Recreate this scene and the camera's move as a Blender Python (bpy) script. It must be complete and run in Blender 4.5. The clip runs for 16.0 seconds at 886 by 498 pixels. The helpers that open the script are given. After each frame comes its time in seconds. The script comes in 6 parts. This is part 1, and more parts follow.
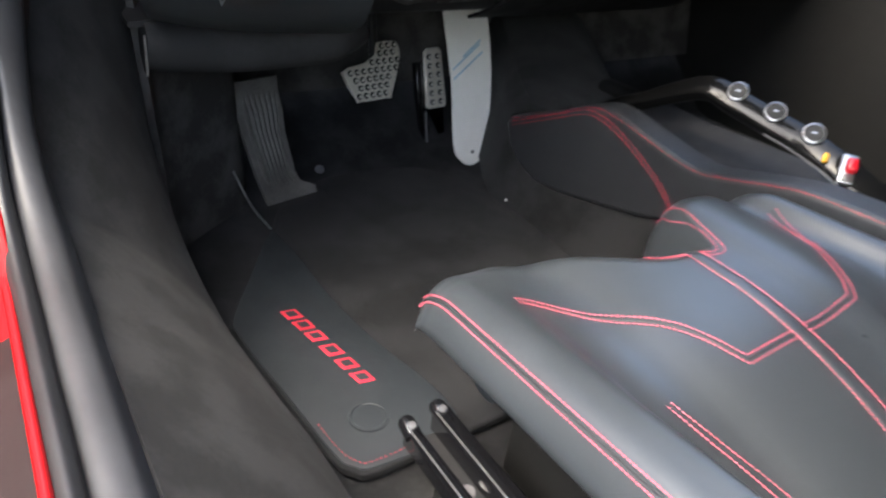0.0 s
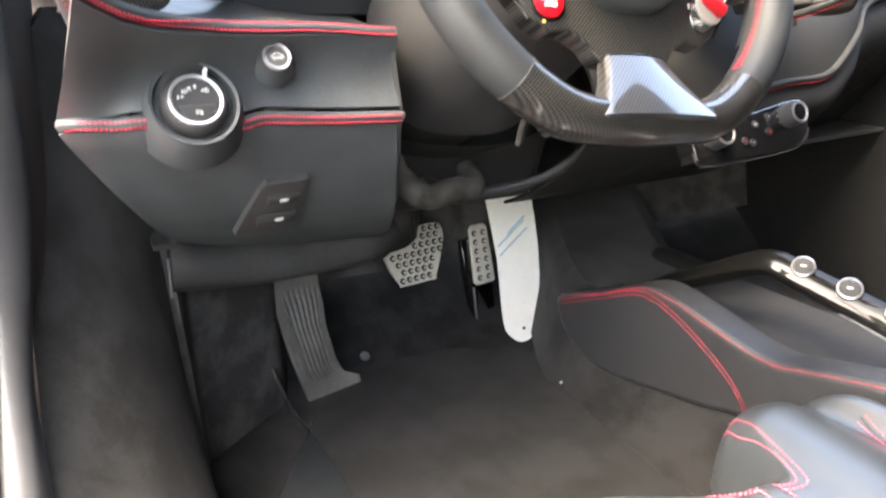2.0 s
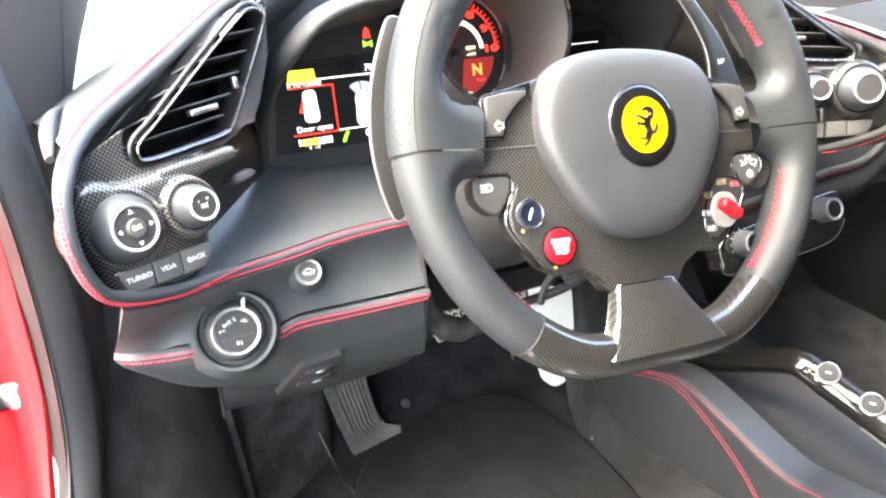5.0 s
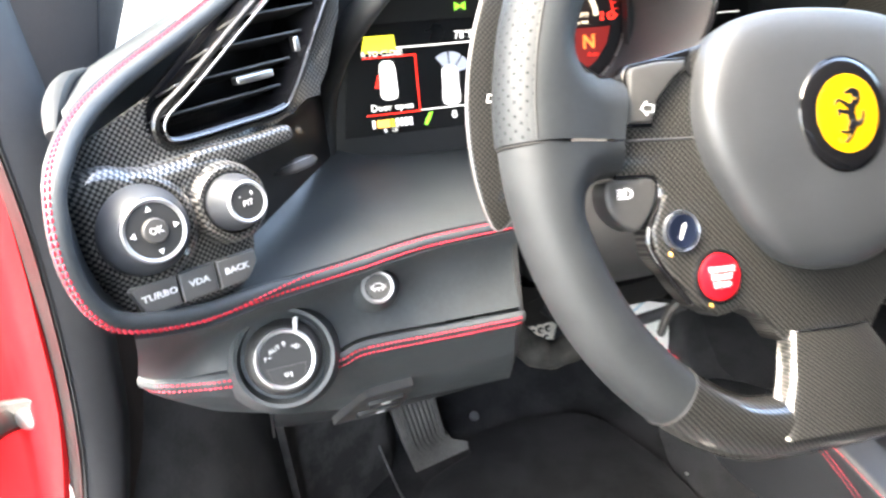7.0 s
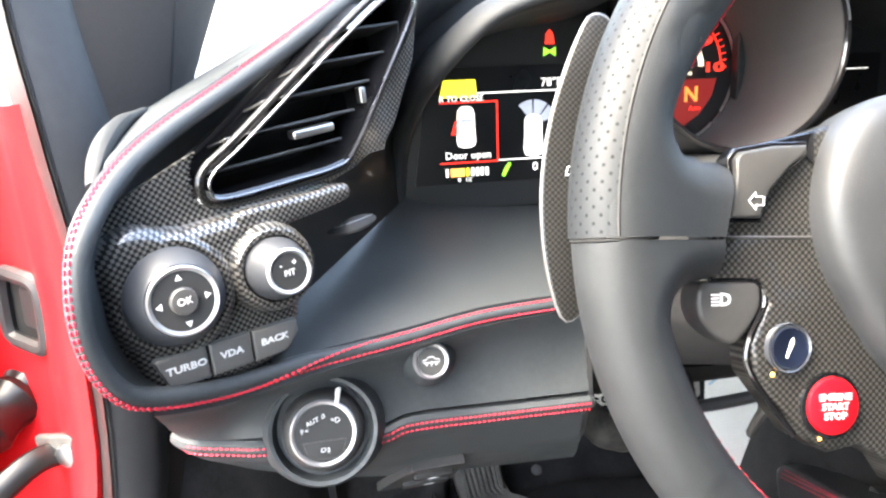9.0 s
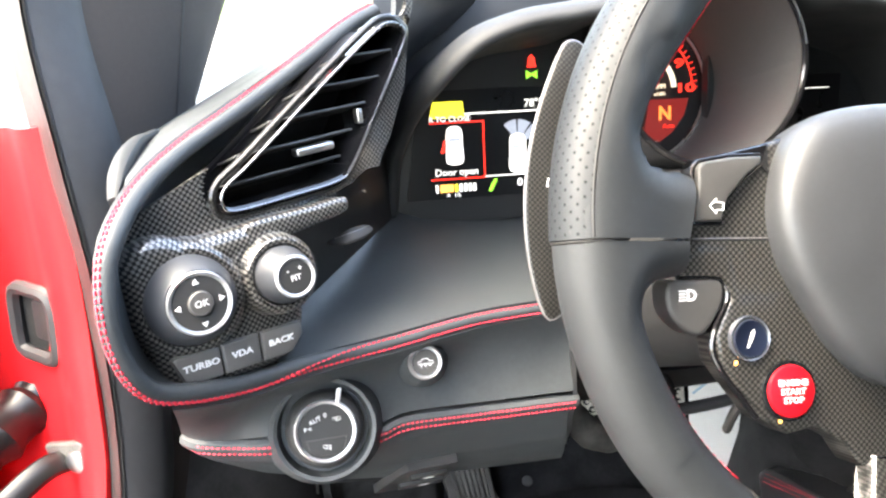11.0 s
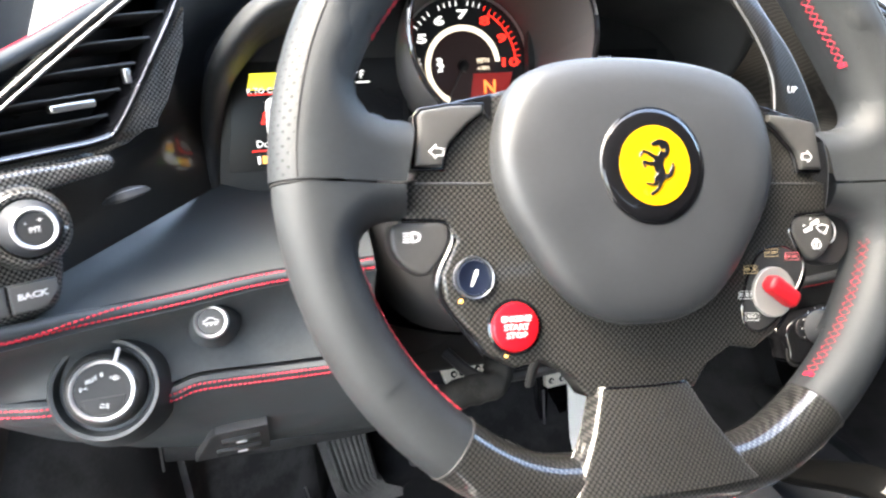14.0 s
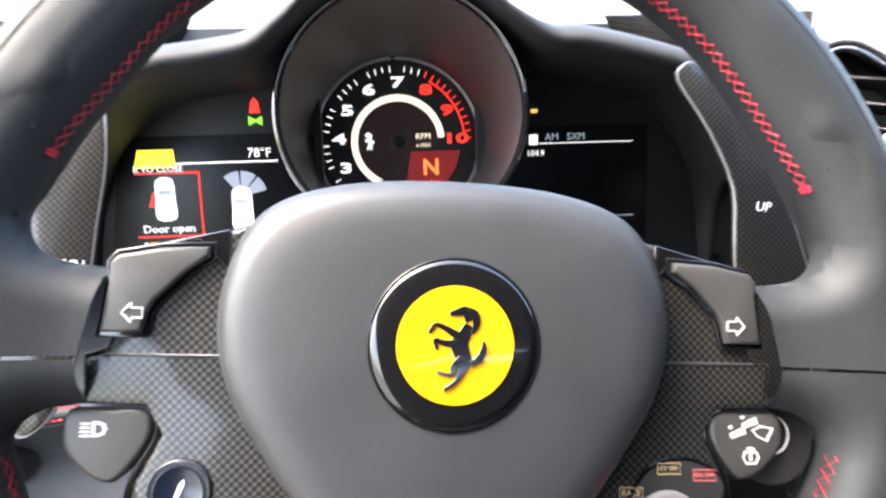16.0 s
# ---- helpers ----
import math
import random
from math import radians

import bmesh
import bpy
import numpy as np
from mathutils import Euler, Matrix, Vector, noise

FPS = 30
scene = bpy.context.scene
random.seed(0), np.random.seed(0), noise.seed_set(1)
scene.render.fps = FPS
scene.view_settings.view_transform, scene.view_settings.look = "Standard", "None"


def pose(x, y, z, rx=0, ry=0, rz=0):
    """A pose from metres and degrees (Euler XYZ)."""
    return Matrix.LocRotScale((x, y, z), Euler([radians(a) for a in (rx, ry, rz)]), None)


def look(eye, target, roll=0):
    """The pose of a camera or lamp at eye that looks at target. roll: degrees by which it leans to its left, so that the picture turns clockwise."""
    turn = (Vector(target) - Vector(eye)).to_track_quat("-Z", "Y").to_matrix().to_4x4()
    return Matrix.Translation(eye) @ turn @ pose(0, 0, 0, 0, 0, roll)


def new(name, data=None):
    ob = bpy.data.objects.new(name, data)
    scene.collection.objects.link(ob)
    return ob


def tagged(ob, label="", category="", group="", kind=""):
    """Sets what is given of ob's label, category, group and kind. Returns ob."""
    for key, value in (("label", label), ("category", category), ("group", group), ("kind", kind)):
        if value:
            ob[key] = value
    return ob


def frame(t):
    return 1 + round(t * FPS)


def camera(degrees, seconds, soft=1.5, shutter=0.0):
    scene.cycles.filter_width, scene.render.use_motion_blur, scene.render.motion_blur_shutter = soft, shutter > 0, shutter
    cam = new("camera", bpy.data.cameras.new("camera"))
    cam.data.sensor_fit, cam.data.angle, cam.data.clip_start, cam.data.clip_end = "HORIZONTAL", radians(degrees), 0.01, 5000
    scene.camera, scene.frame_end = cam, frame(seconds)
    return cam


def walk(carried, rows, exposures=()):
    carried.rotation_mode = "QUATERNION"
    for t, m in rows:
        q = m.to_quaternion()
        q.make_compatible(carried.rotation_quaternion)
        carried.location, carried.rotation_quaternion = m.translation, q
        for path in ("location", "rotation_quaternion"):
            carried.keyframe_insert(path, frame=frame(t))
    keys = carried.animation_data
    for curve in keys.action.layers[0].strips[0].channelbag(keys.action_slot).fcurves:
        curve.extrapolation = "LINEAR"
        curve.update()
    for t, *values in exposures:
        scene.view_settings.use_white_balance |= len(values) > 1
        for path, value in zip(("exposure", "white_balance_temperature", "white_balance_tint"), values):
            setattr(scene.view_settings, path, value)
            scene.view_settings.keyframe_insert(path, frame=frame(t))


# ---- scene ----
cam = camera(65.7, 16.0, soft=2.3, shutter=0.5)
METRES, EYE, TILT, LEAN, TURN = 0.94, 0.6877, -31.279, -5.813, -32.705
ROWS = [
    (0.0, 0.0, 0.0, 0.0, 0.0, 0.0, -0.0),
    (0.5, -0.0016, 0.0774, 0.0285, 2.78, -1.5, -0.65),
    (1.0, 0.0176, 0.0941, 0.054, 4.02, 3.8, -1.25),
    (1.5, 0.0343, 0.0645, 0.0584, 5.87, 8.73, 0.86),
    (2.0, 0.0449, 0.0491, 0.0757, 6.47, 11.71, 2.08),
    (2.5, 0.0565, 0.0312, 0.1132, 6.65, 12.09, 3.39),
    (3.0, 0.0609, 0.0101, 0.1576, 7.5, 10.92, 3.94),
    (3.5, 0.0653, -0.0211, 0.2165, 8.88, 10.09, 3.48),
    (6.0, 0.0781, 0.0158, 0.3049, 10.83, 4.41, 0.91),
    (6.5, 0.06, 0.0406, 0.3098, 11.81, 5.1, 0.08),
    (7.0, 0.0358, 0.0946, 0.312, 15.62, 4.82, -1.28),
    (7.5, 0.0322, 0.1387, 0.3351, 19.18, 5.15, -3.31),
    (8.0, 0.0224, 0.1507, 0.3465, 21.22, 5.62, -5.15),
    (8.5, 0.0275, 0.1425, 0.3494, 22.04, 5.63, -6.58),
    (11.0, 0.0419, 0.1064, 0.337, 21.1, 7.75, -5.67),
    (11.5, 0.0479, 0.1023, 0.3359, 20.68, 7.97, -5.66),
    (12.0, 0.0611, 0.1049, 0.3334, 19.93, 8.23, -6.17),
    (12.5, 0.0734, 0.1043, 0.3303, 19.12, 8.23, -5.82),
    (13.0, 0.1014, 0.1109, 0.3282, 17.4, 7.96, -5.1),
    (13.5, 0.1231, 0.1248, 0.3185, 16.38, 8.12, -4.35),
    (14.0, 0.1453, 0.1336, 0.318, 17.12, 8.16, -4.05),
    (14.5, 0.1848, 0.1576, 0.3335, 18.71, 9.8, -4.52),
    (15.0, 0.2343, 0.1837, 0.3431, 21.32, 11.36, -4.87),
    (15.5, 0.2631, 0.2188, 0.3853, 25.13, 11.71, -7.25),
    (16.0, 0.2441, 0.2729, 0.41, 26.24, 9.52, -8.71),
]
BASE = pose(-0.4243, -0.4319, EYE, TILT, LEAN, TURN)
walk(cam, [(t, BASE @ pose(METRES * x, METRES * y, METRES * z, 90 + pitch, roll, yaw)) for t, x, y, z, yaw, pitch, roll in ROWS],
     exposures=[(0.0, 3.15, 6550, 6), (1.0, 3.8, 7150, 8), (1.5, 4.27, 7500, 8), (2.5, 4.83, 7450, 7), (3.5, 5.14, 7150, 5), (6.0, 4.85, 7100, 5), (8.0, 4.65, 6950, 5), (11.0, 4.45, 7150, 5), (12.5, 4.55, 6950, 5), (14.0, 4.5, 6900, 5), (15.0, 4.5, 6700, 7), (16.0, 4.05, 6600, 8)])

# ---- sky and sun: a bright, thinly clouded day ----
world = bpy.data.worlds.new("world")
scene.world = world
world.use_nodes = True
wn = world.node_tree.nodes
sky = wn.new("ShaderNodeTexSky")
sky.sky_type = "NISHITA"
sky.sun_disc = False
sky.sun_elevation, sky.sun_rotation = radians(58), radians(263)
sky.dust_density = 5.0
world.node_tree.links.new(sky.outputs[0], wn["Background"].inputs[0])
wn["Background"].inputs[1].default_value = 0.15
sun = new("sun", bpy.data.lights.new("sun", "SUN"))
sun.data.energy, sun.data.angle, sun.data.color = 0.35, radians(50), (0.94, 0.97, 1.0)
sun.matrix_basis = look((-2.0, -0.25, 3.7), (0, 0, 0.5))

# ---- helpers for meshes ----
def frame_at(o, xd, yd):
    """A matrix whose x points along xd and whose y lies nearest to yd."""
    x = Vector(xd).normalized()
    z = x.cross(Vector(yd)).normalized()
    m = Matrix((x, z.cross(x), z)).transposed().to_4x4()
    m.translation = o
    return m


def facing(o, axis, up=(0, 0, 1)):
    """A matrix whose z points along axis and whose y lies nearest to up."""
    z = Vector(axis).normalized()
    x = Vector(up).cross(z).normalized()
    m = Matrix((x, z.cross(x), z)).transposed().to_4x4()
    m.translation = o
    return m


def spline(pts, n=8, closed=False):
    """A smooth curve through the points, n steps from one to the next."""
    p = [Vector(a) for a in pts]
    out = []
    k = len(p)
    for i in range(k if closed else k - 1):
        if closed:
            a, b, c, d = p[(i - 1) % k], p[i], p[(i + 1) % k], p[(i + 2) % k]
        else:
            a, b, c, d = p[max(i - 1, 0)], p[i], p[i + 1], p[min(i + 2, k - 1)]
        for j in range(n):
            t = j / n
            out.append(0.5 * (2 * b + (c - a) * t + (2 * a - 5 * b + 4 * c - d) * t * t + (3 * b - a - 3 * c + d) * t ** 3))
    if not closed:
        out.append(p[-1].copy())
    return out


def lerp(table, v):
    """Linear look-up in rows of (v, value)."""
    if v <= table[0][0]:
        return table[0][1]
    for (a, x), (b, y) in zip(table, table[1:]):
        if v <= b:
            return x + (y - x) * (v - a) / (b - a)
    return table[-1][1]


def smooth(a, b, v):
    t = min(max((v - a) / (b - a), 0.0), 1.0)
    return t * t * (3 - 2 * t)


def along(pts, s):
    """The point at the share s of a polyline."""
    f = s * (len(pts) - 1)
    i = min(int(f), len(pts) - 2)
    return pts[i].lerp(pts[i + 1], f - i)


def even(pts, n):
    """The polyline again, in n + 1 points at even steps."""
    d = [0.0]
    for a, b in zip(pts, pts[1:]):
        d.append(d[-1] + (b - a).length)
    out, i = [], 0
    for k in range(n + 1):
        w = d[-1] * k / n
        while i < len(pts) - 2 and d[i + 1] < w:
            i += 1
        out.append(pts[i].lerp(pts[i + 1], (w - d[i]) / max(d[i + 1] - d[i], 1e-9)))
    return out


def rings(bm, loops, closed=True, ends=(False, False)):
    """Skins loops of points with quads."""
    rows = [[bm.verts.new(p) for p in loop] for loop in loops]
    for a, b in zip(rows, rows[1:]):
        n = len(a)
        for i in range(n if closed else n - 1):
            j = (i + 1) % n
            bm.faces.new((a[i], a[j], b[j], b[i]))
    for flag, row in zip(ends, (rows[0], rows[-1])):
        if flag:
            bm.faces.new(row)
    return bm


def surface(f, nu, nv, bm=None):
    """A sheet of points f(u, v), with u and v from 0 to 1."""
    return rings(bm or bmesh.new(), [[f(i / nu, j / nv) for i in range(nu + 1)] for j in range(nv + 1)], closed=False)


def thick(bm, d):
    """Gives a sheet the thickness d."""
    bmesh.ops.recalc_face_normals(bm, faces=bm.faces)
    bmesh.ops.solidify(bm, geom=bm.faces[:], thickness=d)
    return bm


def inset2(pts, d):
    """A flat outline drawn in by d."""
    n = len(pts)
    area = sum(pts[i][0] * pts[(i + 1) % n][1] - pts[(i + 1) % n][0] * pts[i][1] for i in range(n))
    s = 1 if area > 0 else -1
    out = []
    for i in range(n):
        a, b, c = Vector(pts[i - 1]), Vector(pts[i]), Vector(pts[(i + 1) % n])
        e, g = (b - a).normalized(), (c - b).normalized()
        n1, n2 = Vector((-e.y, e.x)), Vector((-g.y, g.x))
        m = n1 + n2
        m = m.normalized() if m.length > 1e-6 else n1
        k = max(m.dot(n1), 0.5)
        out.append(b + m * (s * d / k))
    return out


def slab(pts, m, h0, h1, bev=0.001, bm=None, seg=3):
    """A flat outline in the plane of m, from height h0 to h1, with a rounded upper edge."""
    bm = bm or bmesh.new()
    pts = [Vector((p[0], p[1])) for p in pts]
    loops = [[m @ Vector((p.x, p.y, h0)) for p in pts]]
    for k in range(seg + 1):
        w = math.pi / 2 * k / seg
        off, h = bev * (1 - math.cos(w)), h1 - bev + bev * math.sin(w)
        loops.append([m @ Vector((p.x, p.y, h)) for p in (inset2(pts, off) if off > 1e-9 else pts)])
    return rings(bm, loops, ends=(True, True))


def dome(pts, m, profile, bm=None):
    """An outline skinned upwards to its middle: rows of (scale, height)."""
    bm = bm or bmesh.new()
    c = sum((Vector((p[0], p[1])) for p in pts), Vector((0, 0))) / len(pts)
    loops = []
    for s, h in profile:
        loops.append([m @ Vector((c.x + (p[0] - c.x) * s, c.y + (p[1] - c.y) * s, h)) for p in pts])
    return rings(bm, loops, ends=(True, True))


def lathe(profile, m, n=40, bm=None):
    """A turned solid: rows of (radius, height) about the z of m."""
    bm = bm or bmesh.new()
    loops = []
    for r, h in profile:
        r = max(r, 1e-5)
        loops.append([m @ Vector((r * math.cos(2 * math.pi * i / n), r * math.sin(2 * math.pi * i / n), h)) for i in range(n)])
    if profile[0][0] > 1e-4 and profile[-1][0] > 1e-4:
        return rings(bm, loops + loops[:1])
    return rings(bm, loops, ends=(True, True))


def tube(pts, r, n=10, closed=False, bm=None, flat=1.0, up=None):
    """A round or (flat) oval bar along points; r is a radius or a function of the share of the length."""
    bm = bm or bmesh.new()
    pts = [Vector(p) for p in pts]
    k = len(pts)
    loops, side = [], None
    for i in range(k):
        a = pts[(i - 1) % k] if closed else pts[max(i - 1, 0)]
        b = pts[(i + 1) % k] if closed else pts[min(i + 1, k - 1)]
        t = (b - a).normalized()
        if up is not None:
            side = Vector(up).cross(t).normalized()
        elif side is None:
            side = t.orthogonal().normalized()
        else:
            side = (side - t * side.dot(t)).normalized()
        top = t.cross(side)
        rad = r(i / (k - 1)) if callable(r) else r
        loops.append([pts[i] + rad * (math.cos(2 * math.pi * j / n) * side + flat * math.sin(2 * math.pi * j / n) * top) for j in range(n)])
    if closed:
        loops.append(loops[0])
        rows = [[bm.verts.new(p) for p in loop] for loop in loops[:-1]]
        rows.append(rows[0])
        for a, b in zip(rows, rows[1:]):
            for i in range(n):
                bm.faces.new((a[i], a[(i + 1) % n], b[(i + 1) % n], b[i]))
        return bm
    return rings(bm, loops, ends=(True, True))


def stitches(pts, pitch=0.0032, size=0.003, r=0.0005, bm=None, lift=None):
    """A row of short threads along a curve."""
    bm = bm or bmesh.new()
    pts = [Vector(p) for p in pts]
    total = sum((b - a).length for a, b in zip(pts, pts[1:]))
    line = even(pts, max(int(total / pitch), 1) * 4)
    for i in range(0, len(line) - 3, 4):
        a, b = line[i], line[i + 3]
        t = (b - a).normalized()
        s = t.orthogonal().normalized()
        u = t.cross(s)
        mid = (a + b) / 2
        rows = [[a] * 4, [], [], [b] * 4]
        lo = [bm.verts.new(a), [bm.verts.new(mid + 0.6 * (a - mid) + r * (math.cos(w) * s + math.sin(w) * u)) for w in (0.8, 2.37, 3.94, 5.5)],
              [bm.verts.new(mid + 0.6 * (b - mid) + r * (math.cos(w) * s + math.sin(w) * u)) for w in (0.8, 2.37, 3.94, 5.5)], bm.verts.new(b)]
        for j in range(4):
            k = (j + 1) % 4
            bm.faces.new((lo[0], lo[1][j], lo[1][k]))
            bm.faces.new((lo[1][j], lo[2][j], lo[2][k], lo[1][k]))
            bm.faces.new((lo[2][j], lo[3], lo[2][k]))
    return bm


def box(m, sx, sy, sz, bev=0.002, bm=None):
    """A box with rounded upright and upper edges, standing on the xy plane of m."""
    r = min(bev, sx / 2.1, sy / 2.1)
    pts = []
    for cx, cy, w0 in ((sx / 2 - r, sy / 2 - r, 0), (-sx / 2 + r, sy / 2 - r, 90), (-sx / 2 + r, -sy / 2 + r, 180), (sx / 2 - r, -sy / 2 + r, 270)):
        for k in range(4):
            w = radians(w0 + 30 * k)
            pts.append((cx + r * math.cos(w), cy + r * math.sin(w)))
    return slab(pts, m, 0, sz, min(bev, sz / 2), bm)


def part(name, bm, material, parent=None, label="", crease=35):
    """Links a bmesh as one mesh object, under a thing or a part where one is given."""
    bmesh.ops.recalc_face_normals(bm, faces=bm.faces)
    me = bpy.data.meshes.new(name)
    for f in bm.faces:
        f.smooth = True
    bm.to_mesh(me)
    bm.free()
    me.set_sharp_from_angle(angle=radians(crease))
    me.materials.append(material)
    ob = new(name, me)
    if parent is not None:
        ob.parent = parent
        ob.matrix_parent_inverse = parent.matrix_basis.inverted() if parent.type == "EMPTY" else Matrix.Identity(4)
    if label:
        tagged(ob, label)
    return ob


def thing(name, base, label, category, group="", kind=""):
    """An empty at the base of a thing, for its parts."""
    ob = new(name)
    ob.empty_display_size = 0.02
    ob.matrix_basis = Matrix.Translation(base)
    return tagged(ob, label, category, group, kind)


def lettering(text, size, m, material, parent, name="lettering", shear=0.0, depth=0.00015, weight=0.0):
    """Words on the plane of m, centred, with Blender's own font."""
    cu = bpy.data.curves.new(name, "FONT")
    cu.body, cu.size, cu.align_x, cu.align_y = text, size, "CENTER", "CENTER"
    cu.extrude, cu.shear, cu.offset, cu.resolution_u = depth, shear, weight, 2
    tmp = bpy.data.objects.new(name, cu)
    me = bpy.data.meshes.new_from_object(tmp)
    bpy.data.objects.remove(tmp)
    me.transform(m)
    me.materials.clear()
    me.materials.append(material)
    ob = new(name, me)
    ob.parent = parent
    ob.matrix_parent_inverse = parent.matrix_basis.inverted() if parent.type == "EMPTY" else Matrix.Identity(4)
    return ob


def inside(pt, poly):
    c = False
    for i in range(len(poly)):
        (x1, y1), (x2, y2) = poly[i - 1], poly[i]
        if (y1 > pt[1]) != (y2 > pt[1]) and pt[0] < (x2 - x1) * (pt[1] - y1) / (y2 - y1) + x1:
            c = not c
    return c


# ---- materials ----
def material(name, colour, rough=0.5, metal=0.0, coat=0.0, var=0.15, vscale=30.0, grain=0.0, gscale=900.0, gkind="noise",
             sheen=0.0, wear=0.12, spec=0.5, glow=0.0, tight=False):
    """A surface with two scales of variation in colour and gloss, and a fine relief."""
    mt = bpy.data.materials.new(name)
    mt.use_nodes = True
    nt = mt.node_tree
    b = nt.nodes["Principled BSDF"]
    link = nt.links.new
    co = nt.nodes.new("ShaderNodeTexCoord").outputs["Object"]
    n1 = nt.nodes.new("ShaderNodeTexNoise")
    n1.inputs["Scale"].default_value, n1.inputs["Detail"].default_value = vscale, 6
    link(co, n1.inputs["Vector"])
    n2 = nt.nodes.new("ShaderNodeTexNoise")
    n2.inputs["Scale"].default_value, n2.inputs["Detail"].default_value = vscale * 11, 3
    link(co, n2.inputs["Vector"])
    add = nt.nodes.new("ShaderNodeMath")
    add.operation = "MULTIPLY_ADD"
    link(n2.outputs["Fac"], add.inputs[0])
    add.inputs[1].default_value = 0.2 if tight else 0.5
    link(n1.outputs["Fac"], add.inputs[2])
    ramp = nt.nodes.new("ShaderNodeMapRange")
    ramp.inputs["From Min"].default_value, ramp.inputs["From Max"].default_value = (0.50, 0.70) if tight else (0.45, 1.05)
    ramp.inputs["To Min"].default_value, ramp.inputs["To Max"].default_value = 1 - var, 1 + var
    link(add.outputs[0], ramp.inputs["Value"])
    mul = nt.nodes.new("ShaderNodeVectorMath")
    mul.operation = "SCALE"
    mul.inputs[0].default_value = colour[:3]
    link(ramp.outputs[0], mul.inputs["Scale"])
    link(mul.outputs[0], b.inputs["Base Color"])
    rr = nt.nodes.new("ShaderNodeMapRange")
    rr.inputs["From Min"].default_value, rr.inputs["From Max"].default_value = 0.3, 0.7
    rr.inputs["To Min"].default_value, rr.inputs["To Max"].default_value = max(rough - wear * rough, 0.02), min(rough + wear * rough, 1)
    link(n1.outputs["Fac"], rr.inputs["Value"])
    link(rr.outputs[0], b.inputs["Roughness"])
    b.inputs["Metallic"].default_value = metal
    b.inputs["Specular IOR Level"].default_value = spec
    b.inputs["Coat Weight"].default_value, b.inputs["Coat Roughness"].default_value = coat, 0.04
    if sheen:
        b.inputs["Sheen Weight"].default_value, b.inputs["Sheen Roughness"].default_value = sheen, 0.4
    if grain:
        if gkind == "cells":
            g = nt.nodes.new("ShaderNodeTexVoronoi")
            out = g.outputs["Distance"]
        else:
            g = nt.nodes.new("ShaderNodeTexNoise")
            g.inputs["Detail"].default_value = 4
            out = g.outputs["Fac"]
        g.inputs["Scale"].default_value = gscale
        link(co, g.inputs["Vector"])
        bump = nt.nodes.new("ShaderNodeBump")
        bump.inputs["Strength"].default_value, bump.inputs["Distance"].default_value = grain, 0.0006
        link(out, bump.inputs["Height"])
        link(bump.outputs[0], b.inputs["Normal"])
    if glow:
        b.inputs["Emission Color"].default_value = (*colour[:3], 1)
        b.inputs["Emission Strength"].default_value = glow
    return mt


def carbon(name, u, v, cell=0.0017, gloss=0.04, pale=0.034, coat=1.0):
    """Lacquered twill cloth: threads in the directions u and v."""
    mt = material(name, (0.03, 0.03, 0.03), 0.35, coat=1.0)
    nt = mt.node_tree
    link = nt.links.new
    b = nt.nodes["Principled BSDF"]
    co = nt.nodes.new("ShaderNodeTexCoord").outputs["Object"]
    waves = []
    for d in (Vector(u).normalized(), Vector(v).normalized()):
        dot = nt.nodes.new("ShaderNodeVectorMath")
        dot.operation = "DOT_PRODUCT"
        link(co, dot.inputs[0])
        dot.inputs[1].default_value = d * (math.pi / cell)
        s = nt.nodes.new("ShaderNodeMath")
        s.operation = "SINE"
        link(dot.outputs["Value"], s.inputs[0])
        waves.append(s.outputs[0])
    p = nt.nodes.new("ShaderNodeMath")
    p.operation = "MULTIPLY"
    link(waves[0], p.inputs[0])
    link(waves[1], p.inputs[1])
    ramp = nt.nodes.new("ShaderNodeValToRGB")
    ramp.color_ramp.elements[0].position, ramp.color_ramp.elements[0].color = 0.46, (0.005, 0.005, 0.005, 1)
    ramp.color_ramp.elements[1].position, ramp.color_ramp.elements[1].color = 0.60, (pale, pale * 0.96, pale * 0.89, 1)
    half = nt.nodes.new("ShaderNodeMath")
    half.operation = "MULTIPLY_ADD"
    link(p.outputs[0], half.inputs[0])
    half.inputs[1].default_value, half.inputs[2].default_value = 0.5, 0.5
    link(half.outputs[0], ramp.inputs["Fac"])
    link(ramp.outputs["Color"], b.inputs["Base Color"])
    b.inputs["Coat Roughness"].default_value, b.inputs["Coat IOR"].default_value = gloss, 1.6
    b.inputs["Specular IOR Level"].default_value, b.inputs["Coat Weight"].default_value = 0.2, coat
    bump = nt.nodes.new("ShaderNodeBump")
    bump.inputs["Strength"].default_value, bump.inputs["Distance"].default_value = 0.25, 0.0004
    link(half.outputs[0], bump.inputs["Height"])
    link(bump.outputs[0], b.inputs["Normal"])
    return mt


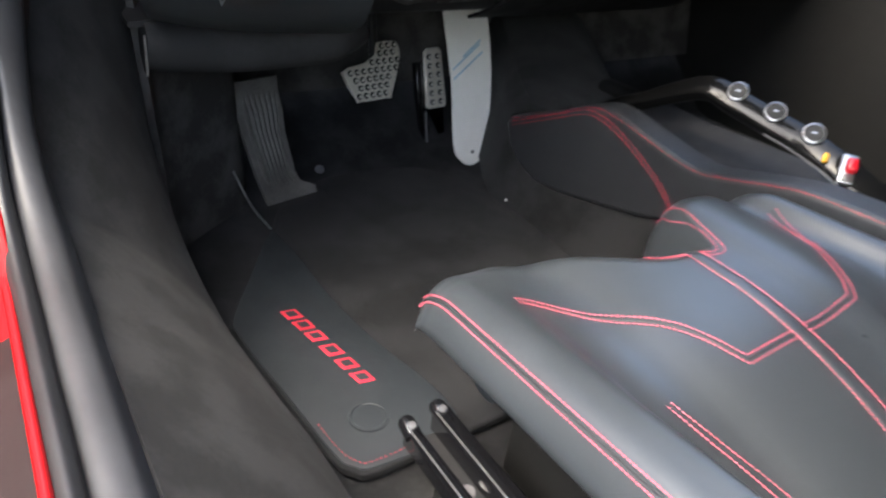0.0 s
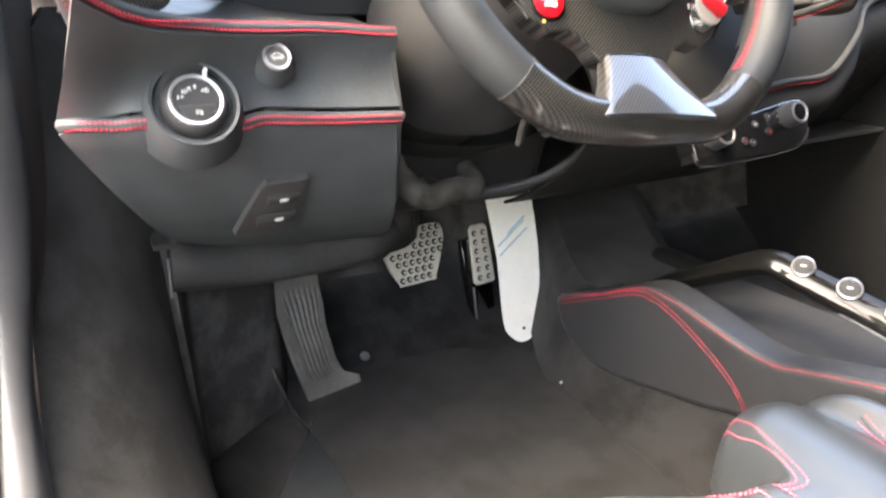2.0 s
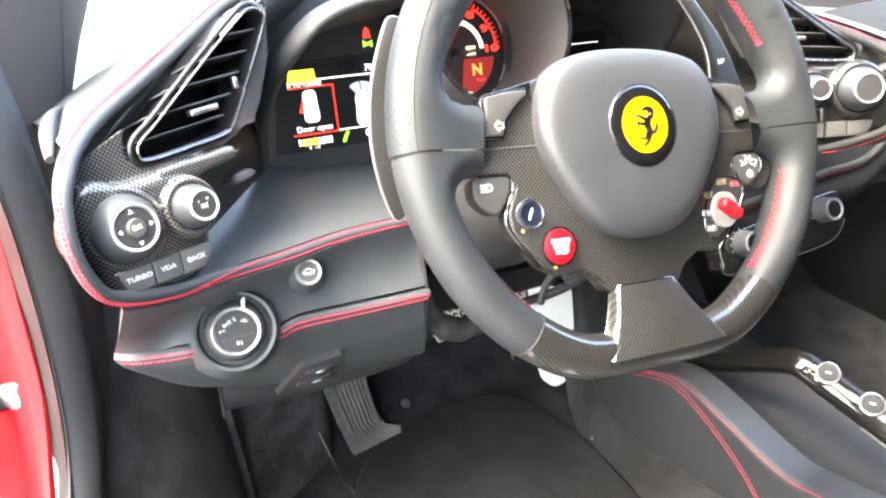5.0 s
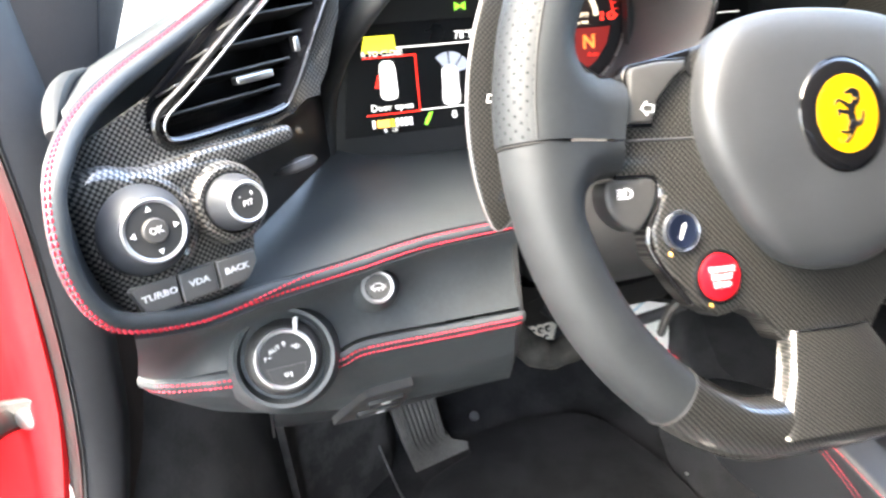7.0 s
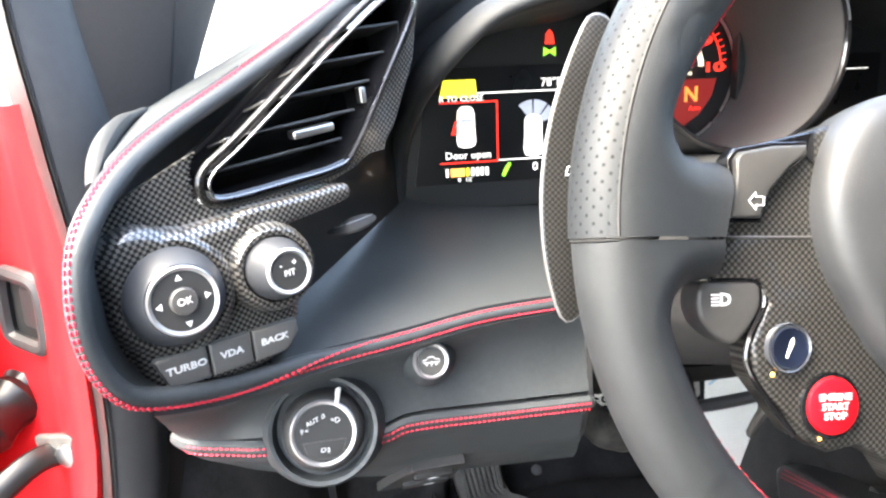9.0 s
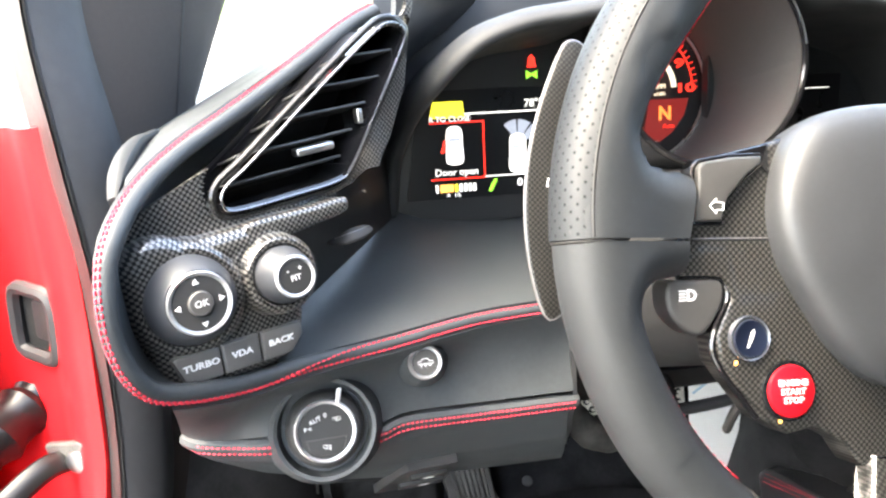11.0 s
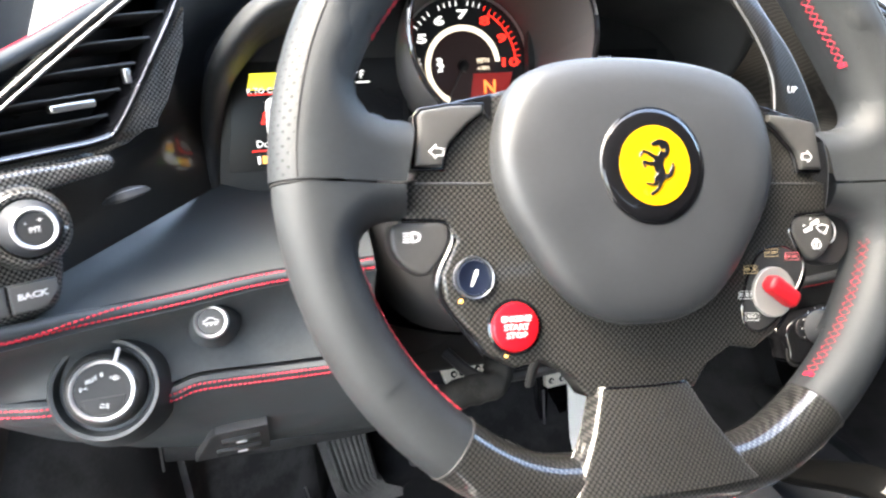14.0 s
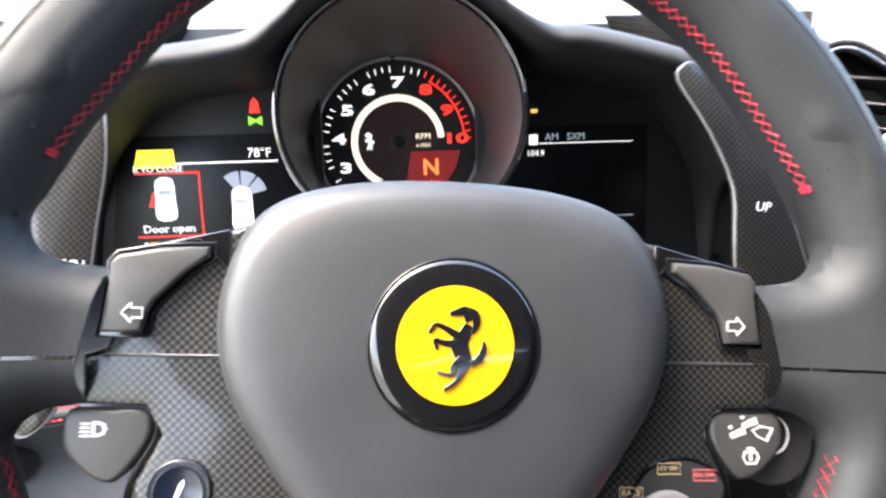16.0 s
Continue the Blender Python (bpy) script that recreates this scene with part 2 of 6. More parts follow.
def perforated(name, pitch=0.0029):
    """Leather with rows of small punched holes."""
    mt = material(name, (0.0130, 0.0150, 0.0172), 0.54, grain=0.1, gscale=1500, gkind="cells", var=0.2)
    nt = mt.node_tree
    link = nt.links.new
    b = nt.nodes["Principled BSDF"]
    co = nt.nodes.new("ShaderNodeTexCoord").outputs["UV"]
    waves = []
    for d in (Vector((1, 1, 0)), Vector((1, -1, 0))):
        dot = nt.nodes.new("ShaderNodeVectorMath")
        dot.operation = "DOT_PRODUCT"
        link(co, dot.inputs[0])
        dot.inputs[1].default_value = d * (math.pi / pitch)
        s = nt.nodes.new("ShaderNodeMath")
        s.operation = "COSINE"
        link(dot.outputs["Value"], s.inputs[0])
        waves.append(s.outputs[0])
    p = nt.nodes.new("ShaderNodeMath")
    link(waves[0], p.inputs[0])
    link(waves[1], p.inputs[1])
    hole = nt.nodes.new("ShaderNodeMapRange")
    hole.inputs["From Min"].default_value, hole.inputs["From Max"].default_value = 1.35, 1.75
    hole.inputs["To Min"].default_value, hole.inputs["To Max"].default_value = 1.0, 0.42
    link(p.outputs[0], hole.inputs["Value"])
    src = b.inputs["Base Color"].links[0].from_socket
    mul = nt.nodes.new("ShaderNodeVectorMath")
    mul.operation = "SCALE"
    link(src, mul.inputs[0])
    link(hole.outputs[0], mul.inputs["Scale"])
    link(mul.outputs[0], b.inputs["Base Color"])
    gloss = nt.nodes.new("ShaderNodeMath")
    gloss.operation = "MULTIPLY"
    link(hole.outputs[0], gloss.inputs[0])
    gloss.inputs[1].default_value = 0.34
    link(gloss.outputs[0], b.inputs["Specular IOR Level"])
    bump = nt.nodes.new("ShaderNodeBump")
    bump.inputs["Strength"].default_value, bump.inputs["Distance"].default_value = 0.18, 0.0004
    link(hole.outputs[0], bump.inputs["Height"])
    link(b.inputs["Normal"].links[0].from_socket, bump.inputs["Normal"])
    link(bump.outputs[0], b.inputs["Normal"])
    return mt


# directions of the steering wheel, turned a little to the right
WHEEL = pose(0, 0, 0.79, 0, 4.8, 0) @ Matrix.Translation((0, 0, -0.79)) @ frame_at((0, 0.0179, 0.7907), (1, 0, 0), (0, math.sin(radians(24.8)), math.cos(radians(24.8))))
CORE = WHEEL @ pose(0, 0, -0.005) @ Matrix.Diagonal((1.015, 1.015, 1, 1))  # centre plate and keys, behind the rim
WU, WV = WHEEL.to_3x3() @ Vector((1, 0, 0)), WHEEL.to_3x3() @ Vector((0, 1, 0))
YAW = radians(33)

leather = material("black_leather", (0.0190, 0.0212, 0.0232), 0.58, spec=0.36, grain=0.16, gscale=2000, gkind="cells", var=0.2)
seat_leather = material("seat_leather", (0.032, 0.0365, 0.0410), 0.31, spec=0.6, grain=0.06, gscale=1800, gkind="cells", var=0.08, vscale=14)
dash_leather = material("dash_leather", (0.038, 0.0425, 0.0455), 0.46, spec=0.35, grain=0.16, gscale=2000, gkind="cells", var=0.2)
console_leather = material("console_leather", (0.023, 0.024, 0.026), 0.42, grain=0.16, gscale=2000, gkind="cells", var=0.2)
# Darker copy of dash_leather; puts the passenger side's shade into the colour.
shaded_leather = material("shaded_leather", (0.013, 0.0135, 0.014), 0.7, grain=0.16, gscale=2000, gkind="cells", var=0.2, spec=0.2)
hood_leather = material("hood_leather", (0.026, 0.0275, 0.029), 0.62, grain=0.16, gscale=2000, gkind="cells", var=0.2, spec=0.3)
hub_leather = material("hub_leather", (0.034, 0.0360, 0.039), 0.42, grain=0.14, gscale=2200, gkind="cells", var=0.12)
grip_leather = perforated("perforated_leather")
suede = material("suede", (0.0235, 0.0232, 0.0232), 0.95, var=0.32, vscale=24, tight=True, grain=0.5, gscale=900, sheen=0.03, spec=0.2)
pale_cloth = material("pale_cloth", (0.026, 0.0255, 0.024), 0.9, var=0.5, vscale=40, tight=True, grain=0.6, gscale=300, spec=0.2)
boot_cloth = material("dark_cloth", (0.025, 0.025, 0.0255), 0.9, var=0.3, vscale=14, tight=True, grain=0.4, gscale=900, spec=0.2)
mat_carpet = material("mat_carpet", (0.0165, 0.0168, 0.0178), 1.0, var=0.25, vscale=17, tight=True, grain=1.0, gscale=1400, sheen=0.05, spec=0.1)
carpet = material("carpet", (0.019, 0.0190, 0.0196), 1.0, var=0.35, vscale=16, tight=True, grain=1.0, gscale=1400, sheen=0.08, spec=0.1)
# Paler than the sill suede to make up for light missing in the footwell.
lifted_carpet = material("lifted_carpet", (0.064, 0.0615, 0.0595), 1.0, var=0.30, vscale=22, tight=True, grain=0.8, gscale=700, spec=0.1)
mat_leather = material("mat_leather", (0.0105, 0.0138, 0.0170), 0.62, grain=0.4, gscale=900, gkind="cells", var=0.2)
black_plastic = material("black_plastic", (0.026, 0.026, 0.027), 0.45, grain=0.15, gscale=2500, var=0.15)
gloss_black = material("gloss_black", (0.006, 0.006, 0.007), 0.12, coat=0.6, var=0.1)
grey_plastic = material("grey_plastic", (0.05, 0.05, 0.052), 0.4, grain=0.12, gscale=2500, var=0.12)
key_grey = material("key_grey", (0.045, 0.044, 0.043), 0.42, var=0.12)
pod_key = material("pod_key", (0.085, 0.083, 0.080), 0.4, var=0.12)
socket_grey = material("socket_grey", (0.014, 0.014, 0.015), 0.5, grain=0.12, gscale=2500, var=0.12)
trim_grey = material("pillar_trim", (0.048, 0.0410, 0.0370), 0.8, spec=0.2, grain=0.25, gscale=1800, var=0.12)
seal_rubber = material("seal_rubber", (0.030, 0.0305, 0.0325), 0.55, grain=0.2, gscale=700, var=0.25, vscale=12)
chrome = material("chrome", (0.24, 0.24, 0.25), 0.28, metal=1.0, var=0.05)
ring_metal = material("ring_metal", (0.5, 0.5, 0.51), 0.34, metal=0.85, var=0.05)
satin = material("satin_metal", (0.5, 0.5, 0.5), 0.3, metal=1.0, var=0.12, grain=0.1, gscale=2500)
knob_metal = material("knob_metal", (0.036, 0.039, 0.045), 0.45, metal=0.15, var=0.1)
dark_satin = material("dark_satin_metal", (0.17, 0.17, 0.175), 0.34, metal=0.55, var=0.1)
pedal_metal = material("pedal_alloy", (0.72, 0.67, 0.59), 0.35, metal=0.3, var=0.12, grain=0.15, gscale=1500)
rest_metal = material("footrest_rubber", (0.12, 0.114, 0.104), 0.6, var=0.45, grain=0.3, gscale=1200)
white_sheet = material("white_sheet", (0.72, 0.71, 0.67), 0.45, var=0.05, grain=0.05, gscale=300)
blue_print = material("blue_print", (0.30, 0.45, 0.55), 0.5)
red_paint = material("red_paint", (0.50, 0.008, 0.012), 0.5, coat=0.08, spec=0.2, var=0.05, vscale=8)
red_plastic = material("red_plastic", (0.46, 0.006, 0.014), 0.3, coat=0.4, var=0.06)
grip_red = material("grip_red", (0.30, 0.006, 0.012), 0.45, spec=0.3, var=0.12, vscale=60)
seat_thread = material("seat_thread", (0.50, 0.085, 0.125), 0.7, var=0.15)
rim_thread = material("rim_thread", (0.62, 0.012, 0.045), 0.6, var=0.12)
red_thread = material("red_thread", (0.50, 0.018, 0.042), 0.7, var=0.15)
yellow = material("yellow_enamel", (0.66, 0.33, 0.006), 0.25, coat=0.8, var=0.04)
white_paint = material("white_print", (0.6, 0.6, 0.6), 0.5, var=0.03)
navy = material("navy_plastic", (0.006, 0.009, 0.020), 0.3, coat=0.3)
concrete = material("concrete", (0.21, 0.205, 0.195), 0.85, var=0.25, vscale=3, grain=0.4, gscale=120)
grass = material("grass", (0.10, 0.16, 0.05), 0.9, var=0.4, vscale=4, grain=0.6, gscale=60)
arm_black = material("arm_black", (0.0055, 0.005, 0.005), 0.35, var=0.2, spec=0.35)
bracket_metal = material("bracket_metal", (0.26, 0.25, 0.24), 0.35, metal=0.8, var=0.3, vscale=60)
disc_grey = material("disc_grey", (0.20, 0.195, 0.19), 0.35, var=0.08)
print_amber = material("print_amber", (0.62, 0.46, 0.24), 0.5, var=0.03)
print_red = material("print_red", (0.62, 0.14, 0.15), 0.5, var=0.03)
ring_dark = material("ring_dark", (0.10, 0.108, 0.125), 0.25, metal=0.6, var=0.1, coat=0.5)
headliner = material("headliner", (0.012, 0.012, 0.012), 0.9, var=0.1)
# Near-black for trim and for the shade under seat and on passenger side.
trim_and_shade_black = material("trim_and_shade_black", (0.008, 0.008, 0.008), 0.8, var=0.2, spec=0.2)
face_black = material("button_black", (0.023, 0.023, 0.0235), 0.6, var=0.1, spec=0.25)
skirt = material("skirt_plastic", (0.016, 0.009, 0.009), 0.5, var=0.3, spec=0.25)
carbon_wheel = carbon("carbon_wheel", WU, WV, cell=0.0015, gloss=0.10, pale=0.048, coat=0.4)
carbon_base = carbon("carbon_base", WU, WV, cell=0.0014, gloss=0.05, pale=0.034, coat=1.0)
carbon_paddle = carbon("carbon_paddle", WU, WV, cell=0.0014, gloss=0.08, pale=0.026, coat=0.5)
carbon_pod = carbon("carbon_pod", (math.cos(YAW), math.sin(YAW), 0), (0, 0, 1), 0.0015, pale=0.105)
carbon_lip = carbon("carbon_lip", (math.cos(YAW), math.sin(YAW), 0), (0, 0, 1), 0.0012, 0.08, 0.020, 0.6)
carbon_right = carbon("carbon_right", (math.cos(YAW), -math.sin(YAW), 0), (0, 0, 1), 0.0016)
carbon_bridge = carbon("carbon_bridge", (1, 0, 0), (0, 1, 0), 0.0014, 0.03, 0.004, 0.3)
carbon_bridge.node_tree.nodes["Principled BSDF"].inputs["Specular IOR Level"].default_value = 0.04


def lit(name, colour, strength):
    mt = material(name, colour, 0.4)
    b = mt.node_tree.nodes["Principled BSDF"]
    b.inputs["Emission Color"].default_value, b.inputs["Emission Strength"].default_value = (*colour, 1), strength
    return mt


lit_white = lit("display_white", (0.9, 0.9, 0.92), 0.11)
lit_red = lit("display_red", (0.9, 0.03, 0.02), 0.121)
lit_yellow = lit("display_yellow", (0.85, 0.8, 0.05), 0.11)
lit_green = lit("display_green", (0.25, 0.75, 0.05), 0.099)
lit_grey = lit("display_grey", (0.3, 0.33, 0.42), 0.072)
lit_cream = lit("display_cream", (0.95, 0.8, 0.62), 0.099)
lit_orange = lit("display_orange", (0.95, 0.45, 0.1), 0.11)
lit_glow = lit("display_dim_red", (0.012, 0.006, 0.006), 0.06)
lit_window = lit("gear_window_red", (0.07, 0.005, 0.005), 0.2)
# Red reflection under the hood, put in as a glow; no lamp.
lit_reflection = lit("reflection_red", (0.5, 0.01, 0.03), 0.06)
lit_gear = lit("display_gear", (0.95, 0.22, 0.05), 0.11)
screen_black = material("screen_black", (0.014, 0.0155, 0.0175), 0.4, var=0.05, spec=0.45)
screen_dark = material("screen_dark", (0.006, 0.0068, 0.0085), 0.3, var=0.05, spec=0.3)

# ---- the setting: ground, floor tub, walls, roof ----
def sheet_ground():
    return surface(lambda u, v: Vector((-400 + 800 * u, -400 + 800 * v, 0)), 8, 8)


tagged(part("ground", sheet_ground(), concrete), "pale concrete yard the car stands on", "ground", kind="structure")

tagged(part("lawn", slab([(-1.7, 10.8), (1.8, 10.6), (3.2, 30.0), (-2.6, 30.0)], pose(0, 0, 0), -0.02, 0.03, 0.02), grass), "strip of green lawn beyond the concrete yard", "lawn", kind="structure")

FLOOR = 0.195


def floor_sheet(u, v):
    x, y = -0.34 + 1.5 * u, -0.95 + 1.62 * v
    rise = 0.9 * max(y - 0.50, 0)
    return Vector((x, y, FLOOR - 0.006 + rise))


tagged(part("floor", thick(surface(floor_sheet, 40, 60), 0.02), carpet), "black carpeted footwell floor", "floor", kind="structure")


def firewall(u, v):
    z = 0.30 + 0.42 * v
    return Vector((-0.42 + 1.6 * u, 0.615 + 0.10 * v, z))


# Colour lifted in place of light behind the pedals.
tagged(part("wall_front", thick(surface(firewall, 30, 12), 0.03), lifted_carpet), "black carpeted front bulkhead behind the pedals", "wall", kind="structure")


def left_wall(u, v):
    """From the floor (u = 0) to the upper edge (u = 1), from rear to front along v."""
    y = -0.95 + 1.275 * v if v <= 1 else 0.32 + 0.31 * (v - 1)
    xf = lerp(((-0.95, -0.215), (-0.05, -0.238), (0.16, -0.266), (0.33, -0.276), (0.37, -0.272), (0.46, -0.15), (0.6, -0.1)), y)
    xt = lerp(((-0.95, -0.385), (-0.1, -0.396), (0.1, -0.402), (0.25, -0.395), (0.33, -0.30), (0.37, -0.278), (0.46, -0.17), (0.6, -0.12)), y)
    zt = lerp(((-0.95, 0.405), (0.0, 0.405), (0.1, 0.43), (0.2, 0.56), (0.28, 0.72)), y)
    s = smooth(0.25, 0.34, y)
    bow = 0.014 * math.sin(math.pi * u) * (1 - s)
    lean = u ** (1.25 - 0.25 * s)
    return Vector((xf + (xt - xf) * lean + bow * 0.6, y, FLOOR - 0.01 + (zt - FLOOR + 0.01) * u + bow * 0.8))


tagged(part("wall_left", thick(surface(left_wall, 24, 90), 0.008), suede), "dark suede-covered inner sill of the door opening", "sill trim", kind="structure")
# Colour lifted here too, brightening the kick panel in place of light.
tagged(part("kick_panel", thick(surface(lambda u, v: left_wall(u, 1 + v), 24, 40), 0.008), lifted_carpet), "kick panel beside the footrest, its carpet colour lifted against the shade", "kick panel", kind="structure")


def tunnel(u, v):
    y = -0.95 + 1.6 * v
    pts = ((0.222, FLOOR - 0.01), (0.236, 0.26), (0.249, 0.322), (0.272, 0.348), (0.31, 0.354), (0.44, 0.354), (0.49, 0.32), (0.52, FLOOR - 0.01))
    f = u * 7
    i = min(int(f), 6)
    a, b = pts[i], pts[i + 1]
    x, z = a[0] + (b[0] - a[0]) * (f - i), a[1] + (b[1] - a[1]) * (f - i)
    return Vector((x + 0.50 * max(y - 0.35, 0), y, z + 0.25 * max(y - 0.33, 0)))


tagged(part("tunnel", thick(surface(tunnel, 28, 30), 0.01), carpet), "black carpeted transmission tunnel between the footwells", "tunnel", kind="structure")
# Near-black in place of shade; the tall rear part blocks side window light.
tagged(part("wall_right", slab([(-1.0, 0.15), (0.70, 0.15), (0.70, 0.80), (0.20, 0.84), (-0.15, 1.10), (-1.0, 1.10)], Matrix(((0, 0, 1, 0.95), (1, 0, 0, 0), (0, 1, 0, 0), (0, 0, 0, 1))), 0.0, 0.06, 0.01), trim_and_shade_black), "passenger door inside, blackened for shade and raised to block window light", "wall", kind="structure")
# Unseen; closed up to the roof so no rear window light gets in.
tagged(part("wall_rear", box(pose(0.3, -0.93, 0.15), 1.45, 0.06, 0.93, 0.01), headliner), "unseen dark bulkhead behind the seats, raised to block rear light", "wall", kind="structure")


def roof(u, v):
    x, y = -0.36 + 1.3 * u, -0.95 + 0.88 * v
    return Vector((x, y, 1.14 - 0.10 * (2 * u - 1) ** 2 + 0.02 * v))


# Unseen roof, run forward to shade the hub and dash.
tagged(part("ceiling", thick(surface(roof, 12, 10), 0.03), headliner), "black headliner under the roof", "ceiling", kind="structure")

# ---- red car body round the door opening ----
body = thing("sports_car", (-0.45, 0.2, 0), "glossy red sports car with its driver's door open", "car")


def sill_skin(u, v):
    y = -1.3 + 1.42 * v
    pts = spline([(-0.436, 0.414), (-0.4385, 0.421), (-0.4410, 0.422), (-0.4430, 0.417), (-0.4435, 0.405)], 5)
    p = along(pts, u)
    return Vector((p.x, y, p.y))


part("sill_panel", thick(surface(sill_skin, 20, 12), 0.006), red_paint, body)


def skirt_skin(u, v):
    pts = [Vector((-0.4438, 0.416)), Vector((-0.452, 0.412)), Vector((-0.485, 0.40)), Vector((-0.54, 0.36)), Vector((-0.56, 0.24)), Vector((-0.54, 0.14))]
    p = along(pts, u)
    return Vector((p.x, -1.3 + 1.25 * v, p.y))


part("side_skirt", thick(surface(skirt_skin, 8, 6), 0.008), skirt, body, "dark glossy side skirt")


def pillar_skin(u, v):
    """The red hinge pillar: v upwards, u from the seal outwards and forwards."""
    z = 0.30 + 0.52 * v
    lip = lerp(((0.30, -0.06), (0.40, -0.03), (0.46, 0.082), (0.53, 0.143), (0.59, 0.166), (0.69, 0.192), (0.75, 0.200), (0.80, 0.205)), z)
    pts = spline([(-0.432, lip), (-0.440, lip + 0.004), (-0.45, lip + 0.03), (-0.475, lip + 0.05), (-0.52, lip + 0.075), (-0.60, lip + 0.11)], 6)
    p = along(pts, u)
    k = 0.02 * smooth(0.35, 0.9, u)
    near = 0.014 * smooth(0.48, 0.62, z) * (1 - smooth(0.0, 0.45, u))
    return Vector((p.x + near - k * math.sin(v * 6), p.y, z - 0.02 * u))


part("hinge_pillar", thick(surface(pillar_skin, 30, 24), 0.006), red_paint, body)
socket_m = facing((-0.4585, 0.2255, 0.681), (-0.62, -0.78, 0.1))
ring = spline([(-0.0185, -0.022), (0.0, -0.0245), (0.0175, -0.022), (0.0205, 0.0), (0.0185, 0.021), (0.0, 0.0235), (-0.0175, 0.021), (-0.0205, 0.0)], 4, True)
latch = part("door_socket", tube([socket_m @ Vector((p.x, p.y, 0.006)) for p in ring], 0.0052, 8, True), socket_grey, body, "dark grey plastic socket in the red pillar")
# Flat near-black sheet paints the shade of a recess that isn't cut.
part("socket_shade", slab(ring, socket_m, -0.002, 0.0032, 0.001), trim_and_shade_black, latch)
part("socket_wall", box(socket_m @ pose(0.005, 0.002, 0.003), 0.017, 0.028, 0.0028, 0.003), socket_grey, latch)
check = part("check_arm", tube(spline([(-0.450, 0.182, 0.596), (-0.464, 0.168, 0.598), (-0.495, 0.136, 0.583), (-0.555, 0.066, 0.558)], 6), 0.0085, 10, flat=0.5), arm_black, body, "black door check arm")
part("check_bolt", lathe(((0.0, -0.004), (0.0082, -0.004), (0.0086, 0.002), (0.0070, 0.0048), (0.0030, 0.0055), (0.0, 0.0056)), facing((-0.4405, 0.1765, 0.5985), (-0.5, -0.85, 0.15)), 20), satin, check, "bare metal bolt")
plate_m = facing((-0.4465, 0.1825, 0.6005), (-0.55, -0.82, 0.1)) @ pose(0, 0, 0, 0, 0, 18)
part("check_bracket", box(plate_m, 0.040, 0.019, 0.004, 0.003), bracket_metal, check, "bare metal bracket")
part("gaiter", tube(spline([(-0.482, 0.235, 0.612), (-0.50, 0.205, 0.605), (-0.53, 0.16, 0.59)], 5), lambda s: 0.019 + 0.0025 * math.sin(s * 40), 12), arm_black, body, "black rubber cable gaiter")



def door_skin(u, v):
    z = 0.25 + 0.53 * v
    return Vector((-0.54 - 0.96 * u, 0.30 - 0.55 * u - 0.05 * math.sin(v * 3) * (1 - u), z + 0.02 * u))


door = part("open_door", thick(surface(door_skin, 12, 12), 0.06), red_paint, body, "open red driver's door")
# Outer door and trim are out of view, added to block low light.
part("door_trim", thick(surface(lambda u, v: door_skin(0.12 + 0.84 * u, 0.10 + 0.84 * v) + Vector((0.045, -0.075, 0)), 12, 8), 0.03), trim_and_shade_black, door, "unseen black inner door trim, added to block low light")
part("door_edge", tube([door_skin(0.02 + 0.96 * k / 12, 1.0) + Vector((0.01, -0.02, 0.012)) for k in range(13)], 0.014, 10), seal_rubber, door, "grey rubber edge seal")

# ---- seals and pillar trim ----
SEAL = spline([(-0.415, -1.2, 0.408), (-0.417, -0.5, 0.413), (-0.4185, -0.15, 0.416), (-0.419, 0.0, 0.422), (-0.419, 0.075, 0.455), (-0.416, 0.130, 0.53),
               (-0.410, 0.163, 0.62), (-0.409, 0.180, 0.72), (-0.413, 0.186, 0.80), (-0.418, 0.200, 0.89), (-0.405, 0.215, 1.0), (-0.355, 0.16, 1.09)], 8)
seal = thing("door_seal", (-0.41, -0.1, 0.4), "grey rubber door seal along the sill and pillar", "door seal")


def seal_strip(u, v):
    """A ribbon beside the seal's line: a bead, a groove and a flat lip."""
    i = v * (len(SEAL) - 1)
    p = along(SEAL, v)
    a, b = along(SEAL, max(v - 0.01, 0)), along(SEAL, min(v + 0.01, 1))
    t = (b - a).normalized()
    inward = Vector((1, 0, 0)) * 0.8 + Vector((0, 1, 0)) * 0.6 * smooth(0.0, 0.15, p.y)
    inward = (inward - t * inward.dot(t)).normalized()
    out = inward.cross(t)
    if out.y > 0.2 or out.z < -0.2:
        out = -out
    prof = spline([(-0.022, -0.006), (-0.019, 0.003), (-0.013, 0.007), (-0.008, 0.003), (-0.006, -0.002), (-0.003, 0.004), (0.003, 0.0065), (0.010, 0.0055), (0.016, 0.001), (0.022, -0.012)], 4)
    q = along(prof, u)
    wide = 1.0 + (0.9 * smooth(0.46, 0.60, p.z) if q.x > 0 else -0.93 * smooth(0.44, 0.58, p.z))
    return p + inward * q.x * wide + out * q.y


part("strip", thick(surface(lambda u, v: seal_strip(0.5 * u, v), 18, 140), 0.002), socket_grey, seal)
part("lip", thick(surface(lambda u, v: seal_strip(0.5 + 0.5 * u, v), 18, 140), 0.002), seal_rubber, seal, "broad grey rubber lip")
pillar = thing("pillar_trim", (-0.38, 0.3, 0.75), "dark grey plastic trim of the windscreen pillar", "pillar trim")


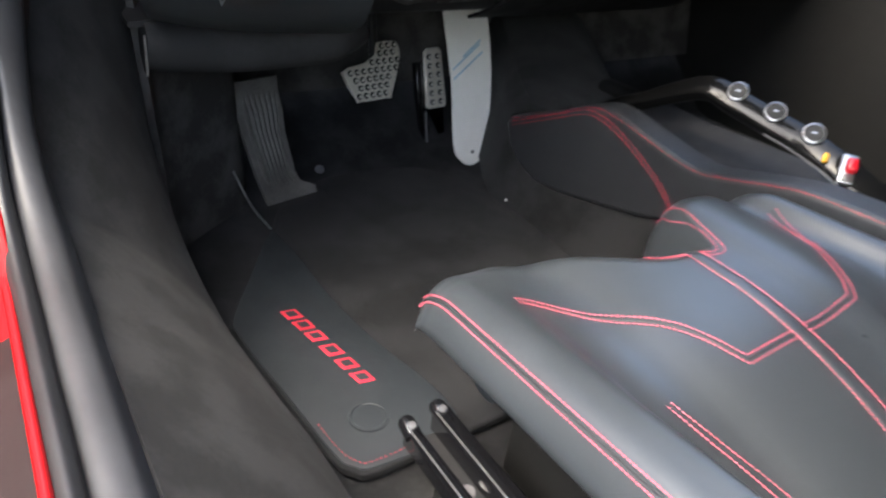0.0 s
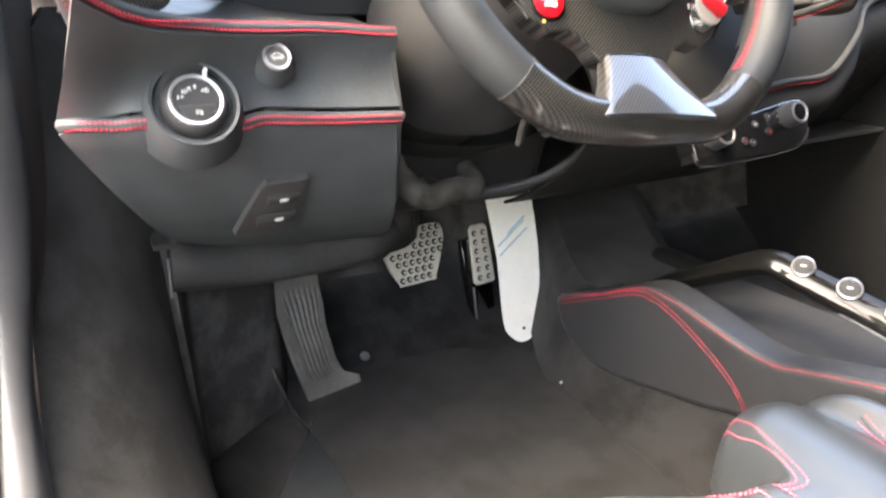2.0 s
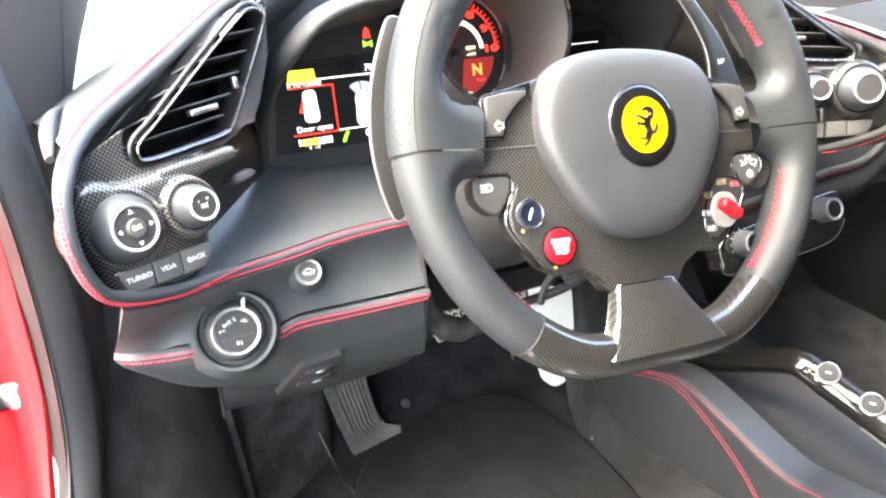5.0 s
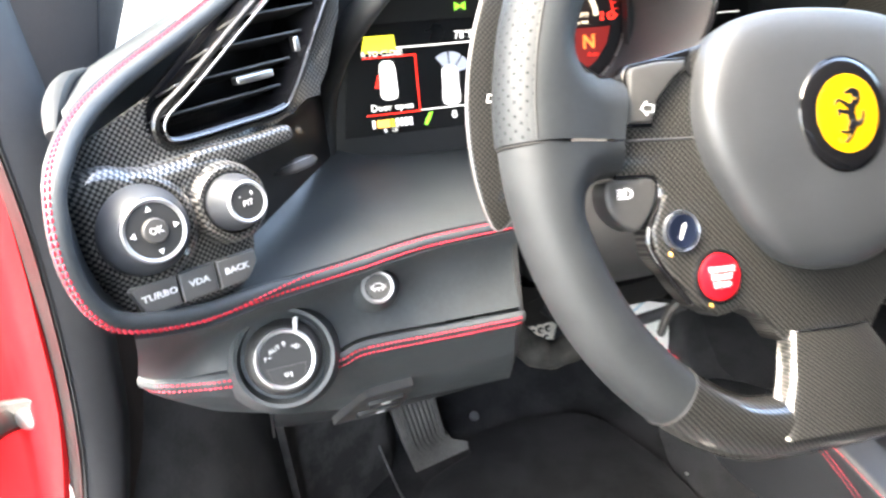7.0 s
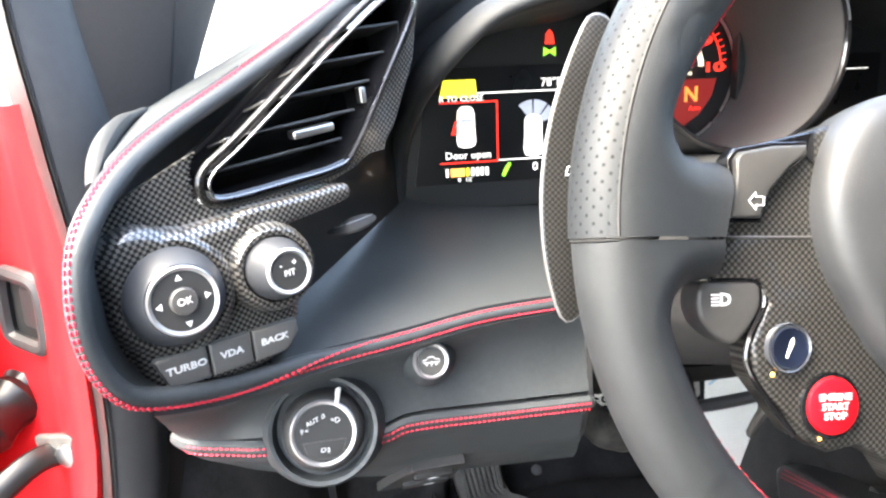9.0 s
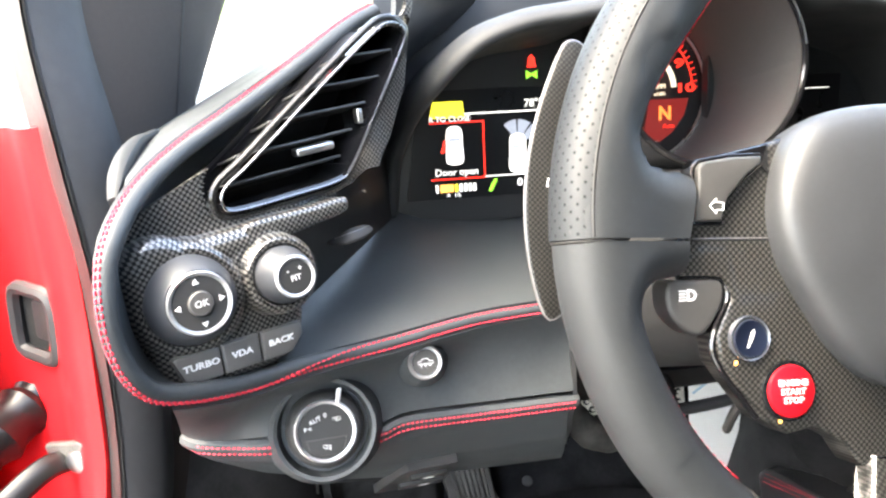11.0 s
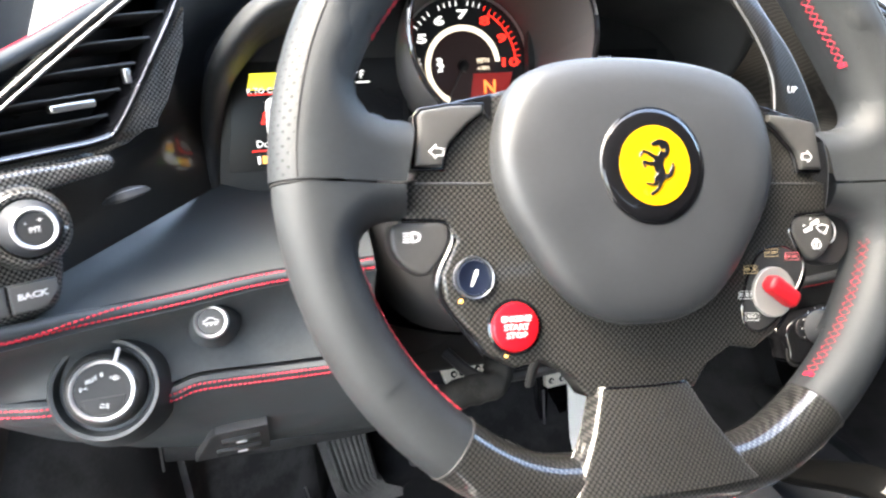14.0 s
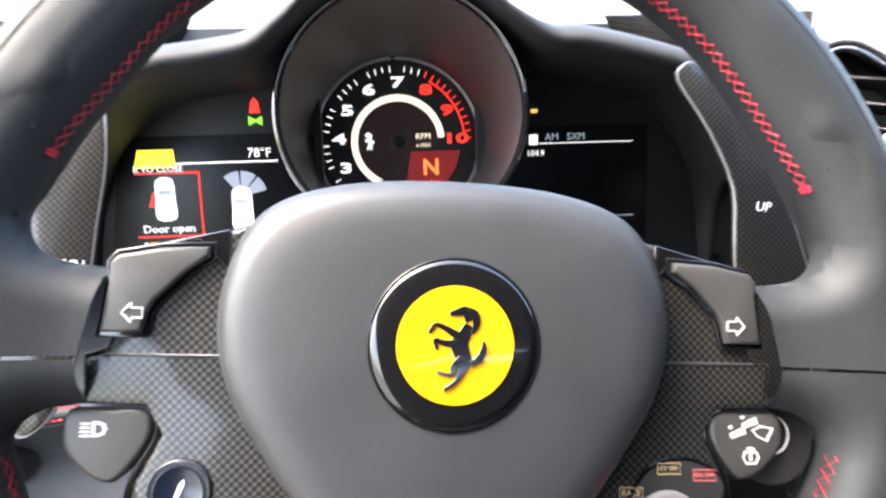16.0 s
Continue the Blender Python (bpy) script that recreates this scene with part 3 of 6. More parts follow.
def pillar_trim(u, v):
    """Broad trim from the dash's end up the pillar; u across from the seal to the screen."""
    z = 0.50 + 0.62 * v
    a = Vector((-0.402 - 0.012 * v, lerp(((0.50, 0.16), (0.62, 0.175), (0.8, 0.200), (0.9, 0.212), (1.0, 0.222), (1.12, 0.17)), z), z))
    b = Vector((lerp(((0.5, -0.395), (0.78, -0.368), (0.87, -0.328), (1.0, -0.29), (1.12, -0.265)), z), lerp(((0.5, 0.36), (0.75, 0.38), (0.9, 0.36), (1.12, 0.24)), z), z + 0.01))
    bow = Vector((0.018, -0.012, 0)) * math.sin(math.pi * u)
    return a.lerp(b, u) + bow


part("trim_panel", thick(surface(pillar_trim, 16, 30), 0.004), trim_grey, pillar)
part("trim_seam", tube([pillar_trim(0.52, v / 20) + Vector((0.0030, -0.0030, 0)) for v in range(9, 21)], 0.0014, 6), black_plastic, pillar, "dark joint line")
part("trim_step", tube([pillar_trim(u / 10, 0.46) + Vector((0.0030, -0.0030, 0)) for u in range(5, 11)], 0.0014, 6), black_plastic, pillar, "dark joint line")

# ---- dashboard ----
dash = thing("dashboard", (0.1, 0.3, 0.45), "black leather dashboard with red double stitching", "dashboard")
H = Vector((math.cos(YAW), math.sin(YAW), 0))
Q = Vector((math.sin(YAW), -math.cos(YAW), 0))
UP = Vector((0, 0, 1))
POD = Vector((-0.318, 0.088, 0.800))

RIM = spline([(-0.229, 0.204, 0.8805), (-0.247, 0.19, 0.873), (-0.283, 0.158, 0.853), (-0.311, 0.128, 0.839), (-0.335, 0.098, 0.828), (-0.350, 0.068, 0.818), (-0.357, 0.040, 0.806),
              (-0.359, 0.027, 0.790), (-0.358, 0.021, 0.767), (-0.352, 0.022, 0.746), (-0.341, 0.031, 0.732), (-0.314, 0.055, 0.717), (-0.279, 0.078, 0.711),
              (-0.235, 0.095, 0.708), (-0.183, 0.112, 0.707), (-0.124, 0.125, 0.703), (-0.114, 0.127, 0.7025)], 8)
LOW = spline([(-0.357, 0.114, 0.650), (-0.347, 0.104, 0.652), (-0.327, 0.100, 0.651), (-0.305, 0.095, 0.652), (-0.25, 0.100, 0.646), (-0.229, 0.105, 0.648),
              (-0.182, 0.110, 0.644), (-0.124, 0.113, 0.641), (-0.119, 0.113, 0.641)], 8)


def mirror(p, sx):
    return Vector((p.x * sx, p.y, p.z))


def rim_frame(pts, i, sx):
    """Inward and outward directions at a point of the padded edge."""
    a, b = pts[max(i - 1, 0)], pts[min(i + 1, len(pts) - 1)]
    t = (b - a).normalized()
    c = Vector((-0.29 * sx, 0.08, 0.80))
    w = smooth(-0.31, -0.24, sx * pts[i].x) if pts[i].z < 0.76 else 0.0
    inn = (c - pts[i]).normalized() * (1 - w) + Vector((0, 0.6, 0.8)) * w
    inn = (inn - t * inn.dot(t)).normalized()
    face = Vector((0.35 * sx, -0.8, 0.5))
    face = (face - t * face.dot(t) - inn * face.dot(inn)).normalized()
    return inn, face, w


def padded_edge(pts, sx):
    loops = []
    for i, p in enumerate(pts):
        inn, face, w = rim_frame(pts, i, sx)
        r = 0.0044 - 0.0010 * w
        c = p + inn * r - face * 0.002
        loops.append([c + r * (math.cos(k / 14 * 2 * math.pi) * inn + math.sin(k / 14 * 2 * math.pi) * face) for k in range(14)])
    return rings(bmesh.new(), loops, ends=(True, True))


def edge_line(pts, sx, shift, lift, spread=0.0):
    out = []
    for i, p in enumerate(pts):
        inn, face, w = rim_frame(pts, i, sx)
        r = 0.0044 - 0.0010 * w
        c = p + inn * r - face * 0.002
        ang = radians(180 - shift - spread * w)
        out.append(c + (r + lift) * (math.cos(ang) * inn + math.sin(ang) * face))
    return out


ZL = ((0.708, 0.008), (0.722, -0.011), (0.735, -0.039), (0.748, -0.0525), (0.767, -0.0575), (0.788, -0.0555), (0.800, -0.0475), (0.808, -0.030), (0.818, -0.002), (0.828, 0.034), (0.842, 0.072), (0.863, 0.112), (0.884, 0.135))
ZR = ((0.708, 0.016), (0.722, 0.018), (0.735, 0.026), (0.75, 0.031), (0.772, 0.034), (0.784, 0.05), (0.79, 0.085), (0.797, 0.098), (0.81, 0.110), (0.84, 0.127), (0.884, 0.138))
ZQ = ((0.722, 0.018), (0.75, 0.013), (0.78, 0.006), (0.793, 0.0), (0.884, -0.013))


def pod_point(h, z, q, sx):
    return mirror(POD + H * h + Q * q + UP * (z - POD.z), sx)


def control_pod(sx, cloth, text):
    """The carbon pod with its knobs, keys and the air vent; sx = -1 mirrors it."""
    def face(u, v):
        z = 0.708 + 0.176 * v
        hl, hr = lerp(ZL, z) + (0.022 * (1 - smooth(0.79, 0.84, z)) if sx < 0 else 0), lerp(ZR, z)
        hl = min(hl, hr - 0.006)
        h = hl + (hr - hl) * u
        q = lerp(ZQ, z) - 0.010 * smooth(0.6, 1.0, u) * (1 if z < 0.80 else 0.4)
        return pod_point(h, z, q, sx)
    pod = thing("control_pod", mirror(POD, sx), "glossy carbon fibre pod with turning knobs beside an air vent", "control pod", "dash control pods")
    vm = frame_at(POD + Q * 0.002, H, UP - Q * 0.14)
    outline = spline([(0.0, -0.0022), (0.015, -0.0036), (0.041, -0.0034), (0.062, -0.0018), (0.0715, 0.002), (0.0795, 0.0125), (0.0986, 0.0315), (0.1294, 0.0633), (0.1325, 0.0706), (0.1275, 0.0755),
                      (0.1185, 0.0767), (0.102, 0.0735), (0.066, 0.0555), (0.031, 0.035), (0.003, 0.0195), (-0.002, 0.0125), (-0.0033, 0.0045)], 4, True)
    sheet = surface(face, 80, 120)
    hole = [tuple(p) for p in inset2(outline, -0.003)]
    inv = vm.inverted()
    gone = []
    for f in sheet.faces:
        c = f.calc_center_median()
        c = inv @ Vector((c.x * sx, c.y, c.z))
        if inside((c.x, c.y), hole):
            gone.append(f)
    bmesh.ops.delete(sheet, geom=gone, context="FACES")
    part("face", thick(sheet, 0.003), cloth, pod)
    # raised housing under the knobs, with a wing towards the wheel
    hm = frame_at(POD + Q * 0.014 + UP * -0.01, H, UP * 0.98 - Q * 0.19)
    block = spline([(-0.0545, -0.006), (-0.0505, 0.0022), (-0.041, 0.0080), (-0.030, 0.0078), (-0.019, 0.0030), (-0.004, 0.0025), (0.011, 0.0025), (0.024, 0.0010), (0.0310, -0.0050),
                    (0.0330, -0.014), (0.0335, -0.0217), (0.0318, -0.0401), (0.0275, -0.057), (0.020, -0.0680), (-0.0065, -0.0708), (-0.034, -0.0690), (-0.044, -0.0600), (-0.0505, -0.0320)], 4, True)

    def side(u, v):
        z = 0.722 + 0.066 * v
        p = face(1.0, (z - 0.708) / 0.176)
        return p + mirror(-Q * 0.11 * u + H * 0.012 * u, sx) + UP * (-0.004 * u)
    part("pod_side", thick(surface(side, 6, 16), 0.003), dash_leather, pod, "black leather side")

    pull = spline([(-0.2672, 0.1262, 0.7608), (-0.2600, 0.1200, 0.7650), (-0.2530, 0.1190, 0.7675), (-0.2450, 0.1255, 0.7675), (-0.2420, 0.1320, 0.7660)], 5)
    tab = part("pull_tab", tube([mirror(p, sx) for p in pull], lambda t: 0.0006 + 0.0040 * math.sin(math.pi * t), 10, flat=0.45), face_black, pod, "small black pull tab")
    part("tab_edge", tube([mirror(p + Vector((0, -0.0004, 0.0018)), sx) for p in pull[3:-3]], 0.0004, 5), dark_satin, tab)

    # vent in the upright part
    vent = thing("air_vent", mirror(POD + H * 0.06, sx), "triangular air vent with black slats in a bright metal frame", "air vent", "dash air vents")
    outline = spline([(0.001, 0.002), (0.007, -0.003), (0.04, -0.003), (0.066, -0.002), (0.077, 0.004), (0.101, 0.034), (0.1235, 0.064), (0.124, 0.0715), (0.115, 0.0745),
                      (0.102, 0.0695), (0.06, 0.044), (0.0195, 0.018), (0.004, 0.009)], 5, True)

    def put(bm):
        if sx > 0:
            return bm
        for w in bm.verts:
            w.co.x *= -1
        return bm
    part("housing", put(slab(block, hm, -0.013, 0.0, 0.0090, seg=8)), cloth, pod, "glossy carbon housing under the knobs")
    wing = spline([(0.008, 0.0024), (0.046, 0.0022), (0.0640, 0.0024), (0.0678, -0.0004), (0.0676, -0.0042), (0.0630, -0.0066), (0.0480, -0.0080), (0.028, -0.0094), (0.008, -0.0090)], 4, True)
    part("wing", put(slab(wing, hm, -0.022, -0.0008, 0.0038, seg=6)), cloth, pod, "glossy carbon wing towards the wheel")
    part("frame", put(tube([vm @ Vector((p.x, p.y, 0.003)) for p in outline], 0.0008, 8, True)), chrome, vent, "bright metal surround")
    band = [[vm @ Vector((p.x, p.y, h)) for p in inset2(outline, d)] for d, h in ((0.0, 0.0022), (0.0016, 0.0012), (0.0020, -0.002), (0.0020, -0.035))]
    part("throat", put(rings(bmesh.new(), band)), gloss_black, vent)
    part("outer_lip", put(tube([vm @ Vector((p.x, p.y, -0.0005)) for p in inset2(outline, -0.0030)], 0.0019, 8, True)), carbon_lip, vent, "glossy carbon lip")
    # Near-black sheet closes the throat in place of the duct's unlit depth.
    part("duct_dark", put(slab(outline, vm, -0.037, -0.0345, 0.0004)), screen_dark, vent)
    for hl, hr, zz in ((0.003, 0.0745, 0.0090), (0.0150, 0.0845, 0.0215), (0.036, 0.0960, 0.0343), (0.0580, 0.1075, 0.0470), (0.082, 0.1200, 0.0602)):
        slat = frame_at(vm @ Vector(((hl + hr) / 2, zz - 0.0026, -0.0145)), vm.to_3x3() @ Vector((1, 0.02, 0)), vm.to_3x3() @ Vector((0, -0.24, -0.97)))
        part("slat", put(box(slat @ pose(0, 0, -0.0006), hr - hl - 0.001, 0.022, 0.0012, 0.0004)), face_black, vent)
        # Paler strip puts the light caught by the slat's front edge into colour.
        part("slat_highlight", put(box(vm @ pose((hl + hr) / 2, zz, -0.0040, 0, 0, 1), hr - hl + 0.001, 0.0012, 0.0012, 0.0004)), grey_plastic, vent)
    part("vane_tab", put(box(vm @ pose(0.0570, 0.0170, -0.003, 0, 0, 1), 0.023, 0.0040, 0.0055, 0.0012)), satin, vent, "bright metal adjusting tab")
    part("vane_tab", put(box(vm @ pose(0.0895, 0.0285, -0.004), 0.0035, 0.008, 0.004, 0.001)), satin, vent, "small bright tab")

    # large knob
    ax = mirror(Vector((0.41, -0.84, 0.28)).normalized(), sx)
    up = UP
    near = Vector((0.0215, 0.010, 0.006)) if sx < 0 else Vector((0, 0, 0))  # the passenger side is narrower
    c = mirror(Vector((-0.3247, 0.045, 0.772)) + near, sx)
    km = facing(c, ax, up)
    knob = part("menu_knob", lathe(((0.0, -0.03), (0.0203, -0.03), (0.0204, -0.0130), (0.0201, -0.0112), (0.0192, -0.0098), (0.0158, -0.0014), (0.0146, 0.0), (0.0, 0.0)), km), knob_metal, pod, "dark metal menu knob")
    part("knob_ring", lathe(((0.0118, -0.001), (0.0138, -0.001), (0.0141, 0.0008), (0.0134, 0.0017), (0.0121, 0.0011), (0.0118, -0.0005)), km), ring_metal, knob, "bright ring")
    part("knob_cap", lathe(((0.0, 0.0), (0.0120, 0.0), (0.0120, 0.0006), (0.0, 0.0009)), km), face_black, knob)
    if text:
        part("ok_key", lathe(((0.0, 0.0), (0.0056, 0.0006), (0.0054, 0.0022), (0.0048, 0.0028), (0.0, 0.003)), km), key_grey, knob)
        lettering("OK", 0.0042, km @ pose(0, 0, 0.0031), white_paint, knob)
        for w in range(4):
            m = km @ pose(0, 0, 0.001, 0, 0, 90 * w) @ pose(0, 0.0094, 0)
            part("arrow", slab([(-0.0014, -0.001), (0.0014, -0.001), (0, 0.0014)], m, 0, 0.0003, 0.0001), white_paint, knob)
    # small knob
    c2 = mirror(Vector((-0.2845, 0.063, 0.772)) + near, sx)
    k2 = facing(c2, ax, up)
    small = part("trip_knob", lathe(((0.0, -0.028), (0.0138, -0.028), (0.0139, -0.0125), (0.0137, -0.0110), (0.0128, -0.0096), (0.0108, -0.0012), (0.0100, 0.0), (0.0, 0.0)), k2), knob_metal, pod, "dark metal trip knob")
    part("knob_ring", lathe(((0.0080, -0.001), (0.0097, -0.001), (0.0100, 0.0008), (0.0092, 0.0014), (0.0082, 0.0008)), k2), ring_metal, small, "bright ring")
    part("knob_cap", lathe(((0.0, 0.0), (0.0082, 0.0), (0.0082, 0.0004), (0.0, 0.0007)), k2), face_black, small)
    if text:
        lettering("PIT", 0.0038, k2 @ pose(0, -0.0006, 0.0009), white_paint, small)
        lettering("-    +", 0.0040, k2 @ pose(0, 0.0034, 0.0009), white_paint, small)
    # collar under both knobs
    for cc, r, g in ((c, 0.0230, 0.0062), (c2, 0.0170, 0.0045)):
        part("collar", lathe(((0.0, -0.042), (r + g, -0.042), (r + g, -0.030), (r + g * 0.9, -0.0235), (r + g * 0.66, -0.0185), (r + g * 0.32, -0.0150), (r, -0.0136), (r - 0.002, -0.0138), (r - 0.003, -0.0165), (0.0, -0.018)), facing(cc, ax, up)), cloth, pod)
    # three keys in a row
    sm = hm @ pose(-0.042 if sx > 0 else -0.020, -0.0463, 0.0, 0, 0, -5.3)
    row = [(-0.0006, 0.0), (0.0006, 0.0012), (0.0212, 0.0012), (0.0218, -0.0130), (0.0065, -0.0134), (0.0040, -0.0118)]
    shapes = (row, [(0.0224, 0.0012), (0.0412, 0.0012), (0.0416, -0.0130), (0.0230, -0.0130)], [(0.0424, 0.0012), (0.0645, 0.0012), (0.0650, -0.0050), (0.0585, -0.0124), (0.0560, -0.0130), (0.0428, -0.0130)])
    for word, pts in zip(("TURBO", "VDA", "BACK"), shapes):
        key = part("key", put(slab(pts, sm, -0.012, 0.0036, 0.0012)), pod_key, pod, "grey push key with white lettering")
        if text:
            mid = {"TURBO": 0.0118, "VDA": 0.0318, "BACK": 0.0525}[word]
            lettering(word, 0.0042, sm @ pose(mid, -0.0052, 0.0038) @ Matrix.Diagonal((1.25, 1, 1, 1)), white_paint, key, weight=0.00012)
    return pod


control_pod(1, carbon_pod, True)
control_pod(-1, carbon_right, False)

rimR = [mirror(p + Vector((0.026, 0.010, 0)) * smooth(0.20, 0.33, -p.x), -1) for p in RIM]
part("padded_edge", padded_edge(RIM, 1), dash_leather, dash)
part("stitching", stitches(edge_line(RIM, 1, 26, 0.0003, 4), 0.0031, 0.0029, 0.0006), red_thread, dash, "red leather stitching")
part("stitching", stitches(edge_line(RIM, 1, 50, 0.0003, 78), 0.0031, 0.0029, 0.0006), red_thread, dash, "red leather stitching")
upper = rimR[:92]
# The passenger edge takes the darker leather copy for shade.
part("padded_edge", padded_edge(upper, -1), shaded_leather, dash)
part("stitching", stitches(edge_line(upper, -1, 30, 0.0002)), red_thread, dash, "red leather stitching")


# shelf behind the padded lip, left of the column
LIP = even([p for p in RIM if p.z < 0.735 and p.x > -0.300], 30)
BACK = even(spline([(-0.292, 0.19, 0.738), (-0.262, 0.235, 0.729), (-0.213, 0.262, 0.728), (-0.18, 0.268, 0.72), (-0.10, 0.268, 0.714)], 6), 30)


def shelf(u, v):
    a, b = along(LIP, u) + Vector((0, 0.006, 0.006)), along(BACK, u)
    return a.lerp(b, v) + Vector((0, 0, -0.004 * math.sin(math.pi * v)))


part("shelf", thick(surface(shelf, 40, 14), 0.004), dash_leather, dash)
LOWE = even(LOW, 40)


def fascia(u, v):
    a = along(even([p for p in RIM if p.z < 0.733 and p.x > -0.344], 40), u) + Vector((0, 0.004, -0.001))
    b = along(LOWE, u) + Vector((0, 0.004, 0.006))
    p = a.lerp(b, v)
    return p + Vector((0, math.sin(math.pi * v) * smooth(0.0, 0.22, u) * (0.018 - 0.010 * u), 0))


part("fascia", thick(surface(fascia, 40, 14), 0.004), dash_leather, dash)
# Unseen return, added to keep sunlight out behind the fascia.
part("fascia_end", thick(surface(lambda u, v: fascia(0.0, v) + Vector((0.002 + 0.02 * u, 0.002 + 0.11 * u, 0)), 8, 12), 0.003), dash_leather, dash)


def end_cap(u, v):
    """The dash's outer end, from the padded edge back to the body."""
    p = along(even([q for q in RIM if q.x < -0.30], 30), u)
    k = Vector((0.012, 0.15 - 0.5 * max(p.y, 0), -0.02 - 0.03 * u))
    return p + Vector((-0.002, 0.006, 0)) + k * v


part("end_cap", thick(surface(end_cap, 30, 10), 0.004), dash_leather, dash)
part("end_fin", tube(spline([(-0.362, 0.088, 0.806), (-0.362, 0.110, 0.815), (-0.361, 0.145, 0.818), (-0.358, 0.18, 0.815)], 6), lambda t: 0.003 + 0.003 * math.sin(math.pi * min(t * 1.2, 1)), 12, flat=0.8), leather, dash)

part("lower_lip", tube([p + Vector((0, 0.002, 0)) for p in LOW], 0.0048, 10), dash_leather, dash)
for dz, dy in ((0.0015, -0.0028), (-0.0032, -0.0022)):
    part("stitching", stitches([p + Vector((0, dy, dz)) for p in LOW[2:]], 0.0029, 0.0028, 0.0007, lift=1), red_thread, dash, "red leather stitching")
SECT = ((0.640, 0.114), (0.60, 0.134), (0.575, 0.152), (0.55, 0.176), (0.525, 0.21), (0.505, 0.255), (0.498, 0.30))


def knee_panel(u, v):
    a = along(LOWE, u)
    z = a.z - 0.004 - (a.z - 0.502) * v
    xl = a.x + (0.085 * v ** 1.05) * (1 - u) + 0.042 * v ** 1.4 * u ** 2
    y = lerp(tuple(reversed(SECT)), z) + (a.y - 0.108) * (1 - v) + 0.05 * (1 - u) ** 3 * v
    return Vector((xl, y, z - 0.012 * v * u))


part("knee_panel", thick(surface(knee_panel, 40, 24), 0.004), dash_leather, dash)


def panel_side(u, v):
    """The right-hand end of the knee panel and fascia, beside the steering column."""
    z = 0.695 - 0.20 * v
    y = lerp(((0.49, 0.30), (0.505, 0.255), (0.55, 0.176), (0.60, 0.134), (0.641, 0.113), (0.70, 0.132)), z)
    return Vector((-0.119 + 0.042 * max((0.637 - z) / 0.135, 0) ** 1.4 + 0.004 * u, y + 0.16 * u, z))


part("panel_side", thick(surface(panel_side, 6, 20), 0.003), black_plastic, dash)
om = frame_at((-0.216, 0.1440, 0.5728), (1, 0.06, 0), (0, -0.62, 0.78))
obd = part("diagnostic_flap", slab([(-0.030, -0.034), (0.024, -0.034), (0.022, 0.030), (-0.012, 0.030), (-0.016, 0.024)], om, -0.004, 0.0022, 0.001), black_plastic, dash, "black socket flap")
part("switch", box(om @ pose(0.004, 0.010, 0.002), 0.026, 0.010, 0.003, 0.001), face_black, obd)
part("switch", box(om @ pose(0.002, -0.016, 0.002), 0.032, 0.012, 0.003, 0.001), face_black, obd)
for yy in (0.010, -0.016):
    part("mark", box(om @ pose(0.004, yy, 0.005), 0.007, 0.0035, 0.0003, 0.0005), white_paint, obd, "small pale print")

# rolled suede pad below the knee panel
roll_axis = spline([(-0.287, 0.295, 0.478), (-0.2, 0.292, 0.472), (-0.1, 0.292, 0.474), (-0.075, 0.298, 0.478), (-0.052, 0.305, 0.488)], 8)
knee_roll = part("knee_roll", tube(roll_axis, 0.026, 20, flat=0.95), boot_cloth, dash, "dark suede knee roll")
part("under_panel", thick(surface(lambda u, v: Vector((-0.30 + 0.46 * u, 0.29 + 0.04 * smooth(0.5, 0.6, u) + 0.34 * v, 0.503 + 0.05 * v + 0.03 * smooth(0.5, 0.6, u))), 8, 8), 0.006), black_plastic, dash)
part("roll_edge", tube([(-0.29, 0.268, 0.495), (-0.291, 0.27, 0.455)], 0.0012, 6), satin, dash)

# light switch and suspension button
light_m = facing((-0.2774, 0.085, 0.6658), (0.02, -0.89, 0.45))
part("switch_bezel", lathe(((0.0, -0.035), (0.038, -0.035), (0.034, -0.02), (0.0300, -0.008), (0.0285, -0.0045), (0.0265, -0.005), (0.0245, -0.012), (0.0, -0.012)), light_m), dash_leather, dash, "leather-covered switch surround")
sw = part("light_switch", lathe(((0.0, -0.016), (0.0222, -0.016), (0.0222, -0.010), (0.0212, -0.004), (0.0192, -0.0008), (0.0178, 0.0), (0.0, 0.0)), light_m), face_black, dash, "round black headlamp switch")
part("switch_ring", lathe(((0.0148, -0.001), (0.0172, -0.001), (0.0174, 0.0006), (0.0165, 0.0014), (0.0151, 0.001)), light_m), ring_metal, sw, "bright ring")
part("switch_face", lathe(((0.0, 0.0), (0.0150, 0.0), (0.0150, 0.0004), (0.0, 0.0006)), light_m), face_black, sw)
part("pointer", box(light_m @ pose(0.0082, 0.0178, -0.0030, -20, 12, -22), 0.0022, 0.0085, 0.0036, 0.0008), white_paint, sw, "white pointer")
fog = [(-0.0092, -0.0108), (-0.0060, -0.0132), (0.0060, -0.0132), (0.0092, -0.0108), (0.0112, -0.0040), (-0.0112, -0.0040)]
part("fog_key", slab(fog, light_m, 0.0, 0.0011, 0.0005), face_black, sw)
part("key_outline", tube([light_m @ Vector((x, y, 0.0009)) for x, y in fog], 0.00022, 5, True), key_grey, sw)
for word, size, x, y, w in (("AUT", 0.0036, -0.0052, 0.0064, 20), ("0", 0.0038, 0.0004, 0.0086, 0), ("D", 0.0038, 0.0076, 0.0058, -10), ("=", 0.0038, 0.0052, 0.0062, -10), ("P", 0.0036, -0.0108, 0.0018, 10), ("<", 0.0036, -0.0084, 0.0022, 10)):
    lettering(word, size, light_m @ pose(x, y, 0.0007, 0, 0, w), white_paint, sw)
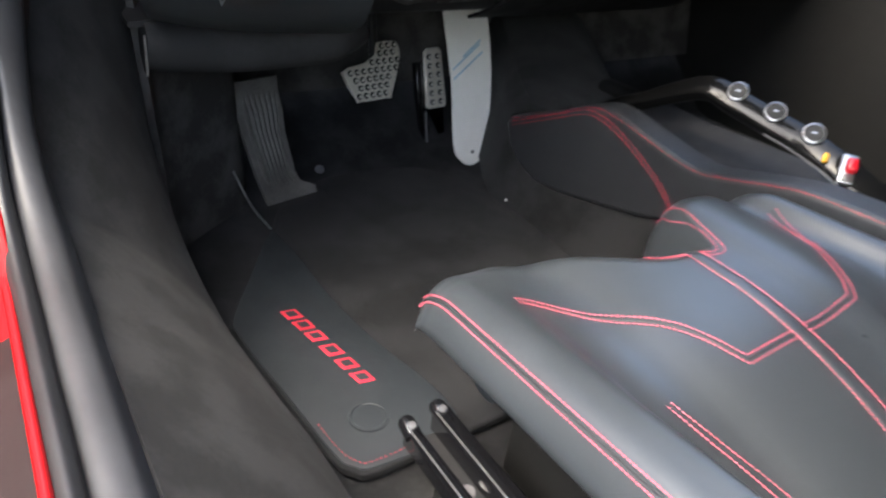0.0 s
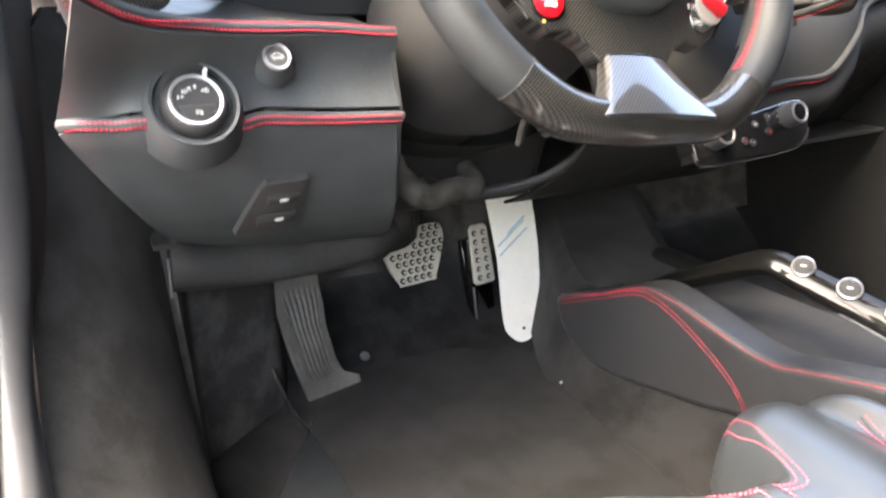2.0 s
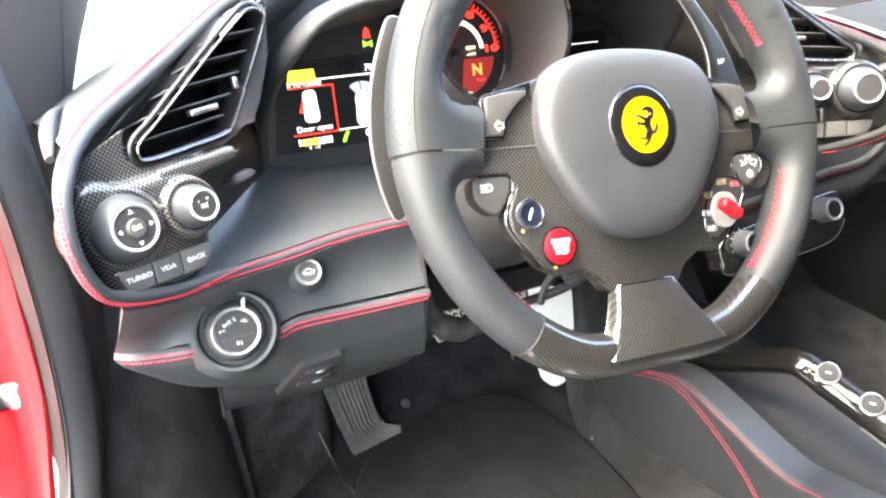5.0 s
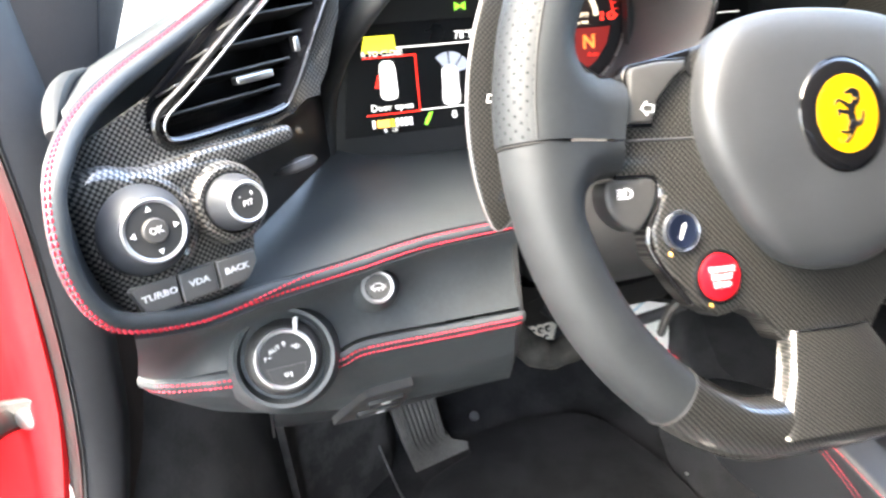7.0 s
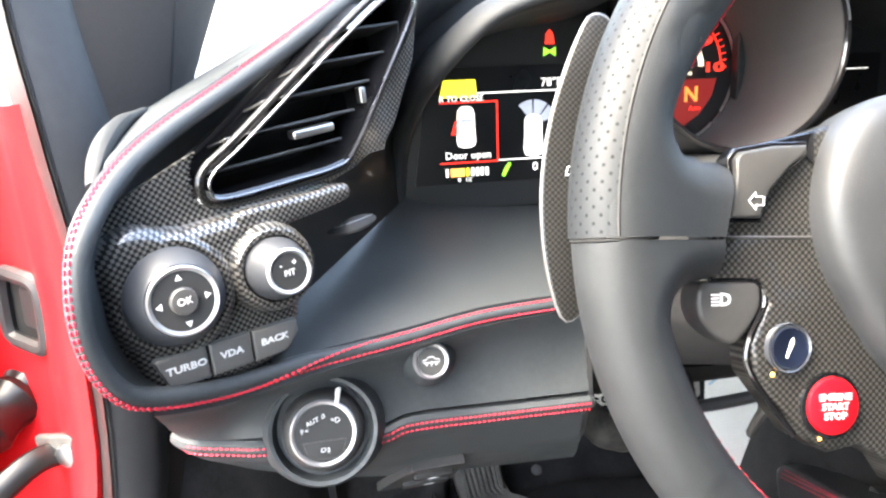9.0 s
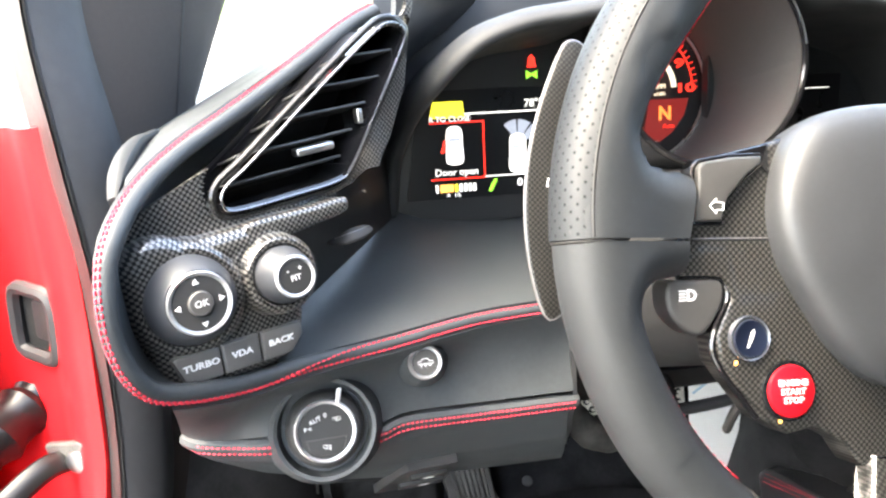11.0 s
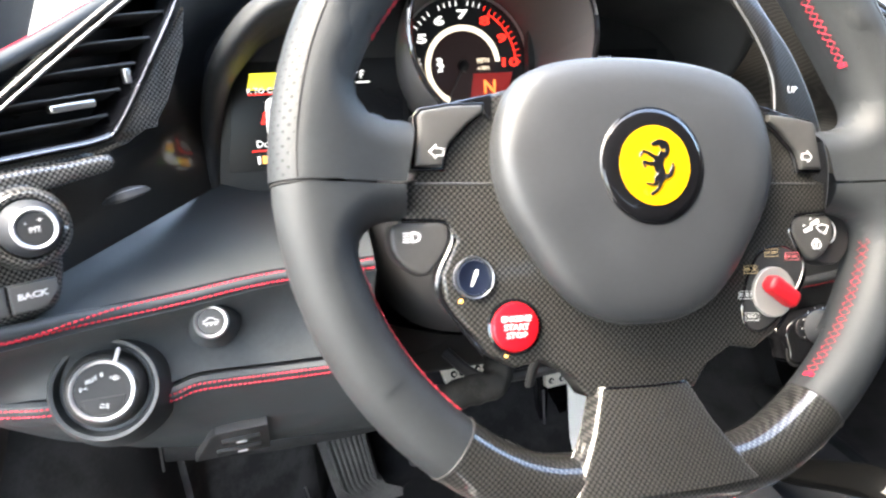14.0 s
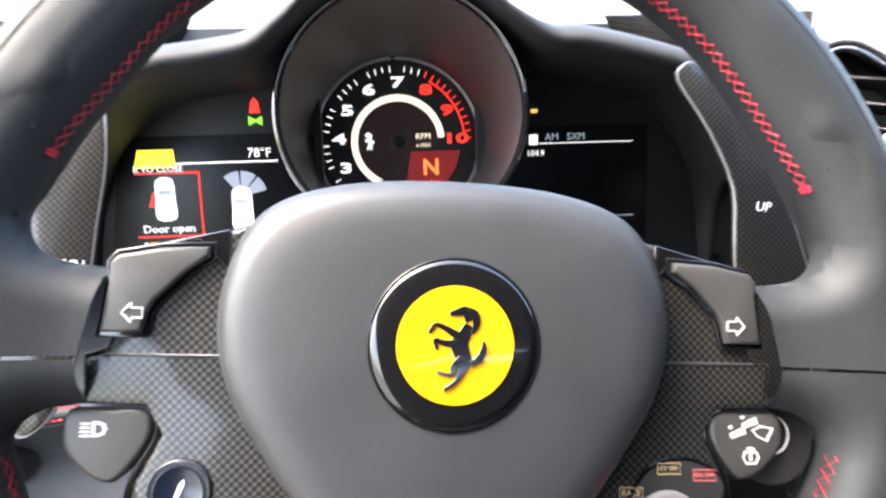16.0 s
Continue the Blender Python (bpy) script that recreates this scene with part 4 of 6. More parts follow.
lettering("O", 0.0036, light_m @ pose(-0.0008, -0.0086, 0.0013), white_paint, sw)
lettering("\u2021", 0.0036, light_m @ pose(0.0018, -0.0086, 0.0013), white_paint, sw)
susp_m = facing((-0.2173, 0.1038, 0.6903), (0.0, -0.88, 0.45))
sb = part("suspension_button", lathe(((0.0, -0.016), (0.0165, -0.016), (0.0132, -0.009), (0.0114, -0.003), (0.0104, -0.0008), (0.0090, -0.0006), (0.0, -0.0006)), susp_m, 32), dash_leather, dash, "round button in a bright ring")
part("button_ring", lathe(((0.0076, -0.0005), (0.0080, 0.0010), (0.0091, 0.0013), (0.0102, -0.0006)), susp_m, 32), ring_metal, sb, "bright ring")
part("button_face", lathe(((0.0, -0.001), (0.0075, -0.001), (0.0074, 0.0), (0.0, 0.0004)), susp_m, 28), key_grey, sb)
car_icon = [(-0.0045, -0.0008), (-0.0045, 0.0006), (-0.0028, 0.0009), (-0.0015, 0.0022), (0.0012, 0.0022), (0.0024, 0.0009), (0.0045, 0.0006), (0.0045, -0.0008)]
part("car_mark", tube([susp_m @ Vector((x, y, 0.0006)) for x, y in car_icon], 0.0003, 5, True), white_paint, sb)
for xx in (-0.0026, 0.0, 0.0026):
    part("car_mark", box(susp_m @ pose(xx, -0.0016, 0.0003), 0.0008, 0.0018, 0.0004, 0.0002), white_paint, sb)

# ---- right side of the dashboard ----
RLINE = spline([(0.13, 0.165, 0.618), (0.21, 0.166, 0.620), (0.31, 0.168, 0.623), (0.425, 0.170, 0.638), (0.516, 0.174, 0.646), (0.60, 0.20, 0.690), (0.70, 0.25, 0.735), (0.95, 0.3, 0.76)], 10)
# Right lip, fascia and knee panel use the leather darkened for shade.
part("right_lip", tube(RLINE, 0.0045, 10), shaded_leather, dash)
for dz in (0.0016, -0.0032):
    part("stitching", stitches([p + Vector((-0.001, -0.0035, dz)) for p in RLINE]), red_thread, dash, "red leather stitching")


def right_upper(u, v):
    p = along(RLINE, u)
    top = Vector((p.x + 0.01, 0.25 + 0.05 * u, 0.70 + 0.03 * u + 0.09 * smooth(0.21, 0.27, p.x)))
    return p.lerp(top, v) + Vector((0, -0.02 * math.sin(math.pi * v) + 0.003, 0.002))


part("right_fascia", thick(surface(right_upper, 40, 12), 0.004), shaded_leather, dash)


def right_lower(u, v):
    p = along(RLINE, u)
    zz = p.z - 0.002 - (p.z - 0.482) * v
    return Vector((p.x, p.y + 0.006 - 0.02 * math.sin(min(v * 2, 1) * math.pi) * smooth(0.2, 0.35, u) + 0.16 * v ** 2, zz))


part("right_knee_panel", thick(surface(right_lower, 40, 14), 0.004), shaded_leather, dash)
part("right_under_panel", thick(surface(lambda u, v: Vector((0.13 + 0.83 * u, 0.33 + 0.4 * v, 0.50 + 0.02 * u)), 8, 6), 0.006), black_plastic, dash)

climate = thing("climate_panel", (0.35, 0.15, 0.57), "climate control panel with two large metal-ringed knobs", "climate panel")
cm = frame_at((0.347, 0.148, 0.588), (1, 0.0, 0.08), (0, 0.42, 0.9))
part("plate", slab(spline([(-0.095, -0.012), (-0.085, -0.026), (0.0, -0.030), (0.07, -0.028), (0.095, -0.012), (0.098, 0.014), (0.085, 0.026), (0.0, 0.020), (-0.085, 0.014)], 4, True), cm, -0.02, 0.004, 0.002), gloss_black, climate)
part("plate_edge", tube([cm @ Vector((p.x, p.y, 0.003)) for p in spline([(-0.098, -0.010), (-0.088, -0.028), (0.0, -0.033), (0.072, -0.031), (0.098, -0.012)], 6)], 0.0008, 8), face_black, climate, "thin lower edge")
for x, r in ((-0.062, 0.0135), (0.064, 0.0135)):
    km = cm @ pose(x, 0.002 + (0.006 if x > 0 else 0), 0.004)
    kn = part("knob", lathe(((0.0, 0.0), (r * 1.12, 0.0), (r * 1.08, 0.006), (r, 0.016), (r * 0.94, 0.018), (0.0, 0.018)), km, 32), knob_metal, climate, "large climate knob")
    part("knob_ring", lathe(((r * 0.74, 0.0175), (r * 0.95, 0.0175), (r * 0.97, 0.0188), (r * 0.8, 0.0192)), km, 32), ring_metal, kn, "bright ring")
    part("knob_face", lathe(((0.0, 0.018), (r * 0.74, 0.018), (r * 0.72, 0.0185), (0.0, 0.0187)), km, 28), gloss_black, kn)
    for k in range(9):
        w = radians(200 - 27 * k)
        part("scale_mark", box(km @ pose(r * 1.28 * math.cos(w), r * 1.28 * math.sin(w), 0.0), 0.0010, 0.0010, 0.0004, 0.0002), red_plastic if k > 5 else white_paint, climate)
for x, y in ((-0.034, 0.002), (-0.016, -0.010), (0.006, 0.006), (0.026, -0.006), (0.03, 0.012), (-0.004, -0.014)):
    km = cm @ pose(x, y, 0.004)
    bt = part("push_button", lathe(((0.0, 0.0), (0.0046, 0.0), (0.0042, 0.0022), (0.0, 0.0026)), km, 18), socket_grey, climate, "small dark button")
    if x in (-0.016, 0.026):
        part("button_light", lathe(((0.0, 0.0026), (0.0014, 0.0026), (0.0, 0.003)), km, 10), red_plastic, bt, "small red light")
    else:
        part("button_mark", box(km @ pose(0, 0, 0.0025), 0.003, 0.0012, 0.0003, 0.0002), white_paint, bt, "small pale print")

# ---- instrument binnacle ----
cluster = thing("instrument_cluster", (0.0, 0.28, 0.72), "instrument cluster with a central rev counter and two lit displays", "instrument cluster")
DUP = Vector((0, 0.21, 1)).normalized()
DM = frame_at((-0.14, 0.2615, 0.7495), (1, 0, 0), DUP)
for x0, x1 in ((-0.078, 0.082), (0.188, 0.36)):
    part("panel", slab([(x0, -0.035), (x1, -0.035), (x1, 0.135), (x0, 0.135)], DM, -0.01, -0.001, 0.001), screen_black, cluster)
for x0, x1 in ((-0.062, 0.078), (0.205, 0.310)):
    part("display", slab([(x0, -0.016), (x1, -0.016), (x1, 0.066), (x0 + 0.012, 0.066)], DM, -0.001, 0.0, 0.0003), screen_dark, cluster, "dark lit display")
HOOD = spline([(-0.212, 0.715), (-0.208, 0.77), (-0.196, 0.825), (-0.172, 0.862), (-0.141, 0.8765), (-0.108, 0.8815), (-0.084, 0.886), (-0.066, 0.897), (-0.045, 0.9115), (-0.003, 0.921),
               (0.033, 0.9115), (0.050, 0.899), (0.072, 0.888), (0.095, 0.886), (0.142, 0.875), (0.172, 0.863), (0.196, 0.827), (0.208, 0.77), (0.212, 0.715)], 6)


def hood_loops():
    loops = []
    n = len(HOOD)
    for i, p in enumerate(HOOD):
        a, b = HOOD[max(i - 1, 0)], HOOD[min(i + 1, n - 1)]
        t = (b - a).normalized()
        o = Vector((-t.y, t.x))
        if o.y < 0 and abs(p.x) < 0.15:
            o = -o
        k = smooth(0.75, 0.87, p.y)
        f = 0.172 + 0.075 * (1 - k)
        c = smooth(0.045, 0.085, abs(p.x))
        prof = ((-0.006, 0.31), (-0.006, f + 0.055), (-0.0055, f + 0.034), (-0.004, f + 0.018), (-0.001, f + 0.007), (0.002, f + 0.0015), (0.006, f + 0.002), (0.009, f + 0.008), (0.0105, f + 0.018), (0.0105, f + 0.035), (0.009, 0.40), (0.0, 0.50))
        loops.append([Vector((p.x + o.x * d * (0.4 + 0.6 * c), y, p.y - (0.005 + 0.006 * c) * k + o.y * d * (0.4 + 0.6 * c) - 0.28 * max(y - f - 0.025, 0))) for d, y in prof])
    return loops


part("hood", rings(bmesh.new(), hood_loops(), closed=False), hood_leather, cluster, "black leather hood", crease=120)
back_m = Matrix(((1, 0, 0, 0), (0, 0, -1, 0.302), (0, 1, 0, 0), (0, 0, 0, 1)))
part("back_wall", slab([(p.x, min(p.y, 0.888) - 0.012 - 0.02 * smooth(0.80, 0.88, p.y)) for p in HOOD], back_m, -0.004, 0.0, 0.001), hood_leather, cluster)
TC = Vector((-0.006, 0.286, 0.8035))
TM = frame_at(TC, (1, 0, 0), DUP)
RC, RR, GR = Vector((-0.0065, 0.187, 0.842)), 0.0685, 0.058


def cowl(u, v):
    w = 2 * math.pi * u
    a = TM @ Vector((GR * math.cos(w), GR * math.sin(w), 0.004))
    up = Vector((0, 0.3, 1)).normalized()
    b = RC + Vector((1, 0, 0)) * RR * math.cos(w) + up * RR * math.sin(w)
    return a.lerp(b, v) + (a - TC).normalized() * 0.004 * math.sin(math.pi * v)


part("cowl", surface(cowl, 64, 12), grey_plastic, cluster, "dark tunnel round the rev counter")
part("cowl_rim", tube([cowl(i / 64, 1.0) for i in range(64)], 0.0022, 8, True), gloss_black, cluster)
# Highlight on the cowl's upper rim, put in as a bright metal strip.
part("cowl_glint", tube([cowl(0.02 + 0.46 * i / 40, 1.0) + Vector((0, -0.0022, 0.0005)) for i in range(41)], 0.0007, 6), satin, cluster, "thin bright edge")
dial = part("dial", lathe(((0.0, -0.002), (0.0575, -0.002), (0.0575, 0.0), (0.0, 0.0)), TM, 64), screen_black, cluster, "black rev counter face")
part("dial_ring", tube([TM @ Vector((0.0572 * math.cos(i / 64 * 2 * math.pi), 0.0572 * math.sin(i / 64 * 2 * math.pi), 0.002)) for i in range(64)], 0.0012, 6, True), satin, dial)
part("dial_inner", lathe(((0.0, 0.0), (0.0282, 0.0002), (0.0, 0.0006)), TM, 40), lit_glow, dial, "dim red inner face")
for k in range(11):
    w = radians(292.0 - 29.0 * k)
    lettering(str(k), 0.0105, TM @ pose(0.0408 * math.cos(w), 0.0408 * math.sin(w), 0.0006) @ Matrix.Diagonal((1.75, 0.92, 1, 1)), lit_red if k > 7 else lit_white, dial, name="numeral", weight=0.00035)
tick_w, tick_r = bmesh.new(), bmesh.new()
for k in range(51):
    w = 292.0 - 29.0 * k / 5
    m = TM @ pose(0, 0, 0.0003, 0, 0, w) @ pose(0.0500, 0, 0)
    if k % 5 or k > 38:
        box(m, 0.0040, 0.0007, 0.0004, 0.0002, tick_r if k > 38 else tick_w)
part("tick_marks", tick_w, lit_white, dial)
part("tick_marks", tick_r, lit_red, dial, "red tick marks")
part("red_band", tube([TM @ Vector((0.0470 * math.cos(radians(w)), 0.0470 * math.sin(radians(w)), 0.0005)) for w in range(4, 64, 3)], 0.0006, 5), lit_red, dial)


def arc(r0, r1, a0, a1, m, h):
    bm = bmesh.new()
    n = 40
    rows = []
    for r in (r0, r1):
        rows.append([m @ Vector((r * math.cos(radians(a0 + (a1 - a0) * i / n)), r * math.sin(radians(a0 + (a1 - a0) * i / n)), h)) for i in range(n + 1)])
    return rings(bm, rows, closed=False)


part("cream_ring", arc(0.0282, 0.0328, 245, 5, TM, 0.0009), lit_cream, dial, "cream ring")
part("gear_window", slab([(0.0035, -0.036), (0.0180, -0.0415), (0.0300, -0.0335), (0.0400, -0.0200), (0.0435, -0.0065), (0.0085, -0.0065)], TM, 0.0004, 0.0012, 0.0003), lit_window, dial, "dim red gear window")
lettering("N", 0.0155, TM @ pose(0.0225, -0.0185, 0.0016), lit_gear, dial, weight=0.0004)
lettering("Auto", 0.005, TM @ pose(0.026, -0.0285, 0.0016), lit_red, dial)
lettering("RPM", 0.0058, TM @ pose(0.0175, 0.0035, 0.0012), lit_cream, dial)
lettering("x1000", 0.0040, TM @ pose(0.0175, -0.0025, 0.0016), lit_cream, dial)
part("needle", slab([(-0.0008, 0.0), (0.0008, 0.0), (0.0004, 0.030), (-0.0004, 0.030)], TM @ pose(0, 0, 0.0025, 0, 0, 152), 0, 0.0008, 0.0002), grey_plastic, dial, "thin needle")
part("window_frame", tube([TM @ Vector((x, y, 0.0014)) for x, y in ((0.0035, -0.036), (0.0180, -0.0415), (0.0300, -0.0335), (0.0400, -0.0200), (0.0435, -0.0065), (0.0085, -0.0065))], 0.0003, 4, True), lit_glow, dial)
part("needle_hub", lathe(((0.0, 0.0), (0.005, 0.0), (0.0046, 0.003), (0.0, 0.004)), TM, 24), screen_dark, dial)
part("crest_mark", slab([(-0.0022, -0.0062), (-0.0002, -0.0048), (0.0020, -0.0058), (0.0014, -0.0026), (0.0036, -0.0004), (0.0012, 0.0014), (0.0022, 0.0046), (-0.0010, 0.0062), (-0.0034, 0.0044), (-0.0010, 0.0026), (-0.0034, 0.0004), (-0.0006, -0.0012)], TM @ pose(-0.0200, 0.001, 0.0008), 0, 0.0004, 0.0001), lit_white, dial, "small pale mark")


def on_display(pts, mat, name, h=0.0006):
    part(name, slab(pts, DM, h - 0.0004, h, 0.0001), mat, cluster)


def bar(x0, y0, x1, y1, mat, name="line", h=0.0008):
    on_display([(x0, y0), (x1, y0), (x1, y1), (x0, y1)], mat, name, h)


on_display([(-0.042, 0.0455), (-0.015, 0.0455), (-0.016, 0.0575), (-0.039, 0.0575)], lit_yellow, "yellow_tab")
bar(-0.015, 0.0475, 0.052, 0.0485, lit_white)
bar(-0.042, 0.0415, 0.0, 0.0425, lit_red)
bar(-0.001, 0.0, 0.0, 0.0425, lit_red)
bar(-0.043, -0.001, 0.0, 0.0, lit_red)
bar(0.0, -0.0005, 0.05, 0.0003, lit_white)


def car_icon_on(x, y, s):
    body_pts = spline([(x - 0.0055 * s, y - 0.012 * s), (x + 0.0055 * s, y - 0.012 * s), (x + 0.0058 * s, y), (x + 0.0052 * s, y + 0.011 * s), (x, y + 0.0135 * s), (x - 0.0052 * s, y + 0.011 * s), (x - 0.0058 * s, y)], 3, True)
    on_display(body_pts, lit_white, "car_icon")
    bar(x - 0.0038 * s, y + 0.003 * s, x + 0.0038 * s, y + 0.0055 * s, lit_grey, "icon_window", 0.0010)
    bar(x - 0.0036 * s, y - 0.009 * s, x + 0.0036 * s, y - 0.0075 * s, lit_grey, "icon_window", 0.0010)


car_icon_on(-0.0235, 0.0245, 1.1)
car_icon_on(0.0265, 0.0165, 1.15)
on_display([(-0.0345, 0.0195), (-0.0315, 0.0195), (-0.0295, 0.029), (-0.0315, 0.029)], lit_red, "door_icon")
for k in range(3):
    w0 = 130 - 40 * k
    part("sensor_fan", arc(0.007, 0.0175, w0 - 1, w0 - 36, DM @ pose(0.0265, 0.0245, 0), 0.0009), lit_grey, cluster)
lettering("Door open", 0.0075, DM @ pose(-0.0225, 0.0045, 0.0007), lit_white, cluster)
lettering("R TO CLOSE", 0.0058, DM @ pose(-0.0265, 0.0445, 0.0012), lit_white, cluster)
lettering("78\u00b0F", 0.0085, DM @ pose(0.040, 0.0535, 0.0007), lit_white, cluster)
lettering("0", 0.009, DM @ pose(0.0275, -0.0065, 0.0007), lit_white, cluster)
bar(-0.036, -0.0105, -0.0255, -0.0045, lit_orange, "fuel_bar")
for k in range(5):
    bar(-0.0245 + 0.0036 * k, -0.0105, -0.0222 + 0.0036 * k, -0.0045, lit_white if k else lit_yellow, "fuel_bar")
bar(-0.0395, -0.0105, -0.0375, -0.0045, lit_white, "fuel_bar")
lettering("0   1/2", 0.004, DM @ pose(-0.0255, -0.0130, 0.0007), lit_white, cluster)
on_display([(0.002, -0.0115), (0.0045, -0.0125), (0.008, -0.006), (0.0095, -0.003), (0.0075, -0.002), (0.0045, -0.006)], lit_green, "wrench_icon")
on_display([(0.0355, 0.080), (0.0425, 0.080), (0.0415, 0.087), (0.039, 0.090), (0.0365, 0.087)], lit_red, "warning_lamp")
on_display([(0.0345, 0.0715), (0.039, 0.0740), (0.0435, 0.0715), (0.0435, 0.0780), (0.039, 0.0755), (0.0345, 0.0780)], lit_green, "side_lamp")
# Glowing patch stands in for a red reflection on the hood's underside.
on_display([(0.032, 0.1035), (0.042, 0.1035), (0.041, 0.108), (0.033, 0.108)], lit_reflection, "reflected_red")
lettering("AM   SXM", 0.0068, DM @ pose(0.250, 0.0585, 0.0007), lit_grey, cluster)
lettering("104.9", 0.0058, DM @ pose(0.229, 0.0475, 0.0007), lit_white, cluster)
bar(0.2245, 0.0535, 0.2305, 0.0605, lit_white, "radio_mark")
bar(0.231, 0.0540, 0.299, 0.0546, lit_white)
bar(0.225, 0.0015, 0.300, 0.0022, lit_grey)
bar(0.226, 0.0755, 0.2305, 0.0778, lit_orange, "warning_lamp")

# dashboard top, up to the windscreen
def dash_top(u, v):
    x = -0.40 + 1.3 * u
    y = 0.30 + 0.60 * v
    z = 0.803 - 0.03 * v - 0.05 * abs(u - 0.4)
    z -= 0.04 * (1 - smooth(0.0, 0.12, v)) * (1 if abs(x) > 0.2 else 0.3)
    return Vector((x, y, z))


part("top_panel", thick(surface(dash_top, 40, 16), 0.01), dash_leather, dash)


def dash_shoulder(u, v, sx):
    a = along(even([p for p in RIM if p.y > 0.06 and p.z > 0.8], 16), u)
    a = mirror(a, sx) + Vector((0, 0.01, 0.0))
    b = Vector(((-0.29 - 0.095 * u) * sx, 0.50 - 0.26 * u, 0.815 - 0.02 * u))
    return a.lerp(b, v) + Vector((0, 0, 0.004 * math.sin(math.pi * v)))


part("shoulder", thick(surface(lambda u, v: dash_shoulder(u, v, 1), 16, 10), 0.004), dash_leather, dash)
part("shoulder", thick(surface(lambda u, v: dash_shoulder(u, v, -1), 16, 10), 0.004), dash_leather, dash)


def vent_to_cluster(u, v, sx):
    z = 0.73 + 0.162 * v
    a = pod_point(lerp(ZR, z) - 0.004, z, lerp(ZQ, z) - 0.012, 1)
    b = Vector((-0.214 + 0.075 * smooth(0.82, 0.895, z), 0.262 + 0.21 * (z - 0.75), z - 0.005))
    return mirror(a.lerp(b, u), sx)


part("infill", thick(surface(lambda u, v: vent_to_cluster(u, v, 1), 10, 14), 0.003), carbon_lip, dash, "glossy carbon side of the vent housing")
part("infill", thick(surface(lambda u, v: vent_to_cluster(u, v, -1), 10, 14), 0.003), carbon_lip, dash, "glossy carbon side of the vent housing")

# ---- steering wheel ----
wheel = thing("steering_wheel", (0, 0.03, 0.79), "black leather steering wheel with carbon fibre centre and red stitching", "steering wheel")
column = thing("steering_column", (0, 0.2, 0.68), "black steering column shroud with stalk-less cover", "steering column")


def rim_r(w):
    s = math.sin(w)
    r = 0.1625
    if s < 0:
        flat_r = 0.1525 / max(-s, 1e-6)
        r = -math.log(math.exp(-r * 300) + math.exp(-flat_r * 300)) / 300
    return r


def grip_bulge(deg):
    return 0.0042 * (math.exp(-((deg - 36) / 13) ** 2) + math.exp(-((deg - 144) / 13) ** 2))


def rim_piece(a0, a1, half, deep, n=40, grip=0.0, span=None):
    loops = []
    for i in range(n + 1):
        w = radians(a0 + (a1 - a0) * i / n)
        r = rim_r(w)
        e = Vector((math.cos(w), math.sin(w), 0))
        k = grip_bulge(math.degrees(w)) if grip else 0
        loop = []
        steps = [2 * math.pi * j / 20 for j in range(20)] if span is None else [radians(span[0] + (span[1] - span[0]) * j / 14) for j in range(15)]
        for q in steps:
            cx, cy = math.cos(q), math.sin(q)
            hw = half + (k if cx < 0 else 0)
            loop.append(WHEEL @ (e * (r + hw * cx * abs(cx) ** -0.12) + Vector((0, 0, deep * cy))))
        loops.append(loop)
    if span is not None:
        bm = rings(bmesh.new(), loops, closed=False)
        bm.verts.index_update()
        lay = bm.loops.layers.uv.new("UVMap")
        for f in bm.faces:
            for lp in f.loops:
                i, j = divmod(lp.vert.index, 15)
                lp[lay].uv = (0.17 * radians(a1 - a0) * i / n, half * radians(span[1] - span[0]) * j / 14)
        return bm
    return rings(bmesh.new(), loops, ends=(True, True))


part("rim_top", rim_piece(-2.2, 182.2, 0.0165, 0.0175, 80, 0.004, (-110, 72)), grip_leather, wheel, "perforated leather upper rim")
part("rim_grip", rim_piece(-2.2, 182.2, 0.0165, 0.0175, 80, 0.004, (72, 250)), leather, wheel, "smooth leather inner grip")
part("rim_left", rim_piece(182.8, 231, 0.0155, 0.0168, 24), leather, wheel)
part("rim_right", rim_piece(-51, -2.8, 0.0155, 0.0168, 24), leather, wheel)
part("rim_base", rim_piece(231.4, 308.6, 0.0158, 0.017, 30), carbon_base, wheel, "glossy carbon lower rim")


def rim_pt(w, q, lift=0.0004, half=0.0157, deep=0.017):
    w, q = radians(w), radians(q)
    e = Vector((math.cos(w), math.sin(w), 0))
    if 0 < math.degrees(w) < 180 and math.cos(q) < 0:
        half = half + grip_bulge(math.degrees(w))
    return WHEEL @ (e * (rim_r(w) + (half + lift) * math.cos(q) * abs(math.cos(q)) ** -0.12) + Vector((0, 0, (deep + lift) * math.sin(q))))


part("rim_seam", tube([rim_pt(-2 + 184 * i / 90, 73, -0.0002, 0.0165, 0.0175) for i in range(91)], 0.0007, 6), face_black, wheel)
# Second dark line draws the shadow beside the seam's groove.
part("rim_seam", tube([rim_pt(-2 + 184 * i / 90, 77.5, -0.0004, 0.0165, 0.0175) for i in range(91)], 0.0006, 6), face_black, wheel)
